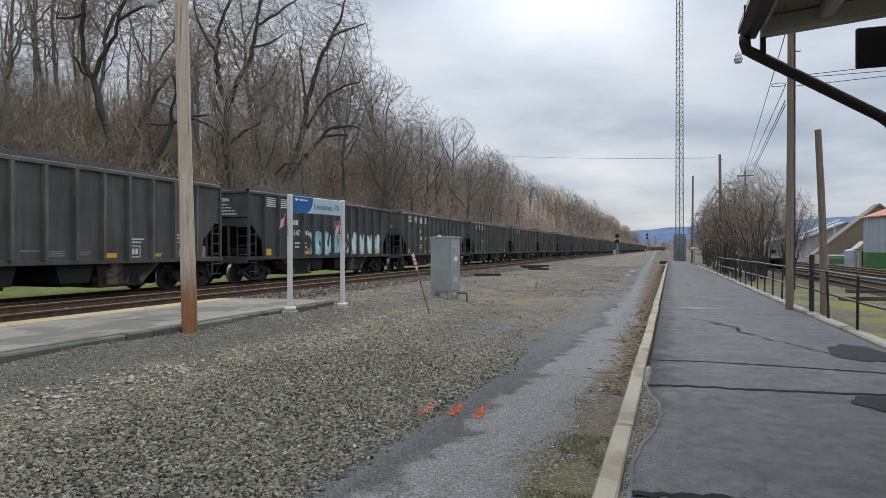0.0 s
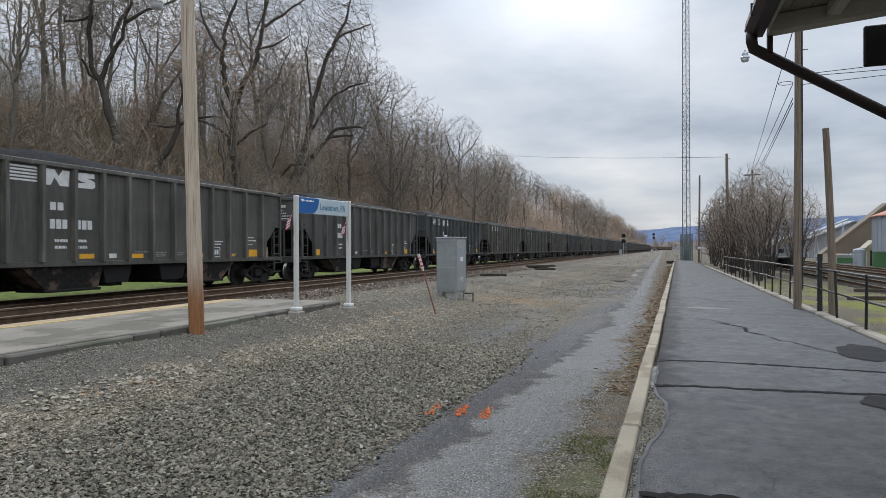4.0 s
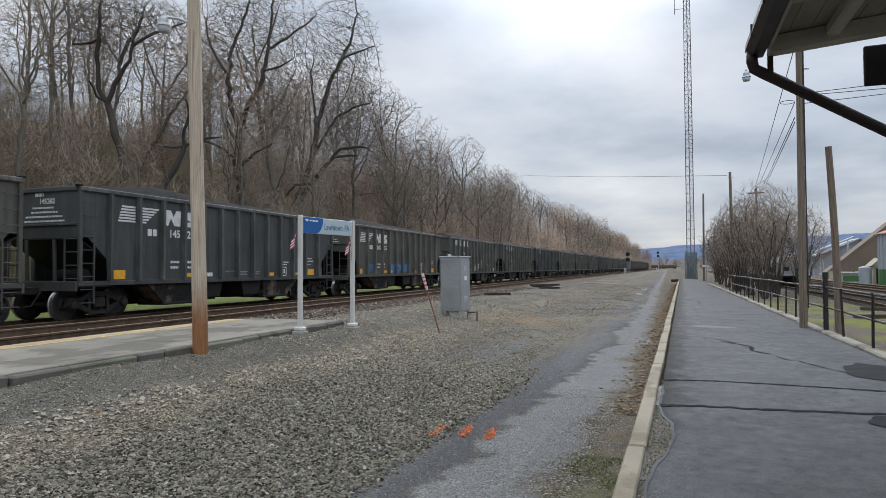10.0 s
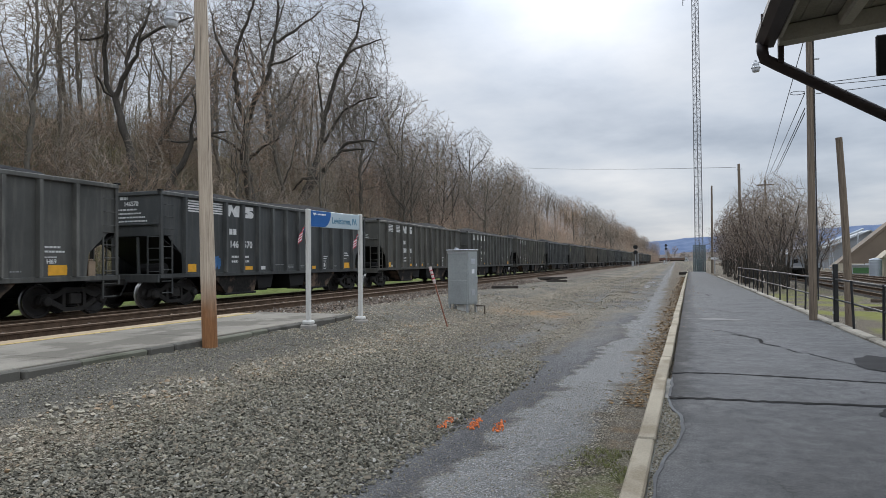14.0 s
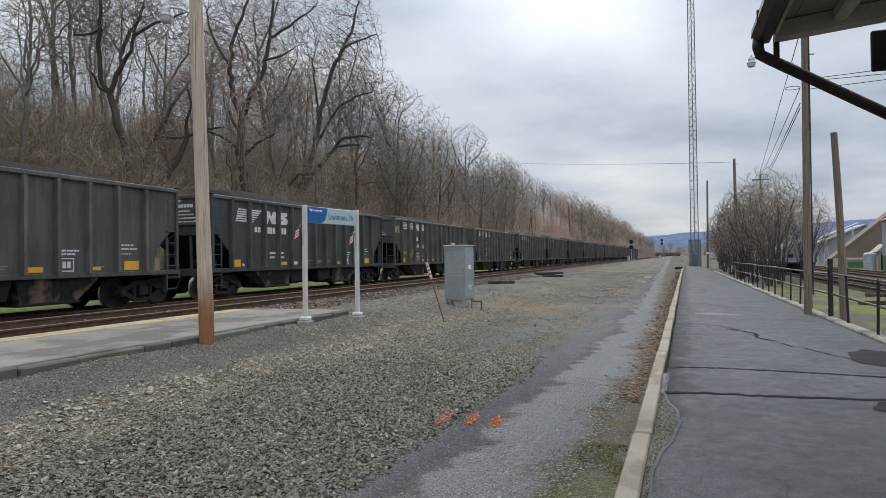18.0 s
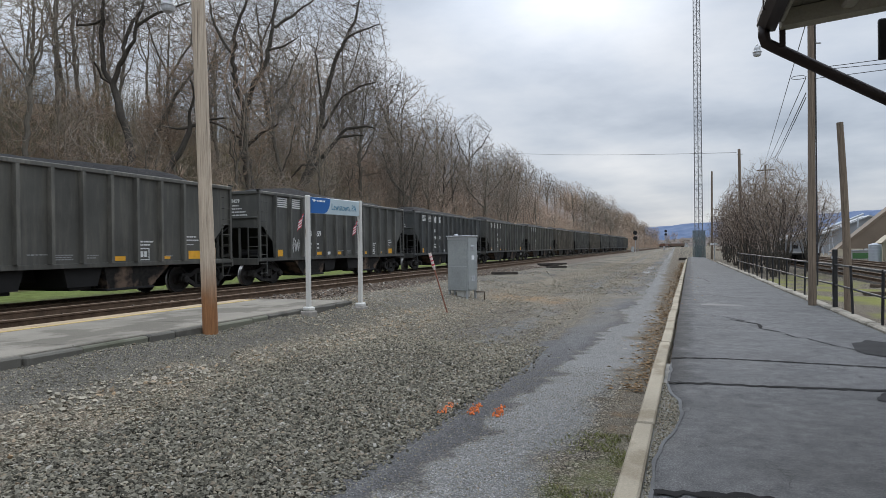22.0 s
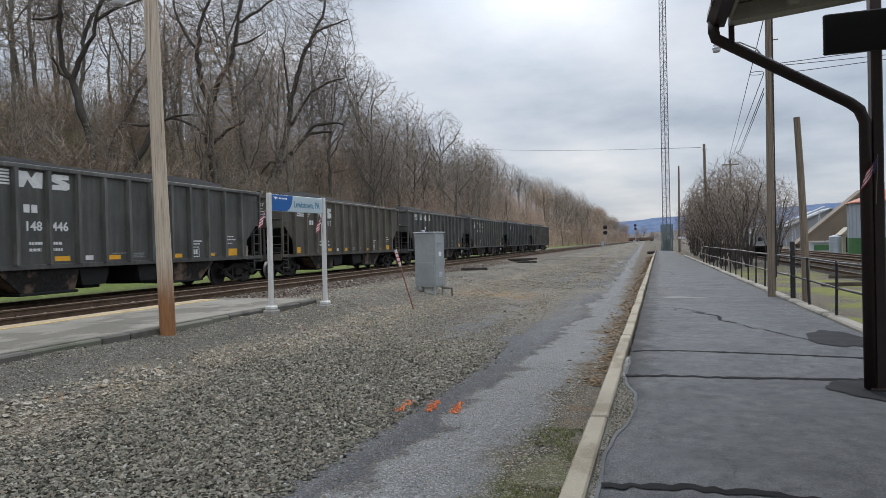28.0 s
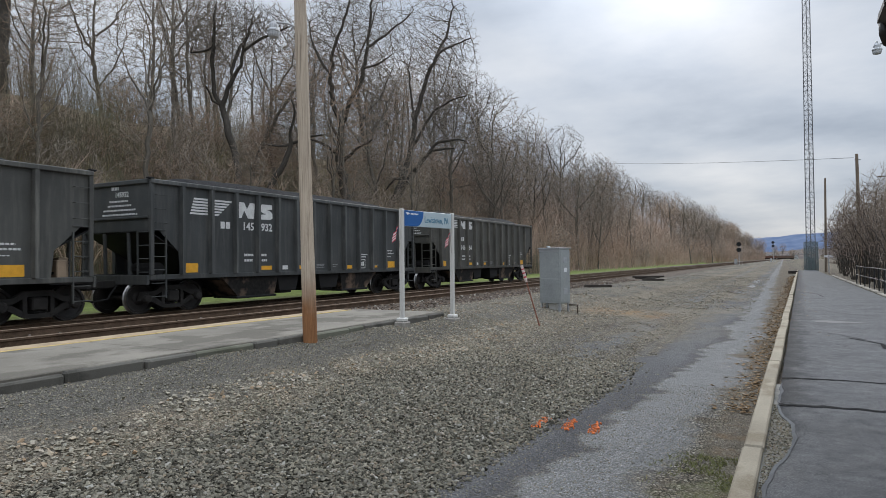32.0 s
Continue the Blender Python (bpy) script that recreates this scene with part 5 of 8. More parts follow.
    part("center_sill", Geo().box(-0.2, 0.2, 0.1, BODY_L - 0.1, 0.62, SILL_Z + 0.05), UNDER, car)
    # four hopper bays under the sill
    for y in (3.75, 10.35):
        hw = HALF_W - 0.14
        g = Geo()
        for s in (1, -1):
            xo, xi = s * hw, s * 0.24
            top, bot = ((y - 1.1, y + 1.5), (y - 0.35, y + 1.35)) if y < 7.0 else ((y - 1.5, y + 1.1), (y - 1.35, y + 0.35))
            vs = [(xo, top[0], SILL_Z), (xo, top[1], SILL_Z), (s * (hw - 0.05), bot[1], 0.36), (s * (hw - 0.05), bot[0], 0.36),
                  (xi, top[0], SILL_Z), (xi, top[1], SILL_Z), (xi, bot[1], 0.36), (xi, bot[0], 0.36)]
            g.add(vs, [(0, 1, 2, 3), (7, 6, 5, 4), (0, 4, 5, 1), (1, 5, 6, 2), (2, 6, 7, 3), (3, 7, 4, 0)])
        bay = part("hopper_bay", g, BAY, car)
        for s in (1, -1):
            a, b = sorted((s * 0.3, s * (hw - 0.02)))
            door = Geo().box(a, b, bot[0] - 0.06, bot[1] + 0.1, 0.28, 0.36, 0.02).box(a + 0.2, a + 0.4, bot[1] + 0.05, bot[1] + 0.22, 0.24, 0.44, 0.02)
            part("hopper_door", door, UNDER, bay)
    for ya, yb, z in ((5.27, 6.42, 0.46), (7.55, 8.83, 0.46)):
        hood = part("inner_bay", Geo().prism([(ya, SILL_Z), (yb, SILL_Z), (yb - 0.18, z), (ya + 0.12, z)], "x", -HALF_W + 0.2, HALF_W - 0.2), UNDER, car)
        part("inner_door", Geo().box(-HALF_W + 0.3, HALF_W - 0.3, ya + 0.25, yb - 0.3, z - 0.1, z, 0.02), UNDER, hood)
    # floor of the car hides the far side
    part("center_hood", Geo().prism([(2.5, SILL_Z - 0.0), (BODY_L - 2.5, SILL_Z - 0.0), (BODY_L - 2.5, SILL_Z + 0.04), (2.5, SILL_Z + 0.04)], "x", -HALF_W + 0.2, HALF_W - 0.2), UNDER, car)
    # trucks
    for yc in (1.10 + 0.0, BODY_L - 1.10):
        tr = part("truck", Geo().box(-1.15, 1.15, yc - 0.19, yc + 0.19, 0.34, 0.66, 0.03), TRUCK, car, "cast steel freight truck with two wheelsets")
        for s in (1, -1):
            x = s * 1.02
            # upper bow, lower bow and columns leave the two openings of a cast side frame
            up = [(yc - 1.1, 0.40), (yc - 1.02, 0.64), (yc - 0.62, 0.66), (yc - 0.34, 0.82), (yc + 0.34, 0.82), (yc + 0.62, 0.66), (yc + 1.02, 0.64), (yc + 1.1, 0.40),
                  (yc + 0.80, 0.48), (yc + 0.56, 0.54), (yc + 0.30, 0.68), (yc - 0.30, 0.68), (yc - 0.56, 0.54), (yc - 0.80, 0.48)]
            g = Geo().prism(up, "x", x - 0.07, x + 0.07)
            g.prism([(yc - 0.86, 0.44), (yc - 0.66, 0.50), (yc - 0.24, 0.26), (yc + 0.24, 0.26), (yc + 0.66, 0.50), (yc + 0.86, 0.44), (yc + 0.30, 0.15), (yc - 0.30, 0.15)], "x", x - 0.06, x + 0.06)
            for q in (-0.33, 0.33):
                g.box(x - 0.065, x + 0.065, yc + q - 0.05, yc + q + 0.05, 0.2, 0.7)
            part("side_frame", g, TRUCK, tr)
            part("spring_nest", Geo().lathe([(0.2, 0.26), (0.23, 0.29), (0.2, 0.32), (0.23, 0.35), (0.2, 0.38), (0.22, 0.42)], (x * 0.86, yc, 0.0), 12), UNDER, tr)
            for q in (-0.89, 0.89):
                part("bearing_cap", Geo().lathe([(0.13, -0.03), (0.15, 0.02), (0.12, 0.10), (0.05, 0.12)], (x + (0.07 if s > 0 else -0.16), yc + q, 0.46), 10, "x"), TRUCK, tr)
        for q in (-0.89, 0.89):
            w = part("wheelset", WHEELSET, WHEEL, tr, "steel wheelset with polished treads", pose(0, yc + q, 0.46))
    return car


def wheelset_mesh():
    g = Geo()
    g.lathe([(0.08, -0.75), (0.08, 0.75)], n=8, axis="x")
    for s in (1, -1):
        prof = [(0.10, 0.62), (0.20, 0.66), (0.36, 0.68), (0.38, 0.655), (0.485, 0.665), (0.49, 0.69), (0.465, 0.71), (0.46, 0.80), (0.40, 0.805), (0.37, 0.76), (0.2, 0.73), (0.14, 0.80), (0.10, 0.80)]
        g.lathe([(r, h * s) for r, h in prof], n=24, axis="x")
    me = g.mesh("wheelset", [WHEEL, TREAD], False)
    for p in me.polygons:
        c = p.center
        r = math.hypot(c.y, c.z)
        if r > 0.44:
            p.material_index = 1
    return me


WHEELSET = wheelset_mesh()


def coal_mesh(seed):
    """A long heap of coal standing a little over the chords."""
    rnd = random.Random(seed)
    nx, ny = 12, 64
    vs, fs = [], []
    humps = [(rnd.uniform(2.0, BODY_L - 2.0), rnd.uniform(0.03, 0.12), rnd.uniform(1.6, 3.2)) for _ in range(5)]
    for j in range(ny + 1):
        y = 0.08 + (BODY_L - 0.16) * j / ny
        endf = min(1.0, min(y, BODY_L - y) / 1.9)
        h = 0.30 + sum(a * math.exp(-((y - c) / w) ** 2) for c, a, w in humps)
        for i in range(nx + 1):
            x = -1.40 + 2.80 * i / nx
            cross = max(0.0, 1 - (abs(x) / 1.40) ** 2.4)
            z = TOP_Z - 0.30 + (0.14 + h * 1.0) * cross * endf + 0.10 * endf + 0.05 * noise.noise(Vector((x * 2.3, y * 2.3, seed)))
            vs.append((x, y, z))
    for j in range(ny):
        for i in range(nx):
            a = j * (nx + 1) + i
            fs.append((a, a + 1, a + nx + 2, a + nx + 1))
    return raw_mesh("coal_load", vs, fs, COAL, True)


COALS = [coal_mesh(s) for s in (3, 8, 15, 21)]

# the way of the train: phase of the leading ends, in metres, at these seconds; one car length a second is taken off
PHASE = [(0.0, 5.85), (3.0, 8.6), (6.0, 10.95), (9.0, 12.9), (13.0, 15.62), (17.0, 18.3), (20.5, 20.6), (24.0, 22.85), (28.0, 25.75), (32.0, 28.05)]


def phase(t):
    """Smooth reading of PHASE."""
    ts = [p[0] for p in PHASE]
    i = max(0, min(len(ts) - 2, sum(1 for q in ts if q <= t) - 1))

    def slope(k):
        a, b = max(k - 1, 0), min(k + 1, len(ts) - 1)
        return (PHASE[b][1] - PHASE[a][1]) / (ts[b] - ts[a])
    h = ts[i + 1] - ts[i]
    u = (t - ts[i]) / h
    p0, p1, m0, m1 = PHASE[i][1], PHASE[i + 1][1], slope(i) * h, slope(i + 1) * h
    return (2 * u ** 3 - 3 * u * u + 1) * p0 + (u ** 3 - 2 * u * u + u) * m0 + (3 * u * u - 2 * u ** 3) * p1 + (u ** 3 - u * u) * m1


def car_s(n, t):
    """Way of car n's leading end along the track."""
    return CAR_L * n + phase(t) - CAR_L * t


def car_pose(n, t):
    s0 = car_s(n, t)
    a, b = s0 + 1.1, s0 + BODY_L - 1.1
    xa, xb = track_x(max(a, -40)), track_x(max(b, -40))
    ang = math.atan2(-(xb - xa), b - a)
    p = Matrix.Translation((xa, a, RAIL_Z)) @ Matrix.Rotation(ang, 4, "Z") @ Matrix.Translation((0, -1.1, 0))
    return p


cars = []
protos = [build_car(p, w) for p, w in zip(PAINTS, LIT_RIB_PAINTS)]
KIND = [0, 3, 0, 0, 1, 0, 3, 1, 0, 1, 3, 1, 0, 0, 3, 1, 0, 1, 3, 0, 2, 1, 0, 3, 0, 1, 2, 0, 2, 0, 0, 3, 1]
used = set()
for n in range(33):
    k = KIND[n]
    c = protos[k] if k not in used else copy_thing(protos[k], Matrix())
    used.add(k)
    cars.append(c)
for n, c in enumerate(cars):
    c.matrix_basis = car_pose(n, 0.0)
    part("coal_load", COALS[(n * 7 + n // 3) % 4], COAL, c, "heaped coal load")


# ---- paint on the cars: bars, numbers, reflective plates and spray paint on the near side ----
SX = HALF_W - 0.09 + 0.012 + 0.004


def flat(pts, d=0.003):
    """A thin painted shape on the side sheet; pts are (way along, height)."""
    return Geo().prism(pts, "x", SX, SX + d)


def rect(y0, y1, z0, z1):
    return flat([(y0, z0), (y1, z0), (y1, z1), (y0, z1)])


def mark(name, me, mat, car, label=""):
    return part(name, me, mat, car, label)


def shared(name, geo, mat):
    return geo.mesh(name, mat)


SQ_BARS = [shared("logo_bar", rect(a, b, 3.28 + 0.088 * k, 3.28 + 0.088 * k + 0.05), WHITE_PAINT) for a, b in ((1.18, 2.05), (2.26, 3.06)) for k in range(5)]
WING_BARS = []
for k in range(6):
    z = 2.95 + 0.09 * k
    WING_BARS.append(shared("logo_bar", flat([(1.38 + 0.028 * k, z), (2.06, z), (2.06, z + 0.055), (1.40 + 0.028 * k, z + 0.055)]), WHITE_PAINT))
    WING_BARS.append(shared("logo_bar", flat([(2.27, z), (2.48 + 0.105 * k, z), (2.53 + 0.105 * k, z + 0.055), (2.27, z + 0.055)]), WHITE_PAINT))


def logo_blocks(z0, z1, slant):
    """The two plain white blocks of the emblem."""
    a = shared("logo_block", flat([(3.28, z0), (3.46, z0), (3.58, z0 + 0.5 * (z1 - z0)), (3.74, z0), (4.02, z0), (4.02 + slant, z1), (3.80 + slant, z1), (3.70, z0 + 0.6 * (z1 - z0)), (3.58, z1), (3.30 + slant, z1)]), WHITE_PAINT)
    h = z1 - z0
    b = shared("logo_block", flat([(4.30, z0), (4.80, z0), (4.90, z0 + 0.12 * h), (4.90, z0 + 0.44 * h), (4.78, z0 + 0.58 * h), (4.62, z0 + 0.66 * h), (4.88, z0 + 0.70 * h), (4.88, z1), (4.40, z1), (4.30, z0 + 0.88 * h), (4.30, z0 + 0.56 * h), (4.42, z0 + 0.44 * h), (4.60, z0 + 0.36 * h), (4.30, z0 + 0.30 * h)]), WHITE_PAINT)
    return a, b


SQ_BLOCKS, WING_BLOCKS = logo_blocks(3.24, 3.68, 0.03), logo_blocks(2.94, 3.46, 0.04)
SQ_REP = [shared("mark_block", rect(3.44 + 0.23 * k, 3.62 + 0.23 * k, 2.56, 2.78), WHITE_PAINT) for k in (0, 1)]
WING_REP = [shared("mark_block", rect(2.57 + 0.22 * k, 2.74 + 0.22 * k, 2.56, 2.78), WHITE_PAINT) for k in (0, 1)]


def bars(rows, mat=WHITE_PAINT):
    """Lines of small stencilling, as short bars."""
    g = Geo()
    for y0, y1, z, h in rows:
        y = y0
        q = random.Random(int(y0 * 100 + z * 1000))
        while y < y1:
            w = q.uniform(0.05, 0.12)
            g.add(rect(y, min(y + w, y1), z, z + h).v, rect(y, min(y + w, y1), z, z + h).f)
            y += w + q.uniform(0.012, 0.03)
    return g


LOAD_LINES = shared("load_stencil", bars([(3.58, 3.98, 1.68, 0.08), (4.20, 4.62, 1.68, 0.08), (3.58, 3.95, 1.50, 0.08), (4.24, 4.62, 1.50, 0.08)]), WHITE_PAINT)
TEST_LINES = shared("test_stencil", bars([(6.4, 7.0, 1.38, 0.03), (7.2, 7.75, 1.36, 0.03), (7.2, 7.7, 1.30, 0.03), (7.2, 7.75, 1.24, 0.03), (8.2, 8.6, 1.34, 0.03), (8.2, 8.5, 1.27, 0.03), (11.2, 11.5, 1.28, 0.04)]), GREY_PAINT)
BOX_LINES = shared("data_stencil", bars([(10.02, 10.66, 1.74, 0.05), (10.12, 10.55, 1.64, 0.05)]), WHITE_PAINT)
CLASS_LINES = shared("class_stencil", bars([(12.15, 12.62, 1.92, 0.05), (12.15, 12.75, 1.80, 0.05), (12.15, 12.5, 1.66, 0.03), (12.12, 12.9, 1.10, 0.02)]), WHITE_PAINT)
FOOT_LINE = shared("foot_stencil", bars([(1.16, 1.95, 1.12, 0.02)]), WHITE_PAINT)
DATA_BOX = shared("data_box", Geo().add(*[(lambda g: (g.v, g.f))(rect(10.04, 10.5, 1.18, 1.21))][0]).add(*(lambda g: (g.v, g.f))(rect(10.04, 10.5, 1.53, 1.56))).add(*(lambda g: (g.v, g.f))(rect(10.04, 10.07, 1.21, 1.53))).add(*(lambda g: (g.v, g.f))(rect(10.47, 10.5, 1.21, 1.53))).add(*(lambda g: (g.v, g.f))(rect(10.14, 10.25, 1.28, 1.46))).add(*(lambda g: (g.v, g.f))(rect(10.29, 10.40, 1.28, 1.46))), WHITE_PAINT)
PLATES = [shared("reflector", rect(a, b, c, d), YELLOW_REFL) for a, b, c, d in ((1.15, 1.68, 1.18, 1.46), (4.36, 4.86, 1.21, 1.35), (6.26, 6.74, 1.20, 1.34), (9.08, 9.56, 1.18, 1.32), (11.1, 11.4, 1.2, 1.3), (12.25, 12.82, 1.18, 1.46))]
WPLATES = [shared("white_plate", rect(a, b, c, d), WHITE_PAINT) for a, b, c, d in ((5.40, 5.68, 1.21, 1.35), (1.78, 1.92, 1.2, 1.3))]
END_LINES = Geo()
for z, x0, x1 in ((3.62, -0.20, 0.14), (3.26, -0.29, 0.54), (3.13, -0.35, 0.70), (3.00, -0.58, 0.88), (2.87, -0.62, 0.96)):
    q = random.Random(int(z * 100))
    x, h = x0, 0.10 if z > 3.5 else 0.05
    while x < x1:
        w = q.uniform(0.06, 0.16)
        END_LINES.box(x, min(x + w, x1), -0.006, -0.001, z, z + h)
        x += w + 0.03
END_LINES = END_LINES.mesh("end_stencil", WHITE_PAINT)
END_BARS = Geo()
for k in range(6):
    END_BARS.box(-0.20 + 0.15 * k, -0.08 + 0.15 * k, -0.006, -0.001, 3.42, 3.54)
END_BARS = END_BARS.mesh("end_stencil", WHITE_PAINT)

# running numbers that can be read (three and three figures); where they cannot, short bars
NUMBERS = {1: "147 894", 2: "148 719", 3: "148 461", 6: "149 306", 7: "147 044", 8: "145 689", 9: "147 413", 10: "145 282", 11: "145 755", 12: "148 423",
           13: "148 998", 14: "146 570", 16: "148 986", 17: "146 784", 19: "149 070", 20: "301 171", 21: "148 948", 22: "148 459", 23: "146 759",
           24: "148 692", 26: "146 188", 27: "148 446", 28: "146 017", 29: "148 996", 30: "145 811", 31: "145 932", 32: "146 184"}
WINGS = {8, 10, 11, 18, 26, 28, 30, 31}
CLASSES = {5: "H65", 13: "H69", 24: "H65", 16: "H59"}
NO_WORDS = {}


def figure(text, y, z, car, name, size=0.36):
    key = (text, size)
    if key not in NO_WORDS:
        ob = words(name, text, size, WHITE_PAINT, car, Matrix())
        NO_WORDS[key] = ob.data
        ob.matrix_basis = pose(SX + 0.002, y, z, 90, 0, 90)
        return ob
    return part(name, NO_WORDS[key], WHITE_PAINT, car, "", pose(SX + 0.002, y, z, 90, 0, 90))


NUM_BARS = [shared("number_block", rect(y + 0.19 * k, y + 0.15 + 0.19 * k, 0.0, 0.26), WHITE_PAINT) for y in (3.44, 4.26) for k in range(3)]
rm = random.Random(31)
for n, car in enumerate(cars):
    wing = n in WINGS
    for me in (WING_BARS if wing else SQ_BARS):
        mark("logo_bar", me, WHITE_PAINT, car)
    for me in (WING_BLOCKS if wing else SQ_BLOCKS):
        mark("logo_block", me, WHITE_PAINT, car)
    for me in (WING_REP if wing else SQ_REP):
        mark("mark_block", me, WHITE_PAINT, car)
    zn = 2.66 if wing else 2.18
    if n in NUMBERS:
        a, b = NUMBERS[n].split()
        figure(a, 3.76 if wing else 3.72, zn, car, "number")
        figure(b, 4.62 if wing else 4.56, zn, car, "number")
        words("end_number", a + b, 0.21, WHITE_PAINT, car, pose(0.28, -0.006, 3.47, 90, 0, 0))
    else:
        mark("end_stencil", END_BARS, WHITE_PAINT, car)
        for me in NUM_BARS:
            part("number_block", me, WHITE_PAINT, car, "", pose(0, 0, zn - 0.13))
    for name, me in (("load_stencil", LOAD_LINES), ("test_stencil", TEST_LINES), ("data_stencil", BOX_LINES), ("class_stencil", CLASS_LINES), ("foot_stencil", FOOT_LINE), ("data_box", DATA_BOX), ("end_stencil", END_LINES)):
        mark(name, me, WHITE_PAINT, car)
    if n in CLASSES:
        figure(CLASSES[n], 12.35, 1.55, car, "class_mark", 0.17)
    for k, me in enumerate(PLATES):
        if k in (1, 2, 4) and rm.random() < 0.22:
            continue
        mark("reflector", me, YELLOW_REFL, car)
    mark("white_plate", WPLATES[0], WHITE_PAINT, car)
    if n % 3 == 0:
        mark("white_plate", WPLATES[1], WHITE_PAINT, car)


# spray paint
def stroke(pts, w, k=6):
    """A soft brush line through points on the side."""
    out = []
    p = [pts[0]] + list(pts) + [pts[-1]]
    for i in range(1, len(p) - 2):
        for j in range(k):
            u = j / k
            out.append(tuple(0.5 * (2 * p[i][c] + (p[i + 1][c] - p[i - 1][c]) * u + (2 * p[i - 1][c] - 5 * p[i][c] + 4 * p[i + 1][c] - p[i + 2][c]) * u * u
                                    + (3 * p[i][c] - p[i - 1][c] - 3 * p[i + 1][c] + p[i + 2][c]) * u ** 3) for c in (0, 1)))
    out.append(pts[-1])
    vs, fs = [], []
    for i, q in enumerate(out):
        a, b = out[max(i - 1, 0)], out[min(i + 1, len(out) - 1)]
        d = Vector((b[0] - a[0], b[1] - a[1]))
        d = d.normalized() if d.length > 1e-6 else Vector((1, 0))
        vs += [(SX + 0.004, q[0] - d.y * w / 2, q[1] + d.x * w / 2), (SX + 0.004, q[0] + d.y * w / 2, q[1] - d.x * w / 2)]
    fs = [(2 * i, 2 * i + 1, 2 * i + 3, 2 * i + 2) for i in range(len(out) - 1)]
    return vs, fs


def scribble(car, y0, y1, z0, z1, n, w, mat, seed, label):
    """A tag of quick looping lines that spell nothing."""
    q = random.Random(seed)
    g = Geo()
    for k in range(n):
        yc = y0 + (y1 - y0) * (k + 0.5) / n
        wd = (y1 - y0) / n * 0.8
        g.add(*stroke([(yc + q.uniform(-wd, wd) * 0.6, q.uniform(z0, z1)) for _ in range(5)], w))
    part("spray_tag", g, mat, car, label)


def fat_letters(car, y0, y1, z0, z1, n, mat, rim, seed, label):
    """Broad slanting sprayed forms with pale rims."""
    q = random.Random(seed)
    g, e = Geo(), Geo()
    for k in range(n):
        a = y0 + (y1 - y0) * k / n
        w = (y1 - y0) / n * 1.28
        s = q.uniform(-0.2, 0.34)
        h0, h1 = z0 + q.uniform(0, 0.15), z1 - q.uniform(0, 0.18)
        mid = (h0 + h1) / 2
        poly = [(a, h0), (a + w * 0.42, h0 + 0.02), (a + w * 0.5, mid - 0.12), (a + w * 0.62, h0 - 0.03), (a + w, h0 + 0.05), (a + w * 0.85 + s, mid), (a + w + s, h1),
                (a + w * 0.62 + s, h1 + 0.06), (a + w * 0.52 + s, mid + 0.18), (a + w * 0.36 + s, h1 + 0.02), (a + s, h1 - 0.05), (a + w * 0.2, mid)]
        f = flat(poly)
        g.add(f.v, f.f)
        vs, fs = stroke(poly + [poly[0]], 0.03, 3)
        e.add([(x + 0.003, y, z) for x, y, z in vs], fs)
    tag = part("spray_letters", g, mat, car, label)
    part("spray_rim", e, rim, tag)


TEAL = plain("teal_spray_paint", (0.36, 0.66, 0.68), 0.55, 0, 0.3, 1.5)
TEAL_PALE = plain("pale_teal_spray_paint", (0.62, 0.80, 0.78), 0.55, 0, 0.2, 1.5)
SPRAY_WHITE = plain("white_spray_paint", (0.55, 0.55, 0.54), 0.6, 0, 0.2, 3.0)
SPRAY_BLUE = plain("blue_spray_paint", (0.06, 0.17, 0.36), 0.6, 0, 0.25, 3.0)
SPRAY_YELLOW = plain("yellow_green_spray_paint", (0.42, 0.43, 0.10), 0.6, 0, 0.2, 3.0)
SPRAY_TAN = plain("tan_spray_paint", (0.33, 0.27, 0.16), 0.6, 0, 0.2, 3.0)
PINK = plain("pink_spray_paint", (0.42, 0.27, 0.33), 0.6, 0, 0.2, 3.0)
fat_letters(cars[1], 4.9, 8.3, 1.2, 2.3, 4, TEAL, SPRAY_WHITE, 4, "teal sprayed forms with pale rims")
fat_letters(cars[1], 8.7, 12.7, 1.2, 2.3, 4, TEAL_PALE, SPRAY_WHITE, 9, "pale teal sprayed forms")
scribble(cars[1], 7.2, 7.95, 2.45, 2.95, 4, 0.035, SPRAY_WHITE, 3, "thin white sprayed tag")
scribble(cars[1], 12.1, 12.9, 1.5, 1.95, 4, 0.03, TEAL_PALE, 5, "thin pale sprayed tag")
scribble(cars[1], 8.1, 8.7, 1.4, 1.9, 3, 0.06, PINK, 6, "faint pink spray")
scribble(cars[1], 4.6, 5.1, 1.3, 1.7, 2, 0.08, PINK, 7, "faint pink spray")
scribble(cars[11], 2.3, 3.0, 1.25, 1.75, 6, 0.09, SPRAY_BLUE, 8, "blue sprayed blot")
fat_letters(cars[11], 5.2, 7.9, 1.2, 1.8, 4, SPRAY_BLUE, SPRAY_BLUE, 12, "blue sprayed forms")
scribble(cars[12], 2.25, 3.05, 1.75, 2.2, 4, 0.035, SPRAY_WHITE, 21, "white sprayed tag")
scribble(cars[12], 2.2, 3.9, 1.2, 1.6, 5, 0.04, SPRAY_WHITE, 22, "white sprayed tag")
scribble(cars[12], 4.6, 9.6, 1.2, 2.1, 9, 0.075, SPRAY_WHITE, 23, "broad looping white sprayed lines")
scribble(cars[14], 2.25, 2.95, 1.2, 1.75, 7, 0.08, SPRAY_BLUE, 24, "blue sprayed blot")
scribble(cars[17], 1.2, 2.0, 1.6, 2.05, 5, 0.035, SPRAY_WHITE, 25, "white sprayed tag")
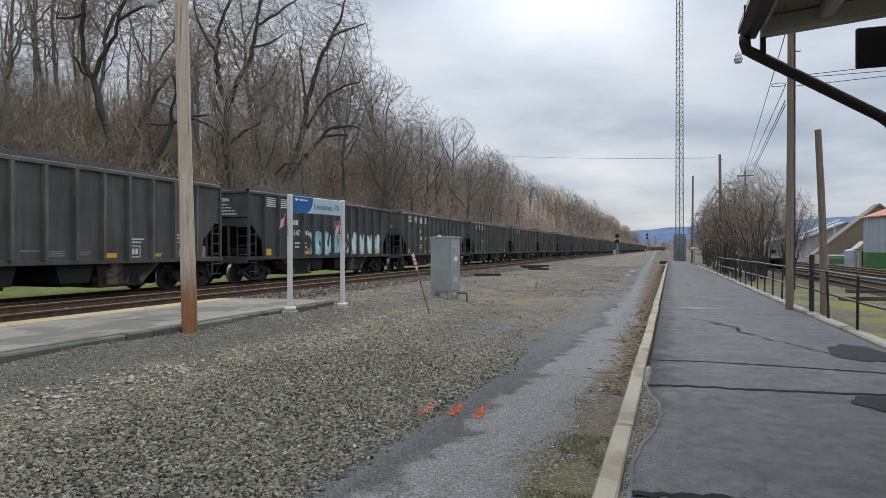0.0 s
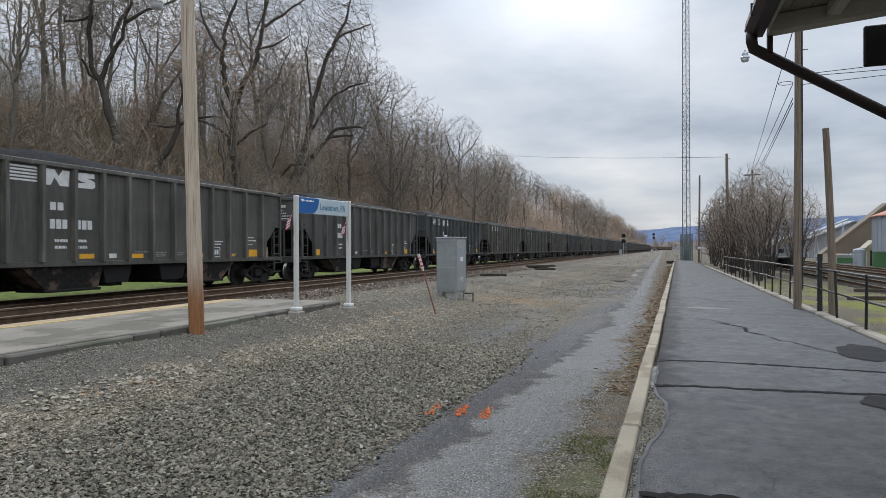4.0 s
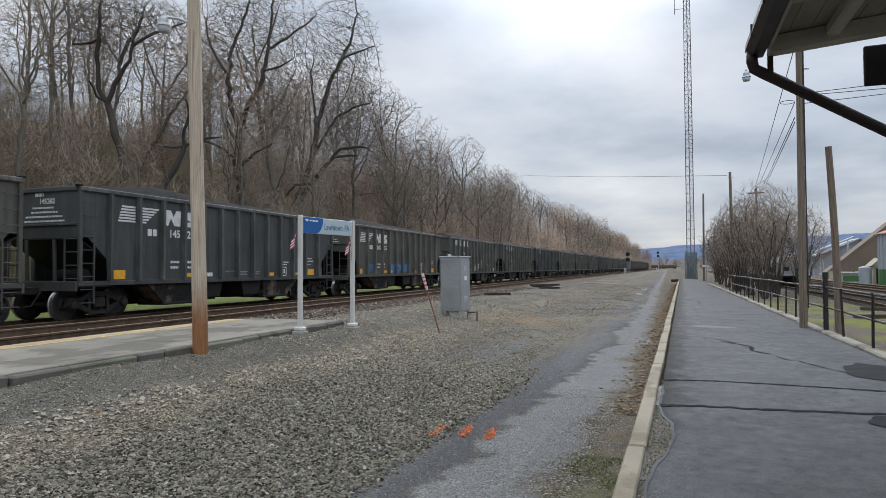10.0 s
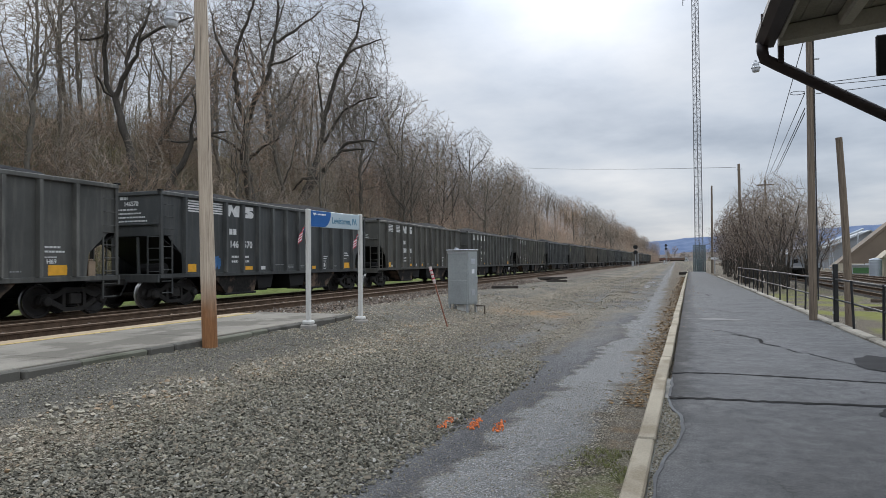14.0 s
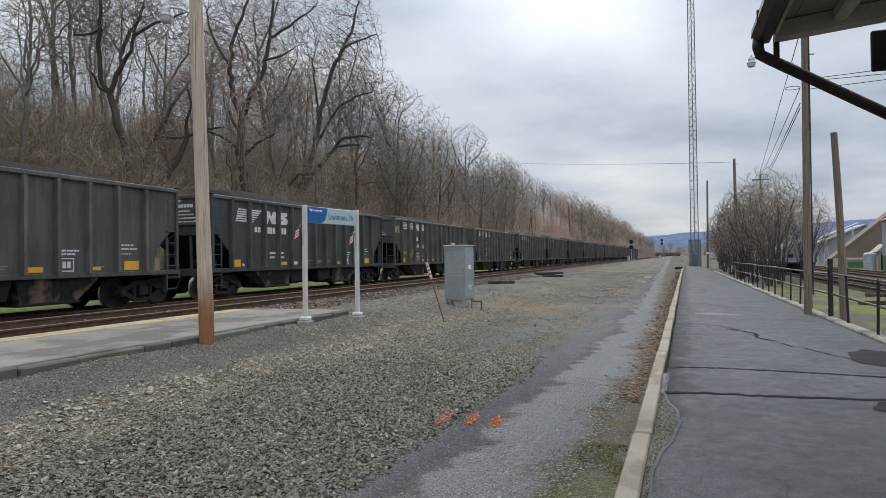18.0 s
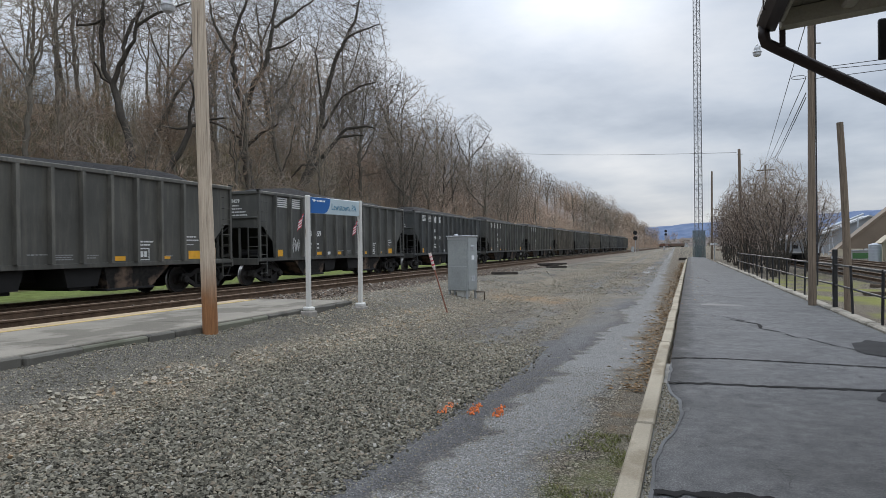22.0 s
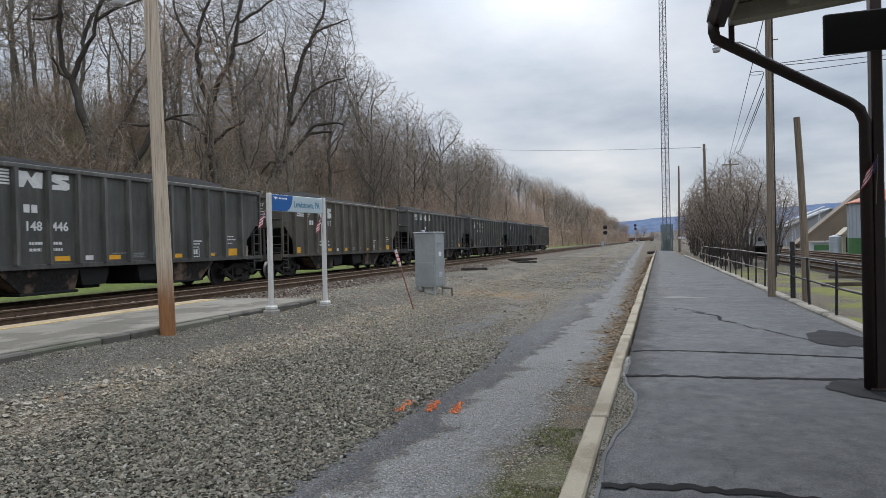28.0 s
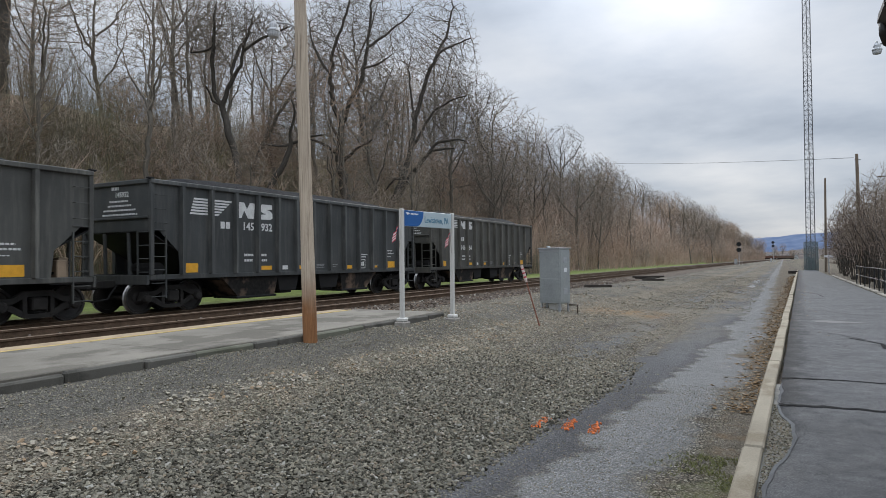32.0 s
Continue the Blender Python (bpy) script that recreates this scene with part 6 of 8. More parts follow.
scribble(cars[17], 2.4, 3.0, 1.4, 2.05, 5, 0.035, SPRAY_WHITE, 26, "white sprayed tag")
scribble(cars[19], 0.2, 0.95, 2.9, 3.5, 5, 0.06, SPRAY_YELLOW, 27, "yellow-green sprayed tag")
scribble(cars[19], 1.2, 1.9, 1.6, 1.95, 5, 0.035, SPRAY_YELLOW, 28, "yellow-green sprayed tag")
scribble(cars[19], 2.3, 3.1, 1.4, 2.1, 5, 0.04, SPRAY_YELLOW, 29, "yellow-green sprayed tag")
scribble(cars[19], 3.7, 4.1, 1.2, 1.6, 3, 0.05, SPRAY_YELLOW, 30, "yellow-green sprayed tag")
scribble(cars[22], 2.3, 3.0, 1.3, 2.0, 5, 0.035, SPRAY_WHITE, 33, "white sprayed tag")
scribble(cars[26], 1.2, 3.1, 1.2, 2.2, 7, 0.05, SPRAY_TAN, 34, "tan sprayed tag")
scribble(cars[26], 5.2, 8.6, 1.3, 2.2, 8, 0.05, SPRAY_TAN, 35, "tan sprayed lines")
scribble(cars[26], 10.9, 11.6, 1.5, 2.0, 4, 0.05, SPRAY_TAN, 36, "tan sprayed tag")
scribble(cars[23], 6.0, 6.9, 1.7, 2.1, 3, 0.05, SPRAY_WHITE, 37, "white sprayed tag")


# the small stencilled lines are too fine to pick apart
for ob in list(bpy.data.objects):
    if ob.name.split(".")[0] in ("data_stencil", "test_stencil", "end_stencil", "load_stencil", "class_stencil", "foot_stencil"):
        tagged(ob, kind="stuff")

# ---- bare winter trees and brush on the hillside ----
def bark_material(name, lo, hi):
    m = Mat(name, 0.9, 0, 0.2)
    a, b = m.noise(1.3, 4), m.noise(14, 4, 0.6, (1, 1, 0.2))
    c = m.mix(0.5, m.ramp(a, (0.3, rgb(*lo)), (0.7, rgb(*hi))), m.ramp(b, (0.3, rgb(*lo)), (0.7, rgb(*hi))))
    t = m.rand()
    c = m.mix(m.math("MULTIPLY", t, 0.45), c, rgb(lo[0] * 0.9, lo[1] * 0.85, lo[2] * 0.8))
    m.color(c)
    m.bump(b, 0.4, 0.02)
    return m.m


BARK = bark_material("dark_grey_brown_bark", (0.10, 0.088, 0.072), (0.24, 0.215, 0.18))
BARK_DARK = bark_material("blackish_wet_bark", (0.045, 0.04, 0.034), (0.125, 0.112, 0.096))
TWIG = bark_material("brown_grey_twigs", (0.18, 0.148, 0.118), (0.36, 0.305, 0.245))
TWIG_RED = bark_material("reddish_brown_twigs", (0.25, 0.18, 0.13), (0.45, 0.34, 0.25))


DARK_TWIG = bark_material("dark_grey_twigs", (0.105, 0.09, 0.076), (0.235, 0.205, 0.172))

def brush_material(name, *tones):
    """Stems whose colour drifts over the slope, with a shade of its own for each."""
    m = Mat(name, 0.9, 0, 0.15).world_co()
    k = len(tones) - 1
    c = m.ramp(m.noise(0.16, 4, 0.6), *[(0.32 + 0.36 * i / k, rgb(*t)) for i, t in enumerate(tones)])
    c = m.mix(m.ramp(m.island(), (0.0, rgb(0.55, 0.55, 0.55)), (1.0, rgb(0, 0, 0))), c, m.mix(1.0, c, rgb(0.42, 0.40, 0.38), "MULTIPLY"))
    m.color(c)
    return m.m


OLIVE = brush_material("olive_brown_brush", (0.24, 0.20, 0.10), (0.35, 0.31, 0.15), (0.28, 0.21, 0.13))
BRUSH = brush_material("warm_brown_brush", (0.25, 0.185, 0.13), (0.29, 0.24, 0.17), (0.265, 0.245, 0.185), (0.215, 0.21, 0.115))
# far stems: paler reddish brown, with the haze of distance put into the colour
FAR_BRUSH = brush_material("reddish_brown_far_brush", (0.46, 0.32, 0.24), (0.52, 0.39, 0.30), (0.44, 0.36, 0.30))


class Wood:
    """A bare tree grown towards free points of its crown, so that limbs, branches and twigs fill it evenly."""

    def __init__(self, seed):
        self.r, self.q = random.Random(seed), np.random.default_rng(seed)
        self.pos, self.up, self.least = [], [], []

    def limb(self, pts, radii, at=-1, gap=0.45):
        """A given limb as a chain of nodes; it starts from the nearest node there is."""
        pts = [Vector(p) for p in pts]
        if self.pos and at < 0:
            at = min(range(len(self.pos)), key=lambda k: (self.pos[k] - pts[0]).length)
        for i in range(len(pts) - 1):
            k = max(1, round((pts[i + 1] - pts[i]).length / gap))
            for j in range(0 if i == 0 and at < 0 else 1, k + 1):
                u = j / k
                p = pts[i].lerp(pts[i + 1], u)
                if 0 < j < k:
                    p += Vector((self.r.gauss(0, 0.05), self.r.gauss(0, 0.05), self.r.gauss(0, 0.03)))
                self.pos.append(p)
                self.up.append(at)
                self.least.append(radii[i] + (radii[i + 1] - radii[i]) * u)
                at = len(self.pos) - 1
        return at

    def fill(self, balls, count, step, kill, reach, rise=0.12, rounds=90, stray=0.20):
        """Grow into ellipsoids (centre, half axes, share) strewn with free points."""
        q, free = self.q, []
        total = sum(b[6] for b in balls)
        for cx, cy, cz, ax, ay, az, share in balls:
            n = round(count * share / total)
            d = q.normal(size=(n, 3))
            d *= (q.random(n) ** 0.38 / np.linalg.norm(d, axis=1))[:, None]
            free.append(d * np.array([ax, ay, az]) + np.array([cx, cy, cz]))
        free = np.concatenate(free)
        pos = np.array([tuple(p) for p in self.pos])
        d2 = ((free[:, None] - pos[None]) ** 2).sum(-1)
        near, dist = d2.argmin(1), np.sqrt(d2.min(1))
        kids = np.zeros(len(pos), int)
        for _ in range(rounds):
            live = dist > kill
            free, near, dist = free[live], near[live], dist[live]
            act = dist < reach
            if not act.any():
                break
            pull = np.zeros_like(pos)
            np.add.at(pull, near[act], (free[act] - pos[near[act]]) / dist[act][:, None])
            busy = np.unique(near[act])
            busy = busy[kids[busy] < 3]
            if not len(busy):
                break
            d = pull[busy]
            d = d / (np.linalg.norm(d, axis=1) + 1e-6)[:, None] + q.normal(0, stray, (len(busy), 3)) + np.array([0, 0, rise])
            d /= np.linalg.norm(d, axis=1)[:, None]
            kids[busy] += 1
            fresh = pos[busy] + d * step * q.uniform(0.7, 1.2, (len(busy), 1))
            base = len(pos)
            pos = np.concatenate([pos, fresh])
            kids = np.concatenate([kids, np.zeros(len(fresh), int)])
            self.up += [int(b) for b in busy]
            self.least += [0.0] * len(fresh)
            e2 = (free ** 2).sum(1)[:, None] + (fresh ** 2).sum(1)[None] - 2 * free @ fresh.T
            k, e = e2.argmin(1), np.sqrt(np.maximum(e2.min(1), 1e-8))
            closer = e < dist
            near, dist = np.where(closer, base + k, near), np.minimum(e, dist)
        self.pos = [Vector(p) for p in pos]

    def meshes(self, bark, twig, tip=0.010, whisks=2, length=0.45, power=2.35, thick=0.045, fan=0.5):
        pos, up, r = self.pos, self.up, self.r
        n = len(pos)
        kids = [[] for _ in range(n)]
        for k in range(n):
            if up[k] >= 0:
                kids[up[k]].append(k)
        area = [0.0] * n
        rad = [tip] * n
        for k in range(n - 1, -1, -1):
            rad[k] = max(tip, area[k] ** (1 / power))
            if up[k] >= 0:
                area[up[k]] += rad[k] ** power
        rad = [max(a, b) for a, b in zip(rad, self.least)]
        for k in range(n):
            kids[k].sort(key=lambda c: -rad[c])
        # ease the kinks
        for _ in range(2):
            pos = [p if self.least[k] > 0 or up[k] < 0 or not kids[k] else p * 0.5 + (pos[up[k]] + pos[kids[k][0]]) * 0.25 for k, p in enumerate(pos)]
        trunk, crown = Geo(), Geo()
        heads = [k for k in range(n) if up[k] < 0] + [c for k in range(n) for c in kids[k][1:]]
        for h in heads:
            chain = [h] if up[h] < 0 else [up[h], h]
            while kids[chain[-1]]:
                chain.append(kids[chain[-1]][0])
            rs = [rad[c] for c in chain]
            if up[h] >= 0:
                rs[0] = min(rs[0], rs[1] * 1.15)
            m = sum(1 for v in rs if v > thick)
            if m > 1:
                trunk.tube([pos[c] for c in chain[:m]], rs[:m], 9 if rs[0] > 0.14 else 6, False)
            if len(chain) - max(m - 1, 0) > 1:
                m = max(m - 1, 0)
                crown.tube([pos[c] for c in chain[m:]], rs[m:], 3, False)
        # the last twigs
        for k in range(n):
            if rad[k] > tip * 2.2 or self.least[k] > 0 or up[k] < 0:
                continue
            d0 = (pos[k] - pos[up[k]]).normalized()
            for _ in range(whisks if not kids[k] else whisks // 2):
                d = (d0 + Vector((r.gauss(0, fan), r.gauss(0, fan), r.gauss(0.15, fan * 0.8)))).normalized()
                s = d.orthogonal().normalized() * tip * 0.8
                t = d.cross(s)
                p, e = pos[k], pos[k] + d * length * r.uniform(0.5, 1.3)
                crown.add([p + s, p - s * 0.5 + t * 0.87, p - s * 0.5 - t * 0.87, e], [(0, 1, 3), (1, 2, 3), (2, 0, 3)])
        me = []
        for name, g, mat in (("trunk", trunk, bark), ("crown", crown, twig)):
            x = bpy.data.meshes.new(name)
            x.from_pydata(g.v, [], g.f)
            x.materials.append(mat)
            x.shade_smooth()
            me.append(x)
        return me


def tree_proto(seed, h, r, count, spread=0.26, low=0.35, tip=0.014, bark=None, twig=None, step=0.5, lean=0.06, limbs=4, whisks=2):
    """A tall forest tree: one stem that parts high up, with an upright crown."""
    w = Wood(seed)
    a = w.r.uniform(0, 6.28)
    top = Vector((math.cos(a) * lean * h, math.sin(a) * lean * h, h * 0.80))
    mid = top * 0.5 + Vector((w.r.gauss(0, 0.25), w.r.gauss(0, 0.25), 0))
    w.limb([(0, 0, -0.8), mid * 0.5, mid, top], [r, r * 0.85, r * 0.62, r * 0.2])
    for k in range(limbs):
        u = w.r.uniform(low, 0.75)
        b = a + k * 2.4 + w.r.uniform(-0.5, 0.5)
        p = Vector((0, 0, -0.8)).lerp(mid, u * 2) if u < 0.5 else mid.lerp(top, u * 2 - 1)
        out = h * spread * w.r.uniform(0.55, 0.9)
        q = p + Vector((math.cos(b) * out * 0.6, math.sin(b) * out * 0.6, h * 0.13))
        w.limb([p, q, q + Vector((math.cos(b) * out * 0.4, math.sin(b) * out * 0.4, h * 0.16))], [r * 0.42, r * 0.28, r * 0.12])
    w.fill([(top.x * 0.8, top.y * 0.8, h * 0.70, h * spread, h * spread, h * 0.30, 4), (top.x * 0.5, top.y * 0.5, h * 0.42, h * spread * 0.8, h * spread * 0.8, h * 0.20, 1.3)],
           count, step, step * 0.95, h * 0.22, 0.28)
    return w.meshes(bark or BARK, twig or TWIG, tip, whisks, step * 1.7, fan=0.4)


def clump_proto(seed, h, stems, count, wide, tip, bark, twig, step=0.35):
    """A shrub of many stems from one foot."""
    w = Wood(seed)
    for k in range(stems):
        a, out = 6.283 * k / stems + w.r.uniform(-0.3, 0.3), wide * w.r.uniform(0.35, 0.9)
        foot = Vector((math.cos(a) * 0.15, math.sin(a) * 0.15, -0.3))
        tip_at = Vector((math.cos(a) * out, math.sin(a) * out, h * w.r.uniform(0.55, 0.85)))
        mid = foot.lerp(tip_at, 0.5) + Vector((-math.cos(a) * out * 0.12, -math.sin(a) * out * 0.12, h * 0.05))
        at = len(w.pos)
        w.pos.append(foot)
        w.up.append(-1)
        w.least.append(0.03)
        w.limb([foot, mid, tip_at], [0.03, 0.022, 0.012], at)
    w.fill([(0, 0, h * 0.62, wide, wide, h * 0.40, 1)], count, step, step * 0.9, 1.8, 0.5, 90, 0.10)
    return w.meshes(bark, twig, tip, 3, 0.85, 2.7, 0.03, 0.3)


def hero_proto(seed, limbs, balls, count, tip=0.009, bark=None, twig=None, step=0.33):
    """A large old tree: main limbs along given lines (sideways, height, radius), each bowing a little in depth."""
    w = Wood(seed)
    for j, ln in enumerate(limbs):
        depth = 0.0 if j == 0 else w.r.choice((-1, 1)) * w.r.uniform(0.6, 1.8)
        k = len(ln) - 1
        y0 = 0.0
        if w.pos:
            s = min(w.pos, key=lambda p: (p.x - ln[0][0]) ** 2 + (p.z - ln[0][1]) ** 2)
            y0 = s.y
        w.limb([(p[0], y0 + depth * (i / k) ** 1.3, p[1]) for i, p in enumerate(ln)], [p[2] for p in ln])
    w.fill(balls, count, step, step * 0.8, 3.0, 0.05)
    return w.meshes(bark or BARK_DARK, twig or DARK_TWIG, tip, 3, 0.5)


def plant(name, label, category, meshes, m, group):
    t = thing(name, label, category, m, group)
    part("trunk", meshes[0], BARK, t)
    part("crown", meshes[1], TWIG, t)
    return t


# four old trees that stand out at the foot of the wood
hero_a = hero_proto(11, [
    [(0.4, -0.8, 0.42), (0.3, 3.8, 0.36), (-0.3, 7.1, 0.32), (-0.1, 9.9, 0.27)],
    [(-0.1, 9.9, 0.23), (0.9, 12.1, 0.2), (1.7, 13.4, 0.18), (2.2, 15.6, 0.14), (2.6, 18.3, 0.10), (2.8, 20.9, 0.07), (3.2, 23.0, 0.04)],
    [(-0.0, 9.7, 0.22), (-0.8, 11.7, 0.2), (-0.9, 13.9, 0.17), (-0.7, 15.6, 0.14), (0.1, 17.4, 0.11), (0.9, 19.6, 0.08), (1.1, 21.8, 0.04)],
    [(2.2, 15.9, 0.12), (3.7, 16.9, 0.10), (5.0, 18.0, 0.07), (5.9, 19.1, 0.04)],
    [(-0.9, 13.9, 0.13), (-2.0, 15.6, 0.11), (-2.9, 17.4, 0.08), (-3.3, 19.1, 0.04)],
    [(-0.3, 8.8, 0.16), (-1.1, 10.1, 0.13), (-1.4, 10.7, 0.10)],
    [(-0.1, 6.8, 0.15), (1.1, 7.7, 0.12), (2.8, 8.4, 0.06)],
    [(-0.3, 7.5, 0.13), (-1.6, 8.4, 0.11), (-2.6, 8.8, 0.08), (-3.5, 8.8, 0.04)],
    [(1.9, 14.3, 0.10), (3.3, 14.5, 0.08), (4.6, 15.0, 0.04)]],
    [(1.1, 0, 17.2, 5.4, 4.2, 6.4, 6), (0.2, 0, 10.6, 4.6, 3.0, 2.8, 1)], 5200)
hero_b = hero_proto(12, [
    [(-3.9, -0.8, 0.36), (-3.4, 5.0, 0.34), (-2.3, 7.6, 0.30), (-1.5, 10.4, 0.27), (-1.0, 13.6, 0.23), (0.3, 17.6, 0.17), (1.4, 19.8, 0.14), (2.2, 21.4, 0.11), (2.8, 23.8, 0.07), (2.5, 25.7, 0.04)],
    [(-3.4, 4.8, 0.28), (-1.3, 7.9, 0.24), (0.1, 9.3, 0.18), (0.9, 9.8, 0.15), (3.0, 9.8, 0.08)],
    [(0.1, 9.5, 0.16), (1.4, 10.6, 0.15), (3.3, 10.7, 0.11), (4.1, 10.4, 0.05)],
    [(-1.5, 10.4, 0.16), (-0.2, 12.2, 0.14), (0.9, 13.8, 0.11), (2.5, 14.6, 0.08), (4.1, 14.9, 0.04)],
    [(-1.3, 12.2, 0.14), (-1.4, 14.4, 0.11), (-1.7, 16.5, 0.08), (-1.8, 18.7, 0.04)],
    [(1.4, 19.5, 0.10), (3.0, 20.0, 0.07), (4.6, 20.3, 0.04)],
    [(-2.5, 7.4, 0.16), (-3.3, 7.4, 0.12), (-4.5, 6.3, 0.06)]],
    [(1.2, 0, 19.0, 4.3, 3.8, 6.6, 5), (1.4, 0, 12.0, 4.2, 3.0, 3.0, 1)], 4700, 0.0105)
hero_c = hero_proto(13, [
    [(1.4, -1.0, 0.26), (0.9, 4.2, 0.24), (0.3, 6.1, 0.24), (-0.1, 7.7, 0.2)],
    [(-0.1, 7.7, 0.16), (-0.6, 8.6, 0.15), (-0.6, 10.4, 0.12), (-0.3, 11.6, 0.10), (-0.1, 12.8, 0.07), (0.2, 14.6, 0.03)],
    [(0.0, 7.7, 0.17), (0.4, 8.8, 0.15), (1.0, 9.5, 0.13), (1.7, 10.2, 0.10), (2.0, 11.4, 0.07)],
    [(0.8, 9.4, 0.09), (0.9, 10.7, 0.08), (1.1, 11.8, 0.06), (1.5, 12.8, 0.05), (1.6, 14.3, 0.03)],
    [(2.0, 11.1, 0.07), (2.9, 11.8, 0.06), (4.3, 12.5, 0.04), (5.1, 13.0, 0.025)],
    [(-0.2, 7.9, 0.08), (-0.6, 8.0, 0.07), (-0.7, 8.8, 0.06)],
    [(-0.3, 11.4, 0.05), (-1.3, 11.4, 0.04), (-2.4, 11.5, 0.02)]],
    [(0.3, 0, 12.9, 3.5, 2.6, 2.5, 3), (3.2, 0, 12.6, 2.2, 1.8, 1.6, 1)], 4200, 0.0095, step=0.26)
hero_d = hero_proto(14, [
    [(-2.4, -1.0, 0.26), (-0.6, 4.3, 0.22), (0.2, 5.5, 0.2), (0.9, 7.2, 0.16)],
    [(0.9, 7.2, 0.09), (0.2, 7.0, 0.07), (-0.6, 7.1, 0.04)],
    [(0.9, 7.2, 0.12), (1.0, 8.1, 0.10), (1.5, 9.2, 0.07), (1.4, 10.3, 0.04)],
    [(1.0, 7.2, 0.10), (2.2, 7.7, 0.08), (3.3, 7.9, 0.04)]],
    [(1.3, 0, 9.4, 2.4, 2.0, 2.2, 1)], 1400, 0.0095)
hero_e = hero_proto(15, [
    [(-3.2, -1.0, 0.2), (-2.4, 5.5, 0.17), (-1.4, 7.7, 0.14), (-0.5, 9.4, 0.10), (0.7, 11.0, 0.07), (2.4, 11.7, 0.03)]],
    [(-1.6, 0, 7.4, 1.5, 1.4, 2.4, 3), (0.2, 0, 10.2, 1.8, 1.4, 1.5, 1)], 3500, 0.0095, BARK, TWIG_RED, 0.2)
YAW0 = 18.6
OLD = "large old bare tree with dark twisting limbs on the hillside"


def hero_at(meshes, x, y, label=OLD, turn=0.0):
    return plant("bare_tree", label, "tree", meshes, pose(x, y, ground_z(x, y), 0, 0, YAW0 + turn), "hillside trees")


hero_at(hero_a, -31.5, 41.5)
hero_at(hero_b, -30.5, 53.5)
hero_at(hero_c, -33.5, 30.9)
hero_at(hero_d, -30.5, 33.0, "leaning bare tree with crooked limbs on the hillside")
hero_at(hero_e, -30.5, 33.6, "leaning stem wrapped in reddish vines on the hillside")
hero_at(hero_a, -47.0, 24.0, turn=150.0)

big = [tree_proto(s, h, r, c, sp, 0.25, 0.0115, b, t, 0.40, 0.05, l, 3) for s, h, r, c, sp, b, t, l in (
    (21, 17, 0.17, 2600, 0.23, BARK, DARK_TWIG, 6), (22, 18, 0.16, 2400, 0.20, BARK, TWIG, 5), (23, 15, 0.15, 2200, 0.25, BARK, TWIG, 6),
    (24, 19, 0.19, 2800, 0.23, BARK_DARK, DARK_TWIG, 6), (25, 16, 0.15, 2200, 0.23, BARK, TWIG, 5))]
slim = [tree_proto(s, h, r, 900, 0.15, 0.25, 0.0135, BARK, t, 0.42, 0.05, 4, 3) for s, h, r, t in ((31, 13, 0.10, TWIG), (32, 14, 0.11, TWIG_RED), (33, 11, 0.085, TWIG), (34, 15, 0.12, TWIG))]
clump = [clump_proto(s, h, 8, 420, w, 0.012, TWIG_RED, t, 0.30) for s, h, w, t in ((41, 4.6, 1.7, TWIG_RED), (42, 5.4, 1.9, TWIG), (43, 4.0, 1.7, TWIG_RED))]
far_tree = [tree_proto(s, h, r, c, 0.25, 0.15, 0.026, BARK, t, 0.7, 0.05, 6, 3) for s, h, r, c, t in ((51, 17, 0.2, 900, TWIG), (52, 13, 0.17, 700, TWIG_RED), (53, 18, 0.2, 900, TWIG_RED))]

rt = random.Random(77)


def wood_edge(y):
    """Foot of the wood: it keeps its distance from the bending track."""
    return track_x(max(-40.0, min(y, 600.0))) + 17.25


taken = [(-31.5, 41.5), (-30.5, 53.5), (-33.5, 30.9), (-30.5, 33.0), (-47.0, 24.0)]


def scatter(protos, count, y0, y1, d0, d1, gap, name, label, cat, group, smin, smax):
    made, tries = 0, 0
    while made < count and tries < count * 40:
        tries += 1
        y = rt.uniform(y0, y1)
        x = wood_edge(y) - rt.uniform(d0, d1)
        if any((x - a) ** 2 + (y - b) ** 2 < gap * gap for a, b in taken):
            continue
        s = rt.uniform(smin, smax)
        if 56 < y < 150:
            # the wood thins out along the bend, with only some tall trees
            if rt.random() < 0.15:
                continue
            s *= (1.25 if rt.random() < 0.3 else 0.92) * (1.0 if y < 95 else 0.85)
        taken.append((x, y))
        k = rt.randrange(len(protos))
        t = plant(name, label, cat, protos[k], pose(x, y, ground_z(x, y) - 0.1, rt.uniform(-4, 4), rt.uniform(-4, 4), rt.uniform(0, 360)), group)
        t.scale = (s, s, s * rt.uniform(0.92, 1.1))
        made += 1


scatter(big, 13, 60, 112, 25, 36, 3.2, "bare_tree", "tall bare deciduous tree at the foot of the hillside", "tree", "hillside trees", 0.78, 1.0)
scatter(big, 26, -8, 150, 30, 62, 3.8, "bare_tree", "tall bare deciduous tree on the wooded hillside", "tree", "hillside trees", 0.8, 1.15)
scatter(slim, 125, -8, 160, 26, 62, 1.4, "bare_tree", "slim bare young tree among brush on the hillside", "tree", "hillside trees", 0.75, 1.2)
scatter(clump, 170, -5, 170, 23.5, 42, 1.2, "bare_shrub", "many-stemmed reddish-brown bare shrub on the slope", "shrub", "hillside shrubs", 0.7, 1.25)
scatter(far_tree, 150, 140, 620, 23, 56, 2.8, "bare_tree", "distant bare tree in the trackside wood", "tree", "hillside trees", 0.6, 1.12)
scatter(clump, 60, 170, 560, 22, 34, 2.0, "bare_shrub", "distant reddish-brown bare shrub by the track", "shrub", "hillside shrubs", 0.9, 1.6)


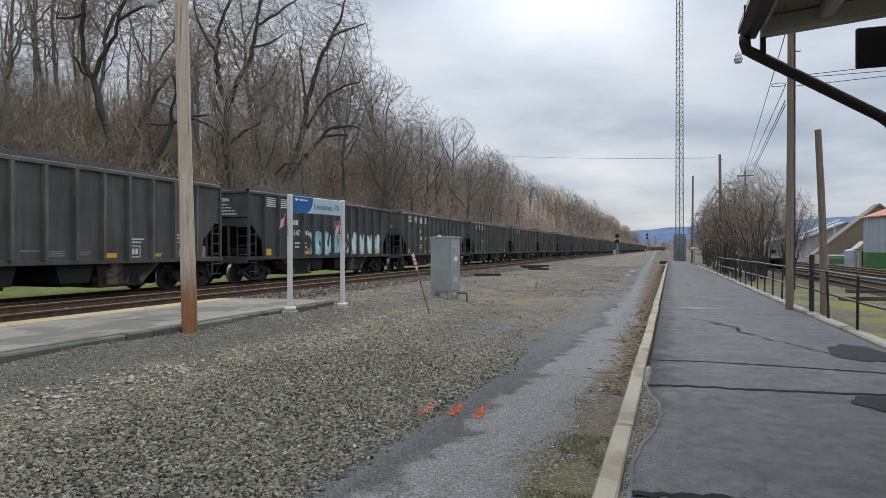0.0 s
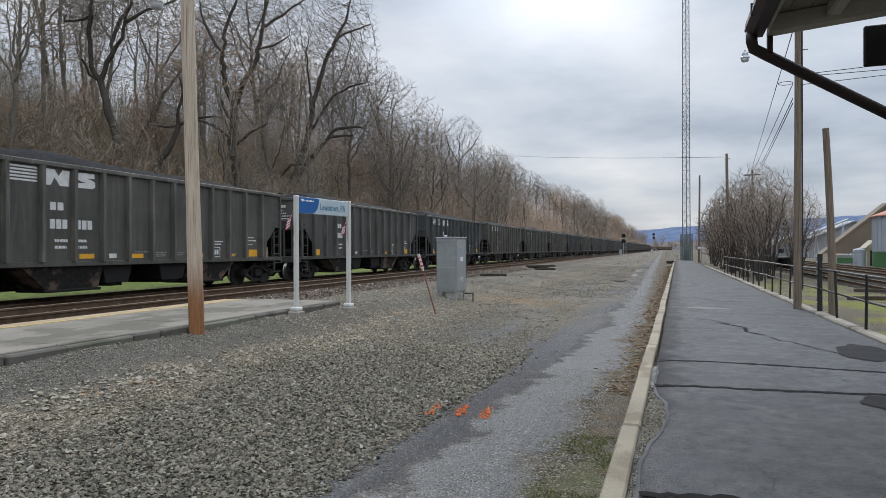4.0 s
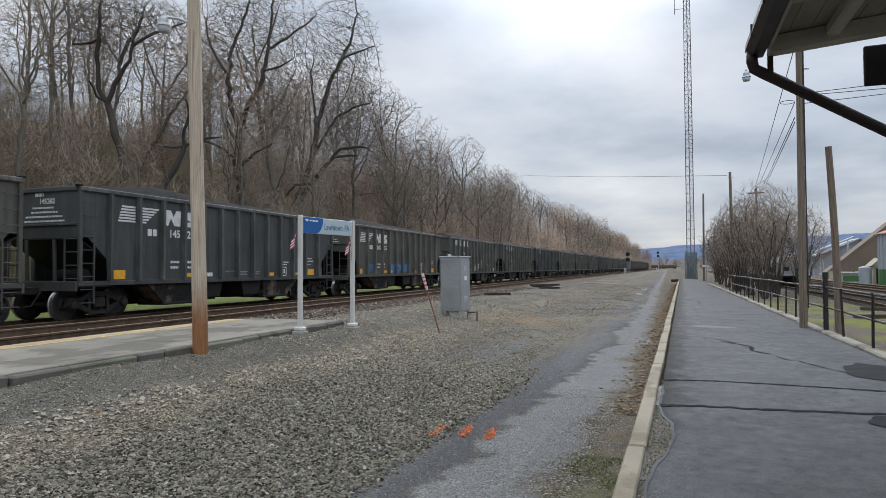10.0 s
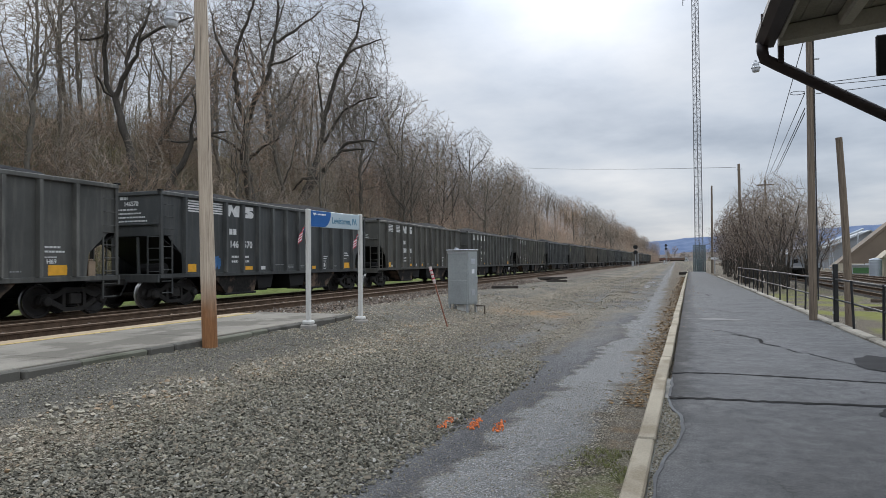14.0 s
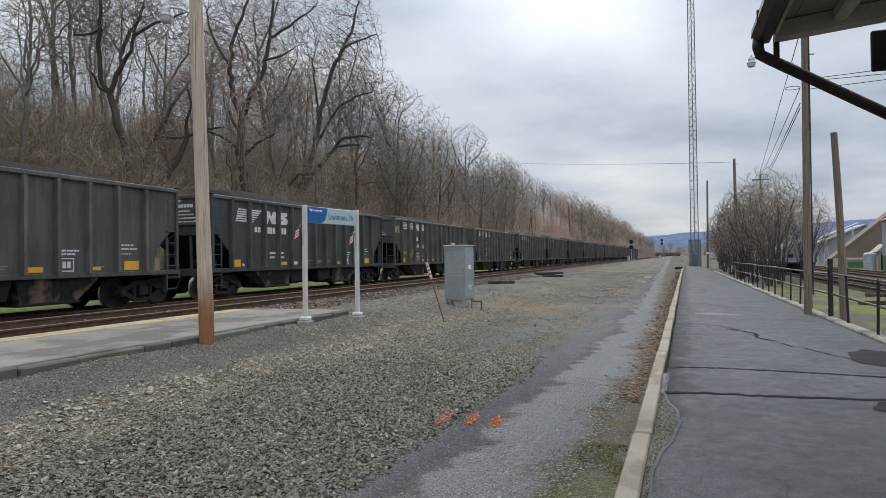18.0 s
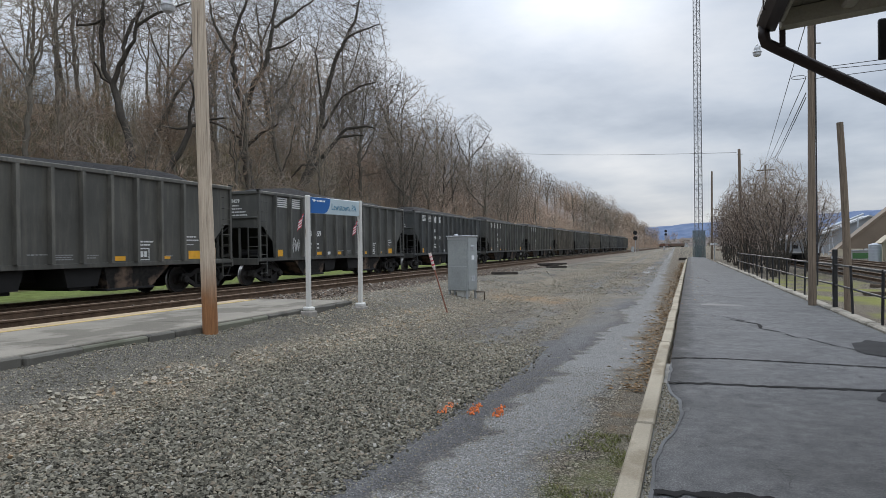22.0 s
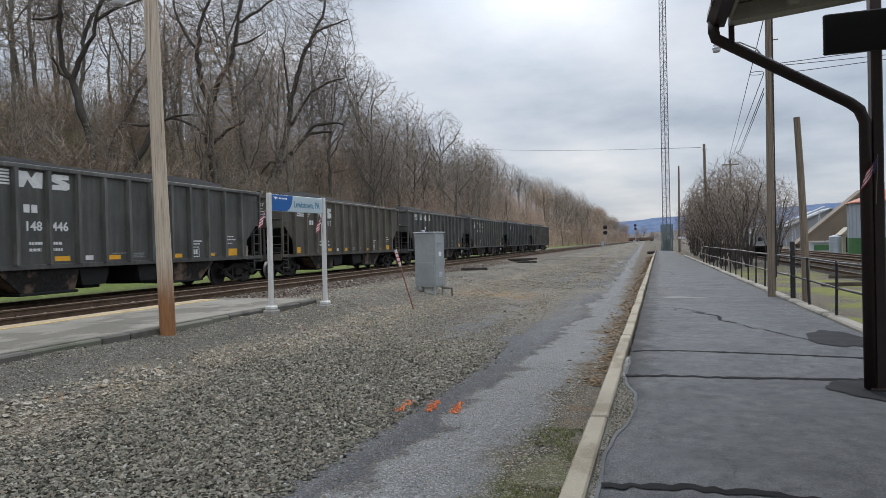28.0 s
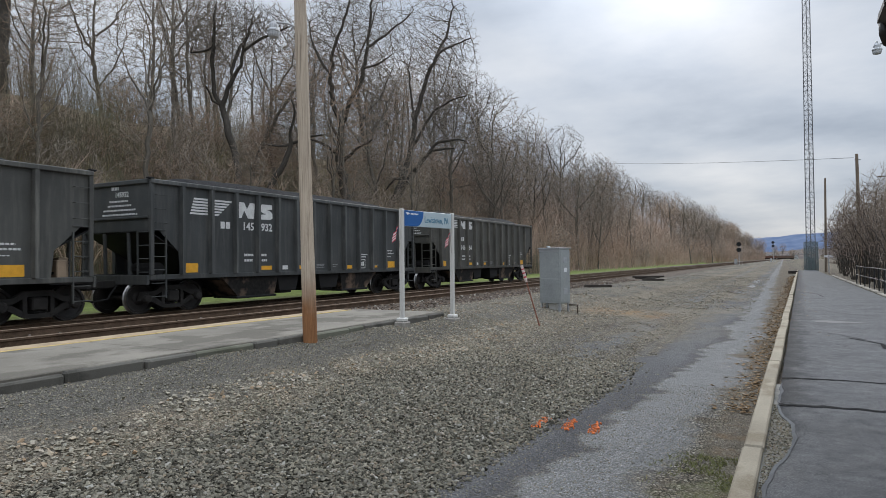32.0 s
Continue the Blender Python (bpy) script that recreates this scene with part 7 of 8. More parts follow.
def brush(count, y0, y1, d0, d1, hmin, hmax, seed, mat, name, label, px=1.0):
    """Tangled arching stems with side twigs, in one sheet of brush that thickens and thins in patches."""
    rnd = random.Random(seed)
    vs, fs = [], []
    made = 0
    while made < count:
        y = rnd.uniform(y0, y1)
        x = wood_edge(y) - d0 - (d1 - d0) * rnd.random()
        if rnd.random() > 0.55 + 0.9 * noise.noise(Vector((x * 0.22, y * 0.22, seed))):
            continue
        made += 1
        z = ground_z(x, y) - 0.1
        h = rnd.uniform(hmin, hmax) * (1 + 0.4 * noise.noise(Vector((x * 0.15, y * 0.15, seed + 3.0))))
        a = rnd.uniform(0, 6.28)
        out = h * abs(rnd.gauss(0.45, 0.35))
        lx, ly = math.cos(a) * out, math.sin(a) * out
        r = 0.010 * px * rnd.uniform(0.7, 1.4)
        stems = [((x, y, z), (x + lx * 0.35, y + ly * 0.35, z + h * 0.75), (x + lx, y + ly, z + h * rnd.uniform(0.7, 1.05)), r)]
        for _ in range(6):
            u = rnd.uniform(0.2, 0.95)
            b = (x + lx * u * u, y + ly * u * u, z + h * min(u * 1.1, 0.95))
            q = rnd.uniform(0.2, 0.45) * h
            c, e = rnd.uniform(0, 6.28), rnd.uniform(-0.15, 0.75)
            stems.append((b, (b[0] + math.cos(c) * q * 0.5, b[1] + math.sin(c) * q * 0.5, b[2] + q * e * 0.7), (b[0] + math.cos(c) * q * 0.9, b[1] + math.sin(c) * q * 0.9, b[2] + q * e), r * 0.6))
        for a, b, c, rr in stems:
            o = len(vs)
            for p, q in ((a, rr), (b, rr * 0.8)):
                vs += [(p[0] + q, p[1], p[2]), (p[0] - q * 0.5, p[1] + q * 0.87, p[2]), (p[0] - q * 0.5, p[1] - q * 0.87, p[2])]
            vs.append(c)
            fs += [(o, o + 1, o + 4, o + 3), (o + 1, o + 2, o + 5, o + 4), (o + 2, o, o + 3, o + 5), (o + 3, o + 4, o + 6), (o + 4, o + 5, o + 6), (o + 5, o + 3, o + 6)]
    return tagged(new(name, raw_mesh(name, vs, fs, mat)), label, "brush", kind="stuff")


brush(13000, 8, 75, 24.0, 40, 1.0, 4.2, 5, BRUSH, "brush", "dense tangled brown bare brush on the slope", 1.1)
brush(8000, 8, 110, 32, 62, 2.0, 6.0, 6, BRUSH, "brush", "dense grey-brown bare brush on the slope", 1.25)
brush(4000, 6, 66, 24.0, 40, 1.0, 3.4, 15, OLIVE, "brush", "olive-green and brown brush on the slope", 1.3)
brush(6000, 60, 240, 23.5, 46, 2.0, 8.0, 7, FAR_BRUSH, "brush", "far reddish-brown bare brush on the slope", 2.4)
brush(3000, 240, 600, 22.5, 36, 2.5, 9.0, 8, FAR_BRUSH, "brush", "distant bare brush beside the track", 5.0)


# ---- shrubs behind the platform, yard, buildings and ridge ----
SHRUB_TWIG = bark_material("reddish_grey_shrub_twigs", (0.12, 0.09, 0.07), (0.25, 0.195, 0.155))
tall_clump = [clump_proto(s, h, 14, 1000, 2.7, 0.0125, BARK_DARK, t, 0.36) for s, h, t in ((61, 8.2, SHRUB_TWIG), (62, 9.0, TWIG))]
for k, (x, y, s) in enumerate(((5.2, 40.5, 0.72), (6.2, 43.5, 0.85), (5.0, 45.5, 0.9), (6.2, 49.5, 1.0), (4.9, 52.0, 0.85), (5.6, 56.5, 0.95),
                               (5.0, 62.0, 0.85), (6.4, 67.0, 0.9), (5.2, 73.0, 0.85), (7.0, 79.0, 0.8), (5.6, 85.0, 0.7), (7.0, 58.0, 0.85), (7.4, 70.0, 0.85), (6.6, 92.0, 0.8), (8.5, 98.0, 0.9), (7.0, 106.0, 0.8), (9.5, 115.0, 0.9), (7.9, 44.5, 0.72), (8.4, 48.5, 0.8), (7.4, 53.0, 0.85))):
    t = plant("bare_shrub", "tangled grey-brown bare shrub behind the platform railing", "shrub", tall_clump[k % 2], pose(x, y, ground_z(x, y), 0, 0, 67.0 * k), "platform shrubs")
    s *= 0.86 if y < 57 else 0.9
    t.scale = (s, s, s)

# yard tracks
YARD_TIE = plain("blackened_yard_timber", (0.055, 0.050, 0.044), 0.9, 0, 0.3, 3.0, 30.0, 0.08)
for name, x, z in (("track_3", 8.98, -0.12), ("track_4", 12.0, -0.12), ("track_5", 15.1, -0.12)):
    tk = tagged(new(name), "dark yard track on old timber ties beside the platform", "railway track", kind="structure")
    ys = steps((8, 300, 12.0))
    for g in (-0.7525, 0.7525):
        part("rail", rail_geo([x + g + 0.02 * y for y in ys], z, ys), RAIL_SIDE, tk)
    src = [v.co.copy() for v in tie_mesh.vertices]
    ms = [pose(x + 0.02 * y, y, z - 0.16) for y in [9 + 0.6 * k for k in range(170)]]
    vs = [tuple(m @ c) for m in ms for c in src]
    fs = [tuple(i + k * len(src) for i in p.vertices) for k in range(len(ms)) for p in tie_mesh.polygons]
    part("ties", raw_mesh("ties", vs, fs, YARD_TIE), YARD_TIE, tk)

SILVER_SHEET = plain("pale_grey_corrugated_sheet", (0.40, 0.43, 0.46), 0.5, 0.2, 0.10, 0.4)
BROWN_ROOF = plain("brown_roof_sheet", (0.165, 0.128, 0.095), 0.85, 0, 0.15, 0.3)
GREEN_SHEET = plain("green_painted_sheet", (0.06, 0.15, 0.055), 0.7, 0, 0.12, 0.5)
BEIGE = plain("beige_siding", (0.40, 0.35, 0.26), 0.8, 0, 0.1, 0.6)
RUST_RED = plain("rust_red_roof_sheet", (0.40, 0.14, 0.085), 0.7, 0, 0.15, 0.6)
DARK_GLASS = plain("dark_window_glass", (0.02, 0.022, 0.025), 0.15, 0, 0.1)
PALE_ROOF = plain("pale_grey_metal_roof", (0.30, 0.32, 0.335), 0.7, 0, 0.1, 0.4)
WHITE_SIDING = plain("white_siding", (0.45, 0.46, 0.46), 0.7, 0, 0.08, 0.5)

MILL_GREY = plain("dull_grey_mill_sheet", (0.24, 0.25, 0.26), 0.8, 0, 0.12, 0.4)
shed = thing("storage_shed", "large storage shed with a steep brown sheet roof", "shed", pose(30.2, 106, -0.3))
part("roof", Geo().prism([(-8.9, 0.6), (-8.4, 0.6), (0, 8.0), (8.4, 0.6), (8.9, 0.6), (0, 8.4)], "y", 0, 3), BROWN_ROOF, shed)
part("gable_wall", Geo().prism([(-8.3, 0), (8.3, 0), (8.3, 0.7), (0, 7.9), (-8.3, 0.7)], "y", 0.1, 2.9), BROWN_ROOF, shed)
for k in range(5):
    part("base_panel", Geo().box(-8.2 + 3.3 * k, -5.1 + 3.3 * k, -0.1, 0.08, 0, 1.1), WHITE_SIDING if k % 2 else BEIGE, shed)
silo = thing("grain_silo", "grey sheet-metal silo with a green base and rust-red roof", "silo", pose(23.9, 72.0, -0.4))
part("drum", Geo().lathe([(4.6, 1.6), (4.6, 5.0)], n=40), SILVER_SHEET, silo)
part("base", Geo().lathe([(4.64, 0.0), (4.64, 1.62)], n=40), GREEN_SHEET, silo)
part("roof", Geo().lathe([(4.8, 5.0), (4.75, 5.1), (2.0, 6.2), (0.4, 6.5)], n=40), RUST_RED, silo)
for k in range(40):
    part("stiffener", Geo().box(-0.035, 0.035, 4.6, 4.65, 1.65, 4.95), SILVER_SHEET, silo, at=pose(0, 0, 0, 0, 0, 9.0 * k))
hut = thing("yard_hut", "small beige hut with a gable roof beside the silo", "hut", pose(20.75, 79.0, -0.3))
part("wall", Geo().box(-0.5, 0.9, -1.0, 1.0, 0, 1.9), BEIGE, hut)
part("roof", Geo().prism([(-0.7, 1.85), (1.1, 1.85), (0.2, 2.7)], "y", -1.15, 1.15), BEIGE, hut)
part("door", Geo().box(-0.2, 0.4, -1.03, -0.99, 0, 1.6), DARK_GLASS, hut)
tank = thing("storage_tank", "silver corrugated upright tank in the yard", "tank", pose(18.3, 73.0, -0.4))
part("drum", Geo().lathe([(0.54, 0), (0.54, 1.75)], n=24), SILVER_SHEET, tank)
part("lid", Geo().lathe([(0.56, 1.75), (0.5, 1.83), (0.12, 1.95)], n=24), SILVER_SHEET, tank)
for k in range(6):
    part("hoop", Geo().lathe([(0.545, 0.15 + 0.28 * k), (0.56, 0.18 + 0.28 * k), (0.545, 0.21 + 0.28 * k)], n=24), SILVER_SHEET, tank)
low = thing("yard_building", "low white building with a green front in the yard", "building", pose(20.0, 85.5, -0.3))
part("wall", Geo().box(-0.95, 0.95, 0, 3, 0, 1.0), WHITE_SIDING, low)
part("front_panel", Geo().box(-0.8, 0.8, -0.05, -0.005, 0.1, 0.75), GREEN_SHEET, low)
part("roof", Geo().box(-1.05, 1.05, -0.2, 3.2, 1.0, 1.08), PALE_ROOF, low)
for x, y, w, h in ((34.3, 140, 7.0, 6.9), (26.5, 150, 5.0, 4.6)):
    b = thing("mill_building", "distant mill building with a pale metal gable roof", "building", pose(x, y, -0.3), "mill buildings")
    part("wall", Geo().prism([(-w, 0), (w, 0), (w, h * 0.55), (0, h), (-w, h * 0.55)], "y", 0, 16), MILL_GREY, b)
    part("roof", Geo().prism([(-w - 0.4, h * 0.53), (-w - 0.4, h * 0.56), (0, h + 0.25), (w + 0.4, h * 0.56), (w + 0.4, h * 0.53), (0, h + 0.02)], "y", -0.4, 16.4), PALE_ROOF, b)
    for k in range(4):
        part("window", Geo().box(-w * 0.7 + k * w * 0.42, -w * 0.7 + k * w * 0.42 + 0.9, -0.04, -0.005, h * 0.2, h * 0.2 + 0.8), DARK_GLASS, b)
conv = thing("conveyor", "inclined pale grey conveyor on a trestle behind the yard", "conveyor", pose(20.4, 120, -0.3))
part("boom", Geo().tube([(0, 0, 3.0), (9.5, 6, 6.8)], 0.2, 6), SILVER_SHEET, conv)
part("boom_truss", Geo().tube([(0, 0, 2.5), (9.5, 6, 6.3)], 0.07, 5), SILVER_SHEET, conv)
for x in (0.4, 2.2, 4.0, 6.2, 8.6):
    part("trestle_leg", Geo().tube([(x - 0.3, x * 0.63, 0), (x, x * 0.63, 2.9 + 0.4 * x)], 0.07, 6), SILVER_SHEET, conv)
    part("trestle_leg", Geo().tube([(x + 0.5, x * 0.63, 0), (x, x * 0.63, 2.9 + 0.4 * x)], 0.07, 6), SILVER_SHEET, conv)
flatcar = thing("flat_car", "low dark empty flat railcar standing on the yard track", "railcar", pose(10.22, 62.0, -0.12, 0, 0, -1.15))
part("deck", Geo().box(-1.35, 1.35, 0, 13, 0.72, 0.88, 0.02), UNDER, flatcar)
part("sill", Geo().box(-0.4, 0.4, 0.2, 12.8, 0.4, 0.72, 0.02), UNDER, flatcar)
for y in (1.7, 11.3):
    tr_ = part("truck", Geo().box(-1.05, 1.05, y - 0.9, y + 0.9, 0.30, 0.55, 0.06), TRUCK, flatcar)
    for dy in (-0.8, 0.8):
        for x in (-0.75, 0.75):
            part("wheel", Geo().tube([(x - 0.07, y + dy, 0.42), (x + 0.07, y + dy, 0.42)], 0.42, 16), WHEEL, tr_)
# low ironwork, planks and pipe on the grass behind the railing
pipe = thing("steel_pipe", "pale flanged steel pipe lying behind the railing", "pipe", pose(4.6, 14.6, -0.02))
part("tube", Geo().tube([(0, 0, 0.16), (2.6, -1.1, 0.18)], 0.055, 12), GALV, pipe)
part("flange", Geo().tube([(-0.04, 0.015, 0.16), (0.02, -0.01, 0.16)], 0.16, 16), GALV, pipe)
for x in (0.7, 2.0):
    part("rest", Geo().box(x - 0.06, x + 0.06, -0.42 * x - 0.06, -0.42 * x + 0.06, -0.3, 0.11), CEMENT, pipe)
for k, (x, y, a) in enumerate(((7.4, 26.5, 12), (8.8, 31.0, -8), (10.2, 30.0, 30))):
    pl = thing("timber_baulk", "weathered timber baulk lying on the grass", "timber", pose(x, y, -0.3, 0, 0, a), "timber baulks")
    part("baulk", Geo().box(-1.2, 1.2, -0.10, 0.10, 0, 0.14, 0.015), TIE, pl)
yp = thing("wooden_post", "tan wooden post behind the railing", "post", pose(4.3, 11.6, -0.3))
part("post", Geo().box(-0.09, 0.09, -0.09, 0.09, 0, 1.55, 0.012), plain("tan_sawn_timber", (0.38, 0.24, 0.11), 0.8, 0, 0.2), yp)
part("rail", Geo().box(0.10, 2.6, -0.03, 0.03, 0.95, 1.1, 0.01), plain("yellow_painted_rail", (0.45, 0.28, 0.08), 0.7, 0, 0.15), yp)

# signals beside the line, far cars on another road
SIGNAL_BLACK = plain("black_signal_disc", (0.012, 0.012, 0.013), 0.7)
for x, y, h in ((-8.6, 150.0, 4.9), (-3.4, 245.0, 7.2)):
    sg = thing("railway_signal", "slim silver railway signal mast with dark round heads", "signal", pose(x, y, 0.1), "railway signals")
    part("mast", Geo().tube([(0, 0, 0), (0, 0, h)], 0.09, 6), GALV, sg)
    part("ladder", Geo().tube([(0.35, 0, 0), (0.35, 0, h - 0.6)], 0.03, 4).tube([(0.6, 0, 0), (0.6, 0, h - 0.6)], 0.03, 4), GALV, sg)
    for k in range(6):
        part("ladder_rung", Geo().tube([(0.35, 0, 0.5 + k * (h - 1.2) / 6), (0.6, 0, 0.5 + k * (h - 1.2) / 6)], 0.02, 4), GALV, sg)
    for z in (h - 0.5, h - 1.7):
        part("signal_head", Geo().tube([(0, -0.25, z), (0, -0.12, z)], 0.48, 14), SIGNAL_BLACK, sg)
    part("relay_box", Geo().box(-0.9, -0.35, -0.3, 0.3, 0, 1.3, 0.02), GALV, sg)
FREIGHT = [plain("brown_red_freight_paint", (0.13, 0.065, 0.045), 0.8, 0, 0.2, 0.4), plain("tan_freight_paint", (0.12, 0.08, 0.06), 0.8, 0, 0.2, 0.4)]
for k in range(3):
    fc = thing("freight_car", "distant standing freight car in rusty brown", "railcar", pose(-34 + 14.0 * k, 640 + 3.6 * k, 0.0, 0, 0, -76), "standing freight cars")
    part("body", Geo().box(-1.5, 1.5, 0, 14, 1.1, 3.4, 0.05), FREIGHT[k // 2], fc)
    part("underframe", Geo().box(-1.2, 1.2, 0.4, 13.6, 0.45, 1.1), UNDER, fc)
    for y in (1.8, 12.2):
        part("truck", Geo().box(-1.1, 1.1, y - 1.2, y + 1.2, 0.1, 0.8, 0.1), TRUCK, fc)
# small white crossing board near the mast
xb = thing("white_board", "small white board on a post near the mast", "sign", pose(4.5, 86.0, -0.2))
part("post", Geo().tube([(0, 0, 0), (0, 0, 2.1)], 0.05, 6), GALV, xb)
part("board", Geo().box(-0.45, 0.45, -0.03, 0.03, 1.75, 2.0), SIGN_WHITE, xb)


def ridge(name, label, y, x0, x1, heights, depth, mat, seed):
    """A long wooded ridge far off, as a rounded sheet of land."""
    n, r = 120, 8
    vs, fs = [], []
    for i in range(n + 1):
        u = i / n
        x = x0 + (x1 - x0) * u
        k = u * (len(heights) - 1)
        j = min(int(k), len(heights) - 2)
        f = k - j
        f = f * f * (3 - 2 * f)
        h = heights[j] + (heights[j + 1] - heights[j]) * f + 3.0 * noise.noise(Vector((x * 0.012, seed, 0))) + 1.5 * noise.noise(Vector((x * 0.05, seed, 3)))
        for q in range(r + 1):
            v = q / r
            vs.append((x, y + depth * v, -2 + (h + 2) * math.sin(v * math.pi / 2) + 2.0 * noise.noise(Vector((x * 0.02, v * 8, seed)))))
    for i in range(n):
        for q in range(r):
            a = i * (r + 1) + q
            fs.append((a, a + r + 1, a + r + 2, a + 1))
    return tagged(new(name, raw_mesh(name, vs, fs, mat, True)), label, "ridge", kind="structure")


# distant woods: the blue of the air between is painted into the base colour
m = Mat("far_wooded_ridge", 1.0, 0, 0.0).world_co()
m.color(m.ramp(m.noise(0.02, 6), (0.35, rgb(0.10, 0.135, 0.215)), (0.65, rgb(0.155, 0.19, 0.27))))
RIDGE = m.m
ridge("backdrop", "blue-grey wooded ridge on the horizon", 2400, -420, 2600, (10, 82, 100, 120, 132, 138, 142, 146, 150, 150, 140), 500, RIDGE, 1.0)
m = Mat("near_winter_woods", 1.0, 0, 0.0).world_co()
m.color(m.ramp(m.noise(0.06, 6), (0.35, rgb(0.10, 0.088, 0.08)), (0.65, rgb(0.19, 0.165, 0.15))))
ridge("backdrop_woods", "grey-brown bare woods below the ridge", 900, -140, 1100, (6, 12, 14, 12, 16, 20, 22, 24), 160, m.m, 5.0)
rf = random.Random(12)
for k in range(9):
    x, y, s = rf.uniform(-14, 40), rf.uniform(760, 880), rf.uniform(0.45, 0.7)
    h = thing("far_house", "distant pale house among bare trees", "house", pose(x, y, 0.5 + rf.uniform(0, 2)), "distant houses")
    part("wall", Geo().box(-4 * s, 4 * s, -3, 3, -6, 4.2 * s), (WHITE_SIDING, BEIGE)[k % 2], h)
    part("roof", Geo().prism([(-4.4 * s, 4.1 * s), (4.4 * s, 4.1 * s), (0, 6.6 * s)], "y", -3.3, 3.3), (PALE_ROOF, BROWN_ROOF)[(k // 2) % 2], h)
    part("window", Geo().box(-1.5 * s, 1.5 * s, -3.06, -3.005, 1.4 * s, 2.6 * s), DARK_GLASS, h)
scatter(far_tree, 26, 600, 780, -60, 25, 5.0, "bare_tree", "distant bare tree at the end of the line", "tree", "far trees", 0.5, 0.9)


# ---- loose stones, leaves and marks on the gravel lot ----
def stone_material(name, lo, hi, brown):
    m = Mat(name, 0.95, 0, 0.05)
    t = m.island()
    c = m.ramp(t, (0.0, rgb(*lo)), (0.75, rgb(*hi)), (0.90, rgb(*brown)), (1.0, rgb(0.42, 0.405, 0.36)))
    f = m.noise(60, 3)
    m.color(m.mix(0.3, c, m.ramp(f, (0.3, rgb(*lo)), (0.7, rgb(*hi)))))
    return m.m


STONE = stone_material("crushed_grey_stone", (0.05, 0.046, 0.035), (0.35, 0.318, 0.245), (0.25, 0.18, 0.12))
STONE_DARK = stone_material("dark_crushed_stone", (0.018, 0.017, 0.0135), (0.235, 0.217, 0.172), (0.20, 0.155, 0.11))
STONE_PALE = stone_material("pale_tan_broken_stone", (0.15, 0.13, 0.095), (0.42, 0.385, 0.31), (0.36, 0.225, 0.12))
STONE_RUST = stone_material("rust_stained_ballast", (0.065, 0.051, 0.041), (0.20, 0.165, 0.135), (0.22, 0.145, 0.095))


def stones(name, label, places, mat, seed):
    """Angular stones: a squashed, dented eight-sided body for each place (x, y, z, size)."""
    rng = np.random.default_rng(seed)
    n = len(places)
    base = np.array([(1, 0, 0.1), (0.1, 1, 0), (-1, 0.1, 0), (0, -1, 0.1), (0.15, 0.1, 0.85), (-0.1, 0, -0.8), (0.62, 0.6, 0.45), (-0.6, -0.55, 0.5)])
    tri = [(0, 6, 4), (6, 1, 4), (1, 2, 4), (2, 7, 4), (7, 3, 4), (3, 0, 4), (0, 1, 6), (2, 3, 7), (1, 0, 5), (2, 1, 5), (3, 2, 5), (0, 3, 5)]
    p = np.asarray(places)
    v = base[None] * (1 + rng.normal(0, 0.22, (n, 8, 1))) * rng.uniform(0.65, 1.25, (n, 1, 3)) * np.array([1, 1, 0.75])
    a = rng.uniform(0, 2 * np.pi, n)
    tilt = rng.normal(0, 0.5, n)
    c, s, ct, st = np.cos(a), np.sin(a), np.cos(tilt), np.sin(tilt)
    x, y, z = v[..., 0], v[..., 1], v[..., 2]
    y, z = y * ct[:, None] - z * st[:, None], y * st[:, None] + z * ct[:, None]
    x, y = x * c[:, None] - y * s[:, None], x * s[:, None] + y * c[:, None]
    v = np.stack([x, y, z], -1) * p[:, 3][:, None, None] + p[:, None, :3]
    t = np.asarray(tri)[None] + (np.arange(n) * 8)[:, None, None]
    return tagged(new(name, raw_mesh(name, v.reshape(-1, 3).tolist(), t.reshape(-1, 3).tolist(), mat)), label, "gravel", kind="stuff")


def lay(count, x0, x1, y0, y1, s0, s1, seed, keep, skew=1.0, bed=None):
    q = random.Random(seed)
    out = []
    while len(out) < count:
        x = q.uniform(x0, x1)
        y = y0 + (y1 - y0) * q.random() ** skew
        if q.random() > keep(x, y):
            continue
        s = s0 + (s1 - s0) * q.random() ** 2
        out.append((x, y, (ground_z(x, y) if bed is None else bed) + s * q.uniform(-0.1, 0.6), s))
    return out


def lot(x, y):
    """How thickly loose stone lies: little on the rolled lane, much between it and the platform."""
    w = 0.25 * noise.noise(Vector((x * 0.8, y * 0.35, 1.0)))
    u = x + w
    k = smooth(-2.2, -2.5, u) * (0.45 + 0.55 * smooth(-5.6, -4.4, u))
    k = max(k * (0.16 + 0.84 * smooth(-5.8, -5.0, u)), 0.04)
    return k * (0.75 + 0.5 * noise.noise(Vector((x * 1.3, y * 1.3, 9.0))))


def crest_x(y):
    """Line of pale stone between the fine gravel and the ballast."""
    return -5.35 + 0.28 * noise.noise(Vector((y * 0.45, 2.0, 0.0)))


stones("gravel", "coarse grey crushed stone on the lot", lay(26000, -6.0, -2.0, 2.2, 10.5, 0.008, 0.024, 41, lambda x, y: smooth(-5.7, -5.0, x) * smooth(-2.1, -2.45, x - 0.055 * max(0, y - 4)) * (0.7 + 0.6 * noise.noise(Vector((x * 1.3, y * 1.3, 9.0)))), 0.9), STONE, 1)
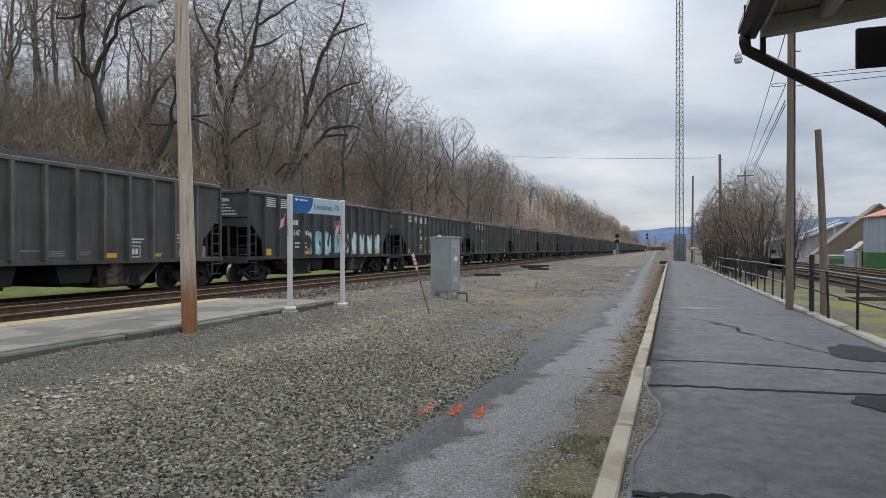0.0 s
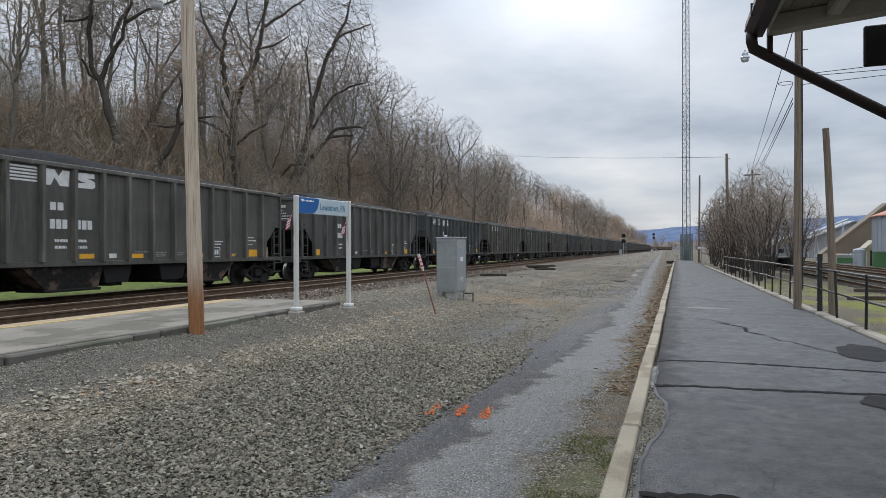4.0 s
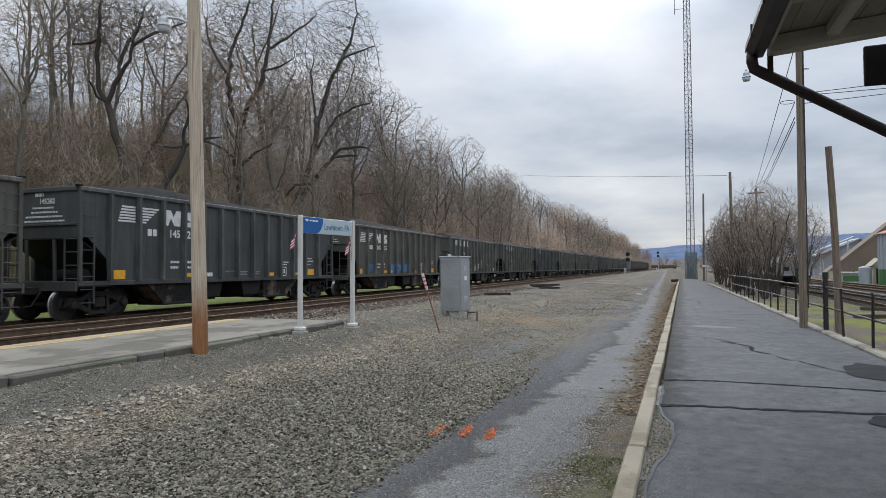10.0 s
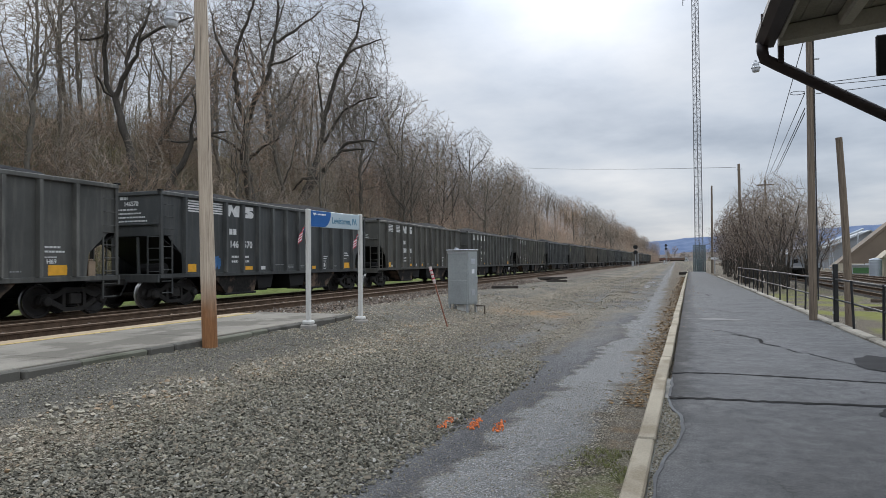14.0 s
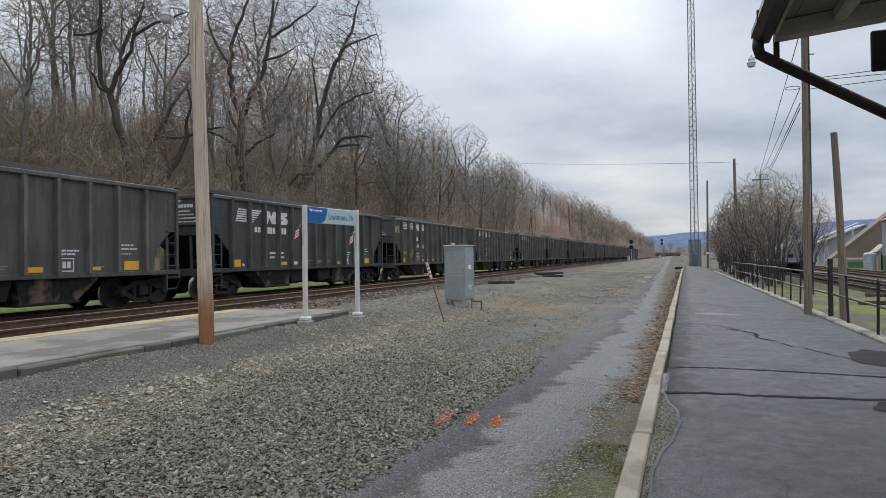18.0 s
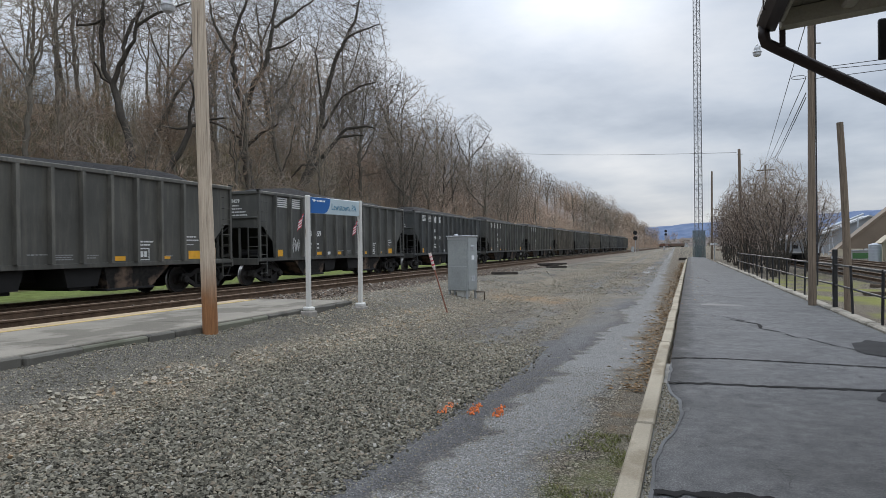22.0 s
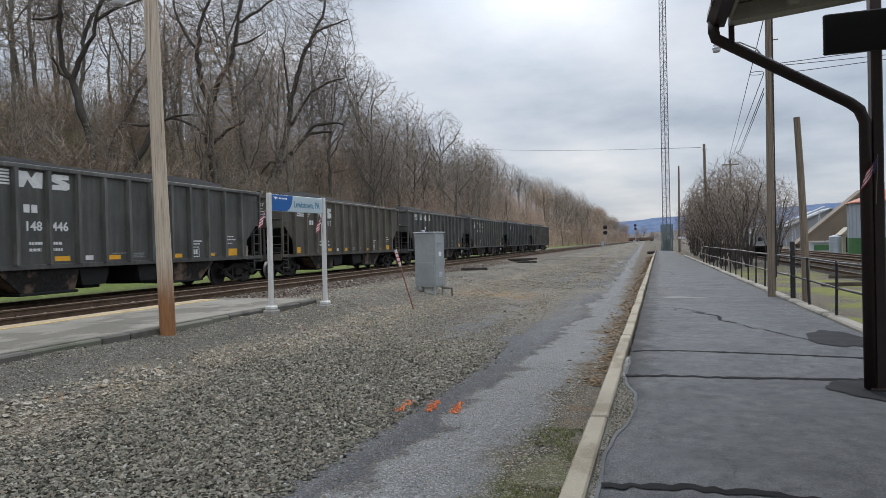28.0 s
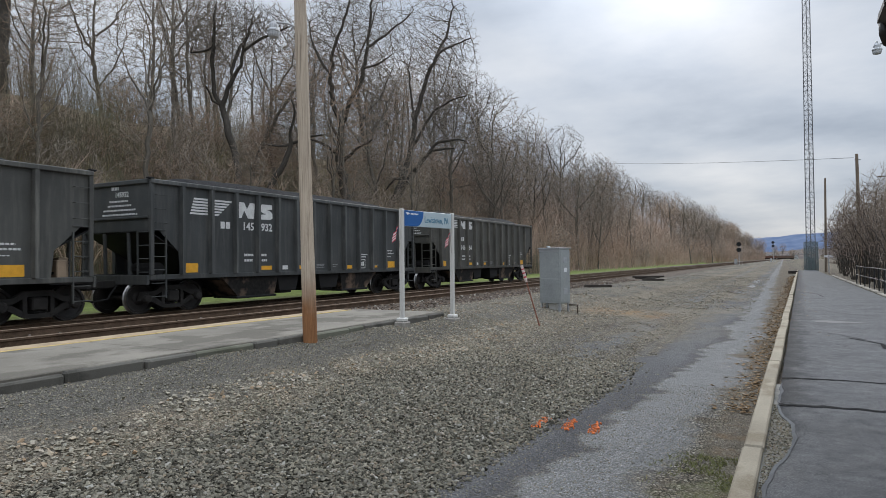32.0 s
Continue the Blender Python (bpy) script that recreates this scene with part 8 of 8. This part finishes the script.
stones("gravel", "dark crushed stone on the lot", lay(52000, -5.4, -1.7, 2.2, 10.5, 0.009, 0.026, 42, lambda x, y: smooth(-5.1, -4.3, x + 0.4 * noise.noise(Vector((x * 0.7, y * 0.5, 2.0)))) * smooth(-2.1, -2.45, x - 0.055 * max(0, y - 4)) * smooth(10.5, 6.5, y), 0.9), STONE_DARK, 2)
stones("gravel", "fine grey gravel below the boarding platform", lay(30000, -8.4, -5.3, 3.0, 13.5, 0.005, 0.016, 61, lambda x, y: smooth(-5.2, -5.8, x), 0.9), STONE, 21)
stones("gravel", "grey crushed stone on the lot", lay(9500, -6.6, -1.6, 9.0, 26.0, 0.008, 0.024, 43, lambda x, y: lot(x, y) * (0.35 + 0.65 * smooth(13.0, 9.0, y)), 1.5), STONE, 3)
stones("gravel", "pale broken stone round the sign posts", lay(9500, -8.8, -4.3, 9.8, 24.0, 0.010, 0.030, 62, lambda x, y: 0.9 + 0.8 * noise.noise(Vector((x * 0.9, y * 0.6, 5.0))), 1.1), STONE_PALE, 22)
stones("gravel", "far grey crushed stone on the lot", lay(6000, -7.5, -1.0, 22.0, 62.0, 0.014, 0.04, 53, lambda x, y: 0.35 + 0.65 * lot(x, y), 1.2), STONE, 13)
stones("gravel", "small stones on the rolled lane", lay(14000, -2.5, -0.4, 2.5, 9.0, 0.003, 0.009, 44, lambda x, y: 0.8, 1.3), STONE, 4)
stones("gravel", "rust-stained ballast beside the near track", lay(9000, -13.6, -8.6, 12.8, 45.0, 0.03, 0.06, 45, lambda x, y: 1.0, 1.3), STONE_RUST, 5)
stones("gravel", "ballast between the tracks", lay(5000, -16.6, -9.9, 3.0, 34.0, 0.03, 0.055, 46, lambda x, y: 1.0, 1.2), STONE_RUST, 6)
stones("gravel", "stones in the broken platform edge", lay(2600, -0.36, 0.06, 2.6, 7.7, 0.004, 0.012, 47, lambda x, y: 1.0 if kerb_x(y) + 0.16 < x < asphalt_edge(y) else 0.0, 1.0, -0.022), STONE, 7)
# pale larger stones scattered in a line of dirt
stones("gravel", "pale larger stones in a line along the ballast", lay(2300, -6.4, -4.3, 2.6, 15.0, 0.012, 0.036, 48, lambda x, y: smooth(0.55, 0.1, abs(x - crest_x(y))) * (0.5 + noise.noise(Vector((x * 1.5, y * 1.1, 4.0)))), 1.0), STONE_PALE, 8)

LEAF = stone_material("dry_brown_leaves", (0.12, 0.078, 0.043), (0.27, 0.18, 0.10), (0.32, 0.23, 0.14))
q = random.Random(8)
vs, fs = [], []
for _ in range(3600):
    y = 7.5 + 58 * q.random() ** 1.05
    x = kerb_x(y) - abs(q.gauss(0, 0.22)) - 0.02 if q.random() < 0.98 else kerb_x(y) + q.uniform(0.2, 0.9)
    if x > kerb_x(y) and y < 14:
        continue
    z = (ground_z(min(x, -0.46), y) if x < kerb_x(y) else 0.0) + 0.012
    s, a = q.uniform(0.02, 0.045) * (1 + y / 60), q.uniform(0, 6.28)
    c, d = math.cos(a) * s, math.sin(a) * s
    h = q.uniform(0.0, 0.02)
    o = len(vs)
    vs += [(x - c, y - d, z), (x + d * 0.5, y - c * 0.5, z + h), (x + c, y + d, z + h * 0.5), (x - d * 0.5, y + c * 0.5, z + h)]
    fs += [(o, o + 1, o + 2), (o, o + 2, o + 3)]
tagged(new("dry_leaves", raw_mesh("dry_leaves", vs, fs, LEAF)), "dry brown leaves drifted along the kerb", "leaves", kind="stuff")

GRASS_BLADE = stone_material("short_winter_grass", (0.11, 0.12, 0.045), (0.21, 0.215, 0.085), (0.27, 0.22, 0.12))


def grass(name, label, places, hmin, hmax, seed):
    q = random.Random(seed)
    vs, fs = [], []
    for x, y, z in places:
        for _ in range(3):
            a, h = q.uniform(0, 6.28), q.uniform(hmin, hmax)
            c, d = math.cos(a) * 0.006, math.sin(a) * 0.006
            lx, ly = q.gauss(0, 1.1) * h, q.gauss(0, 1.1) * h
            o = len(vs)
            bx, by = x + q.uniform(-0.03, 0.03), y + q.uniform(-0.03, 0.03)
            vs += [(bx - c, by - d, z - 0.01), (bx + c, by + d, z - 0.01), (bx + lx, by + ly, z + h)]
            fs.append((o, o + 1, o + 2))
    return tagged(new(name, raw_mesh(name, vs, fs, GRASS_BLADE)), label, "grass", kind="stuff")


q = random.Random(17)
tuft = []
for _ in range(2600):
    y = 2.6 + 3.2 * q.random() ** 1.3
    x = kerb_x(y) - abs(q.gauss(0.18, 0.2))
    if noise.noise(Vector((x * 2.2, y * 1.6, 6.0))) > -0.05:
        tuft.append((x, y, ground_z(x, y)))
grass("grass_tufts", "thin green grass along the kerb foot", tuft, 0.012, 0.032, 3)
ORANGE = plain("fluorescent_orange_marking_paint", (0.62, 0.16, 0.045), 0.85, 0, 0.2, 12.0, 120.0)
for k, (x, y, a) in enumerate(((-2.24, 6.18, 92), (-1.96, 6.25, 95), (-1.70, 6.24, 98))):
    om = thing("paint_mark", "short orange sprayed marking line on the gravel", "paint mark", pose(x, y, ground_z(x, y) + 0.010, 0, 0, a), "orange marks")
    q = random.Random(k)
    g = Geo()
    for _ in range(70):
        cx, cy, s = q.uniform(-0.22, 0.22), q.gauss(0, 0.024), q.uniform(0.003, 0.009)
        g.box(cx - s, cx + s, cy - s, cy + s, -0.006, q.uniform(0.002, 0.014), s * 0.3)
    tagged(part("sprayed_grit", g, ORANGE, om), kind="stuff")

OLD_TIE = plain("blackened_old_timber", (0.04, 0.033, 0.027), 0.9, 0, 0.35, 4.0)
# old ties and scrap by the near track
def scrap(x, y, ang, ln, w=0.2, h=0.13, lift=0.0, label="old grey railway tie lying on the gravel"):
    t = thing("old_tie", label, "timber", pose(x, y, ground_z(x, y) + lift, 0, 0, ang), "old ties")
    part("tie", Geo().box(-ln / 2, ln / 2, -w / 2, w / 2, 0, h, 0.02), OLD_TIE, t)


scrap(-7.9, 30.3, 14, 1.3)
for x, y, a, l in ((-9.3, 50.0, 10, 1.9), (-8.8, 46.8, -20, 1.6), (-7.6, 43.0, 25, 1.4)):
    scrap(x, y, a, l)
scrap(-8.6, 46.9, 40, 2.4, lift=0.13)
scrap(0.72, 76.0, 30, 0.8, 0.4, 0.3, label="dark block at the far end of the kerb")
m = Mat("shallow_puddle_water", 0.08, 0, 0.5)
m.color(m.ramp(m.noise(2.0, 3), (0.3, rgb(0.05, 0.05, 0.05)), (0.7, rgb(0.08, 0.078, 0.072))))
WATER = m.m
for k, (x, y, rx, ry) in enumerate(((-2.15, 34.5, 0.35, 1.6), (-1.8, 42.0, 0.3, 2.4), (-1.75, 50.0, 0.3, 3.0), (-2.3, 38.5, 0.2, 1.2))):
    pd = flat_patch("puddle", x, y, rx * 0.8, ry * 0.8, WATER, max(ground_z(x + a * rx * 0.8, y + b * ry * 0.8) for a in (-1, 0, 1) for b in (-1, 0, 1)) + 0.012, 11 + k)
    tagged(pd, "shallow bright puddle in the wheel lane", "puddle", "puddles")


# ---- what moves: the cars along their track, and their wheels while they pass near ----
def motions():
    times = [i * 0.5 for i in range(65)]
    for n, c in enumerate(cars):
        walk(c, [(t, car_pose(n, t)) for t in times])
        # wheels roll without slip while the car is near enough to see them
        near = [t for t in (k / FPS for k in range(32 * FPS + 1)) if -16.0 < car_s(n, t) < 30.0]
        if len(near) < 2:
            continue
        t0, t1 = near[0], near[-1]
        s0 = car_s(n, t0)
        for w in [o for o in c.children_recursive if o.name.startswith("wheelset")]:
            p = w.matrix_basis.translation.copy()
            rows = [(t, Matrix.Translation(p) @ Matrix.Rotation((s0 - car_s(n, t)) / 0.46, 4, "X")) for t in near]
            if t0 > 0.05:
                rows.insert(0, (0.0, rows[0][1]))
            if t1 < 31.95:
                rows.append((32.0, rows[-1][1]))
            walk(w, rows)


motions()
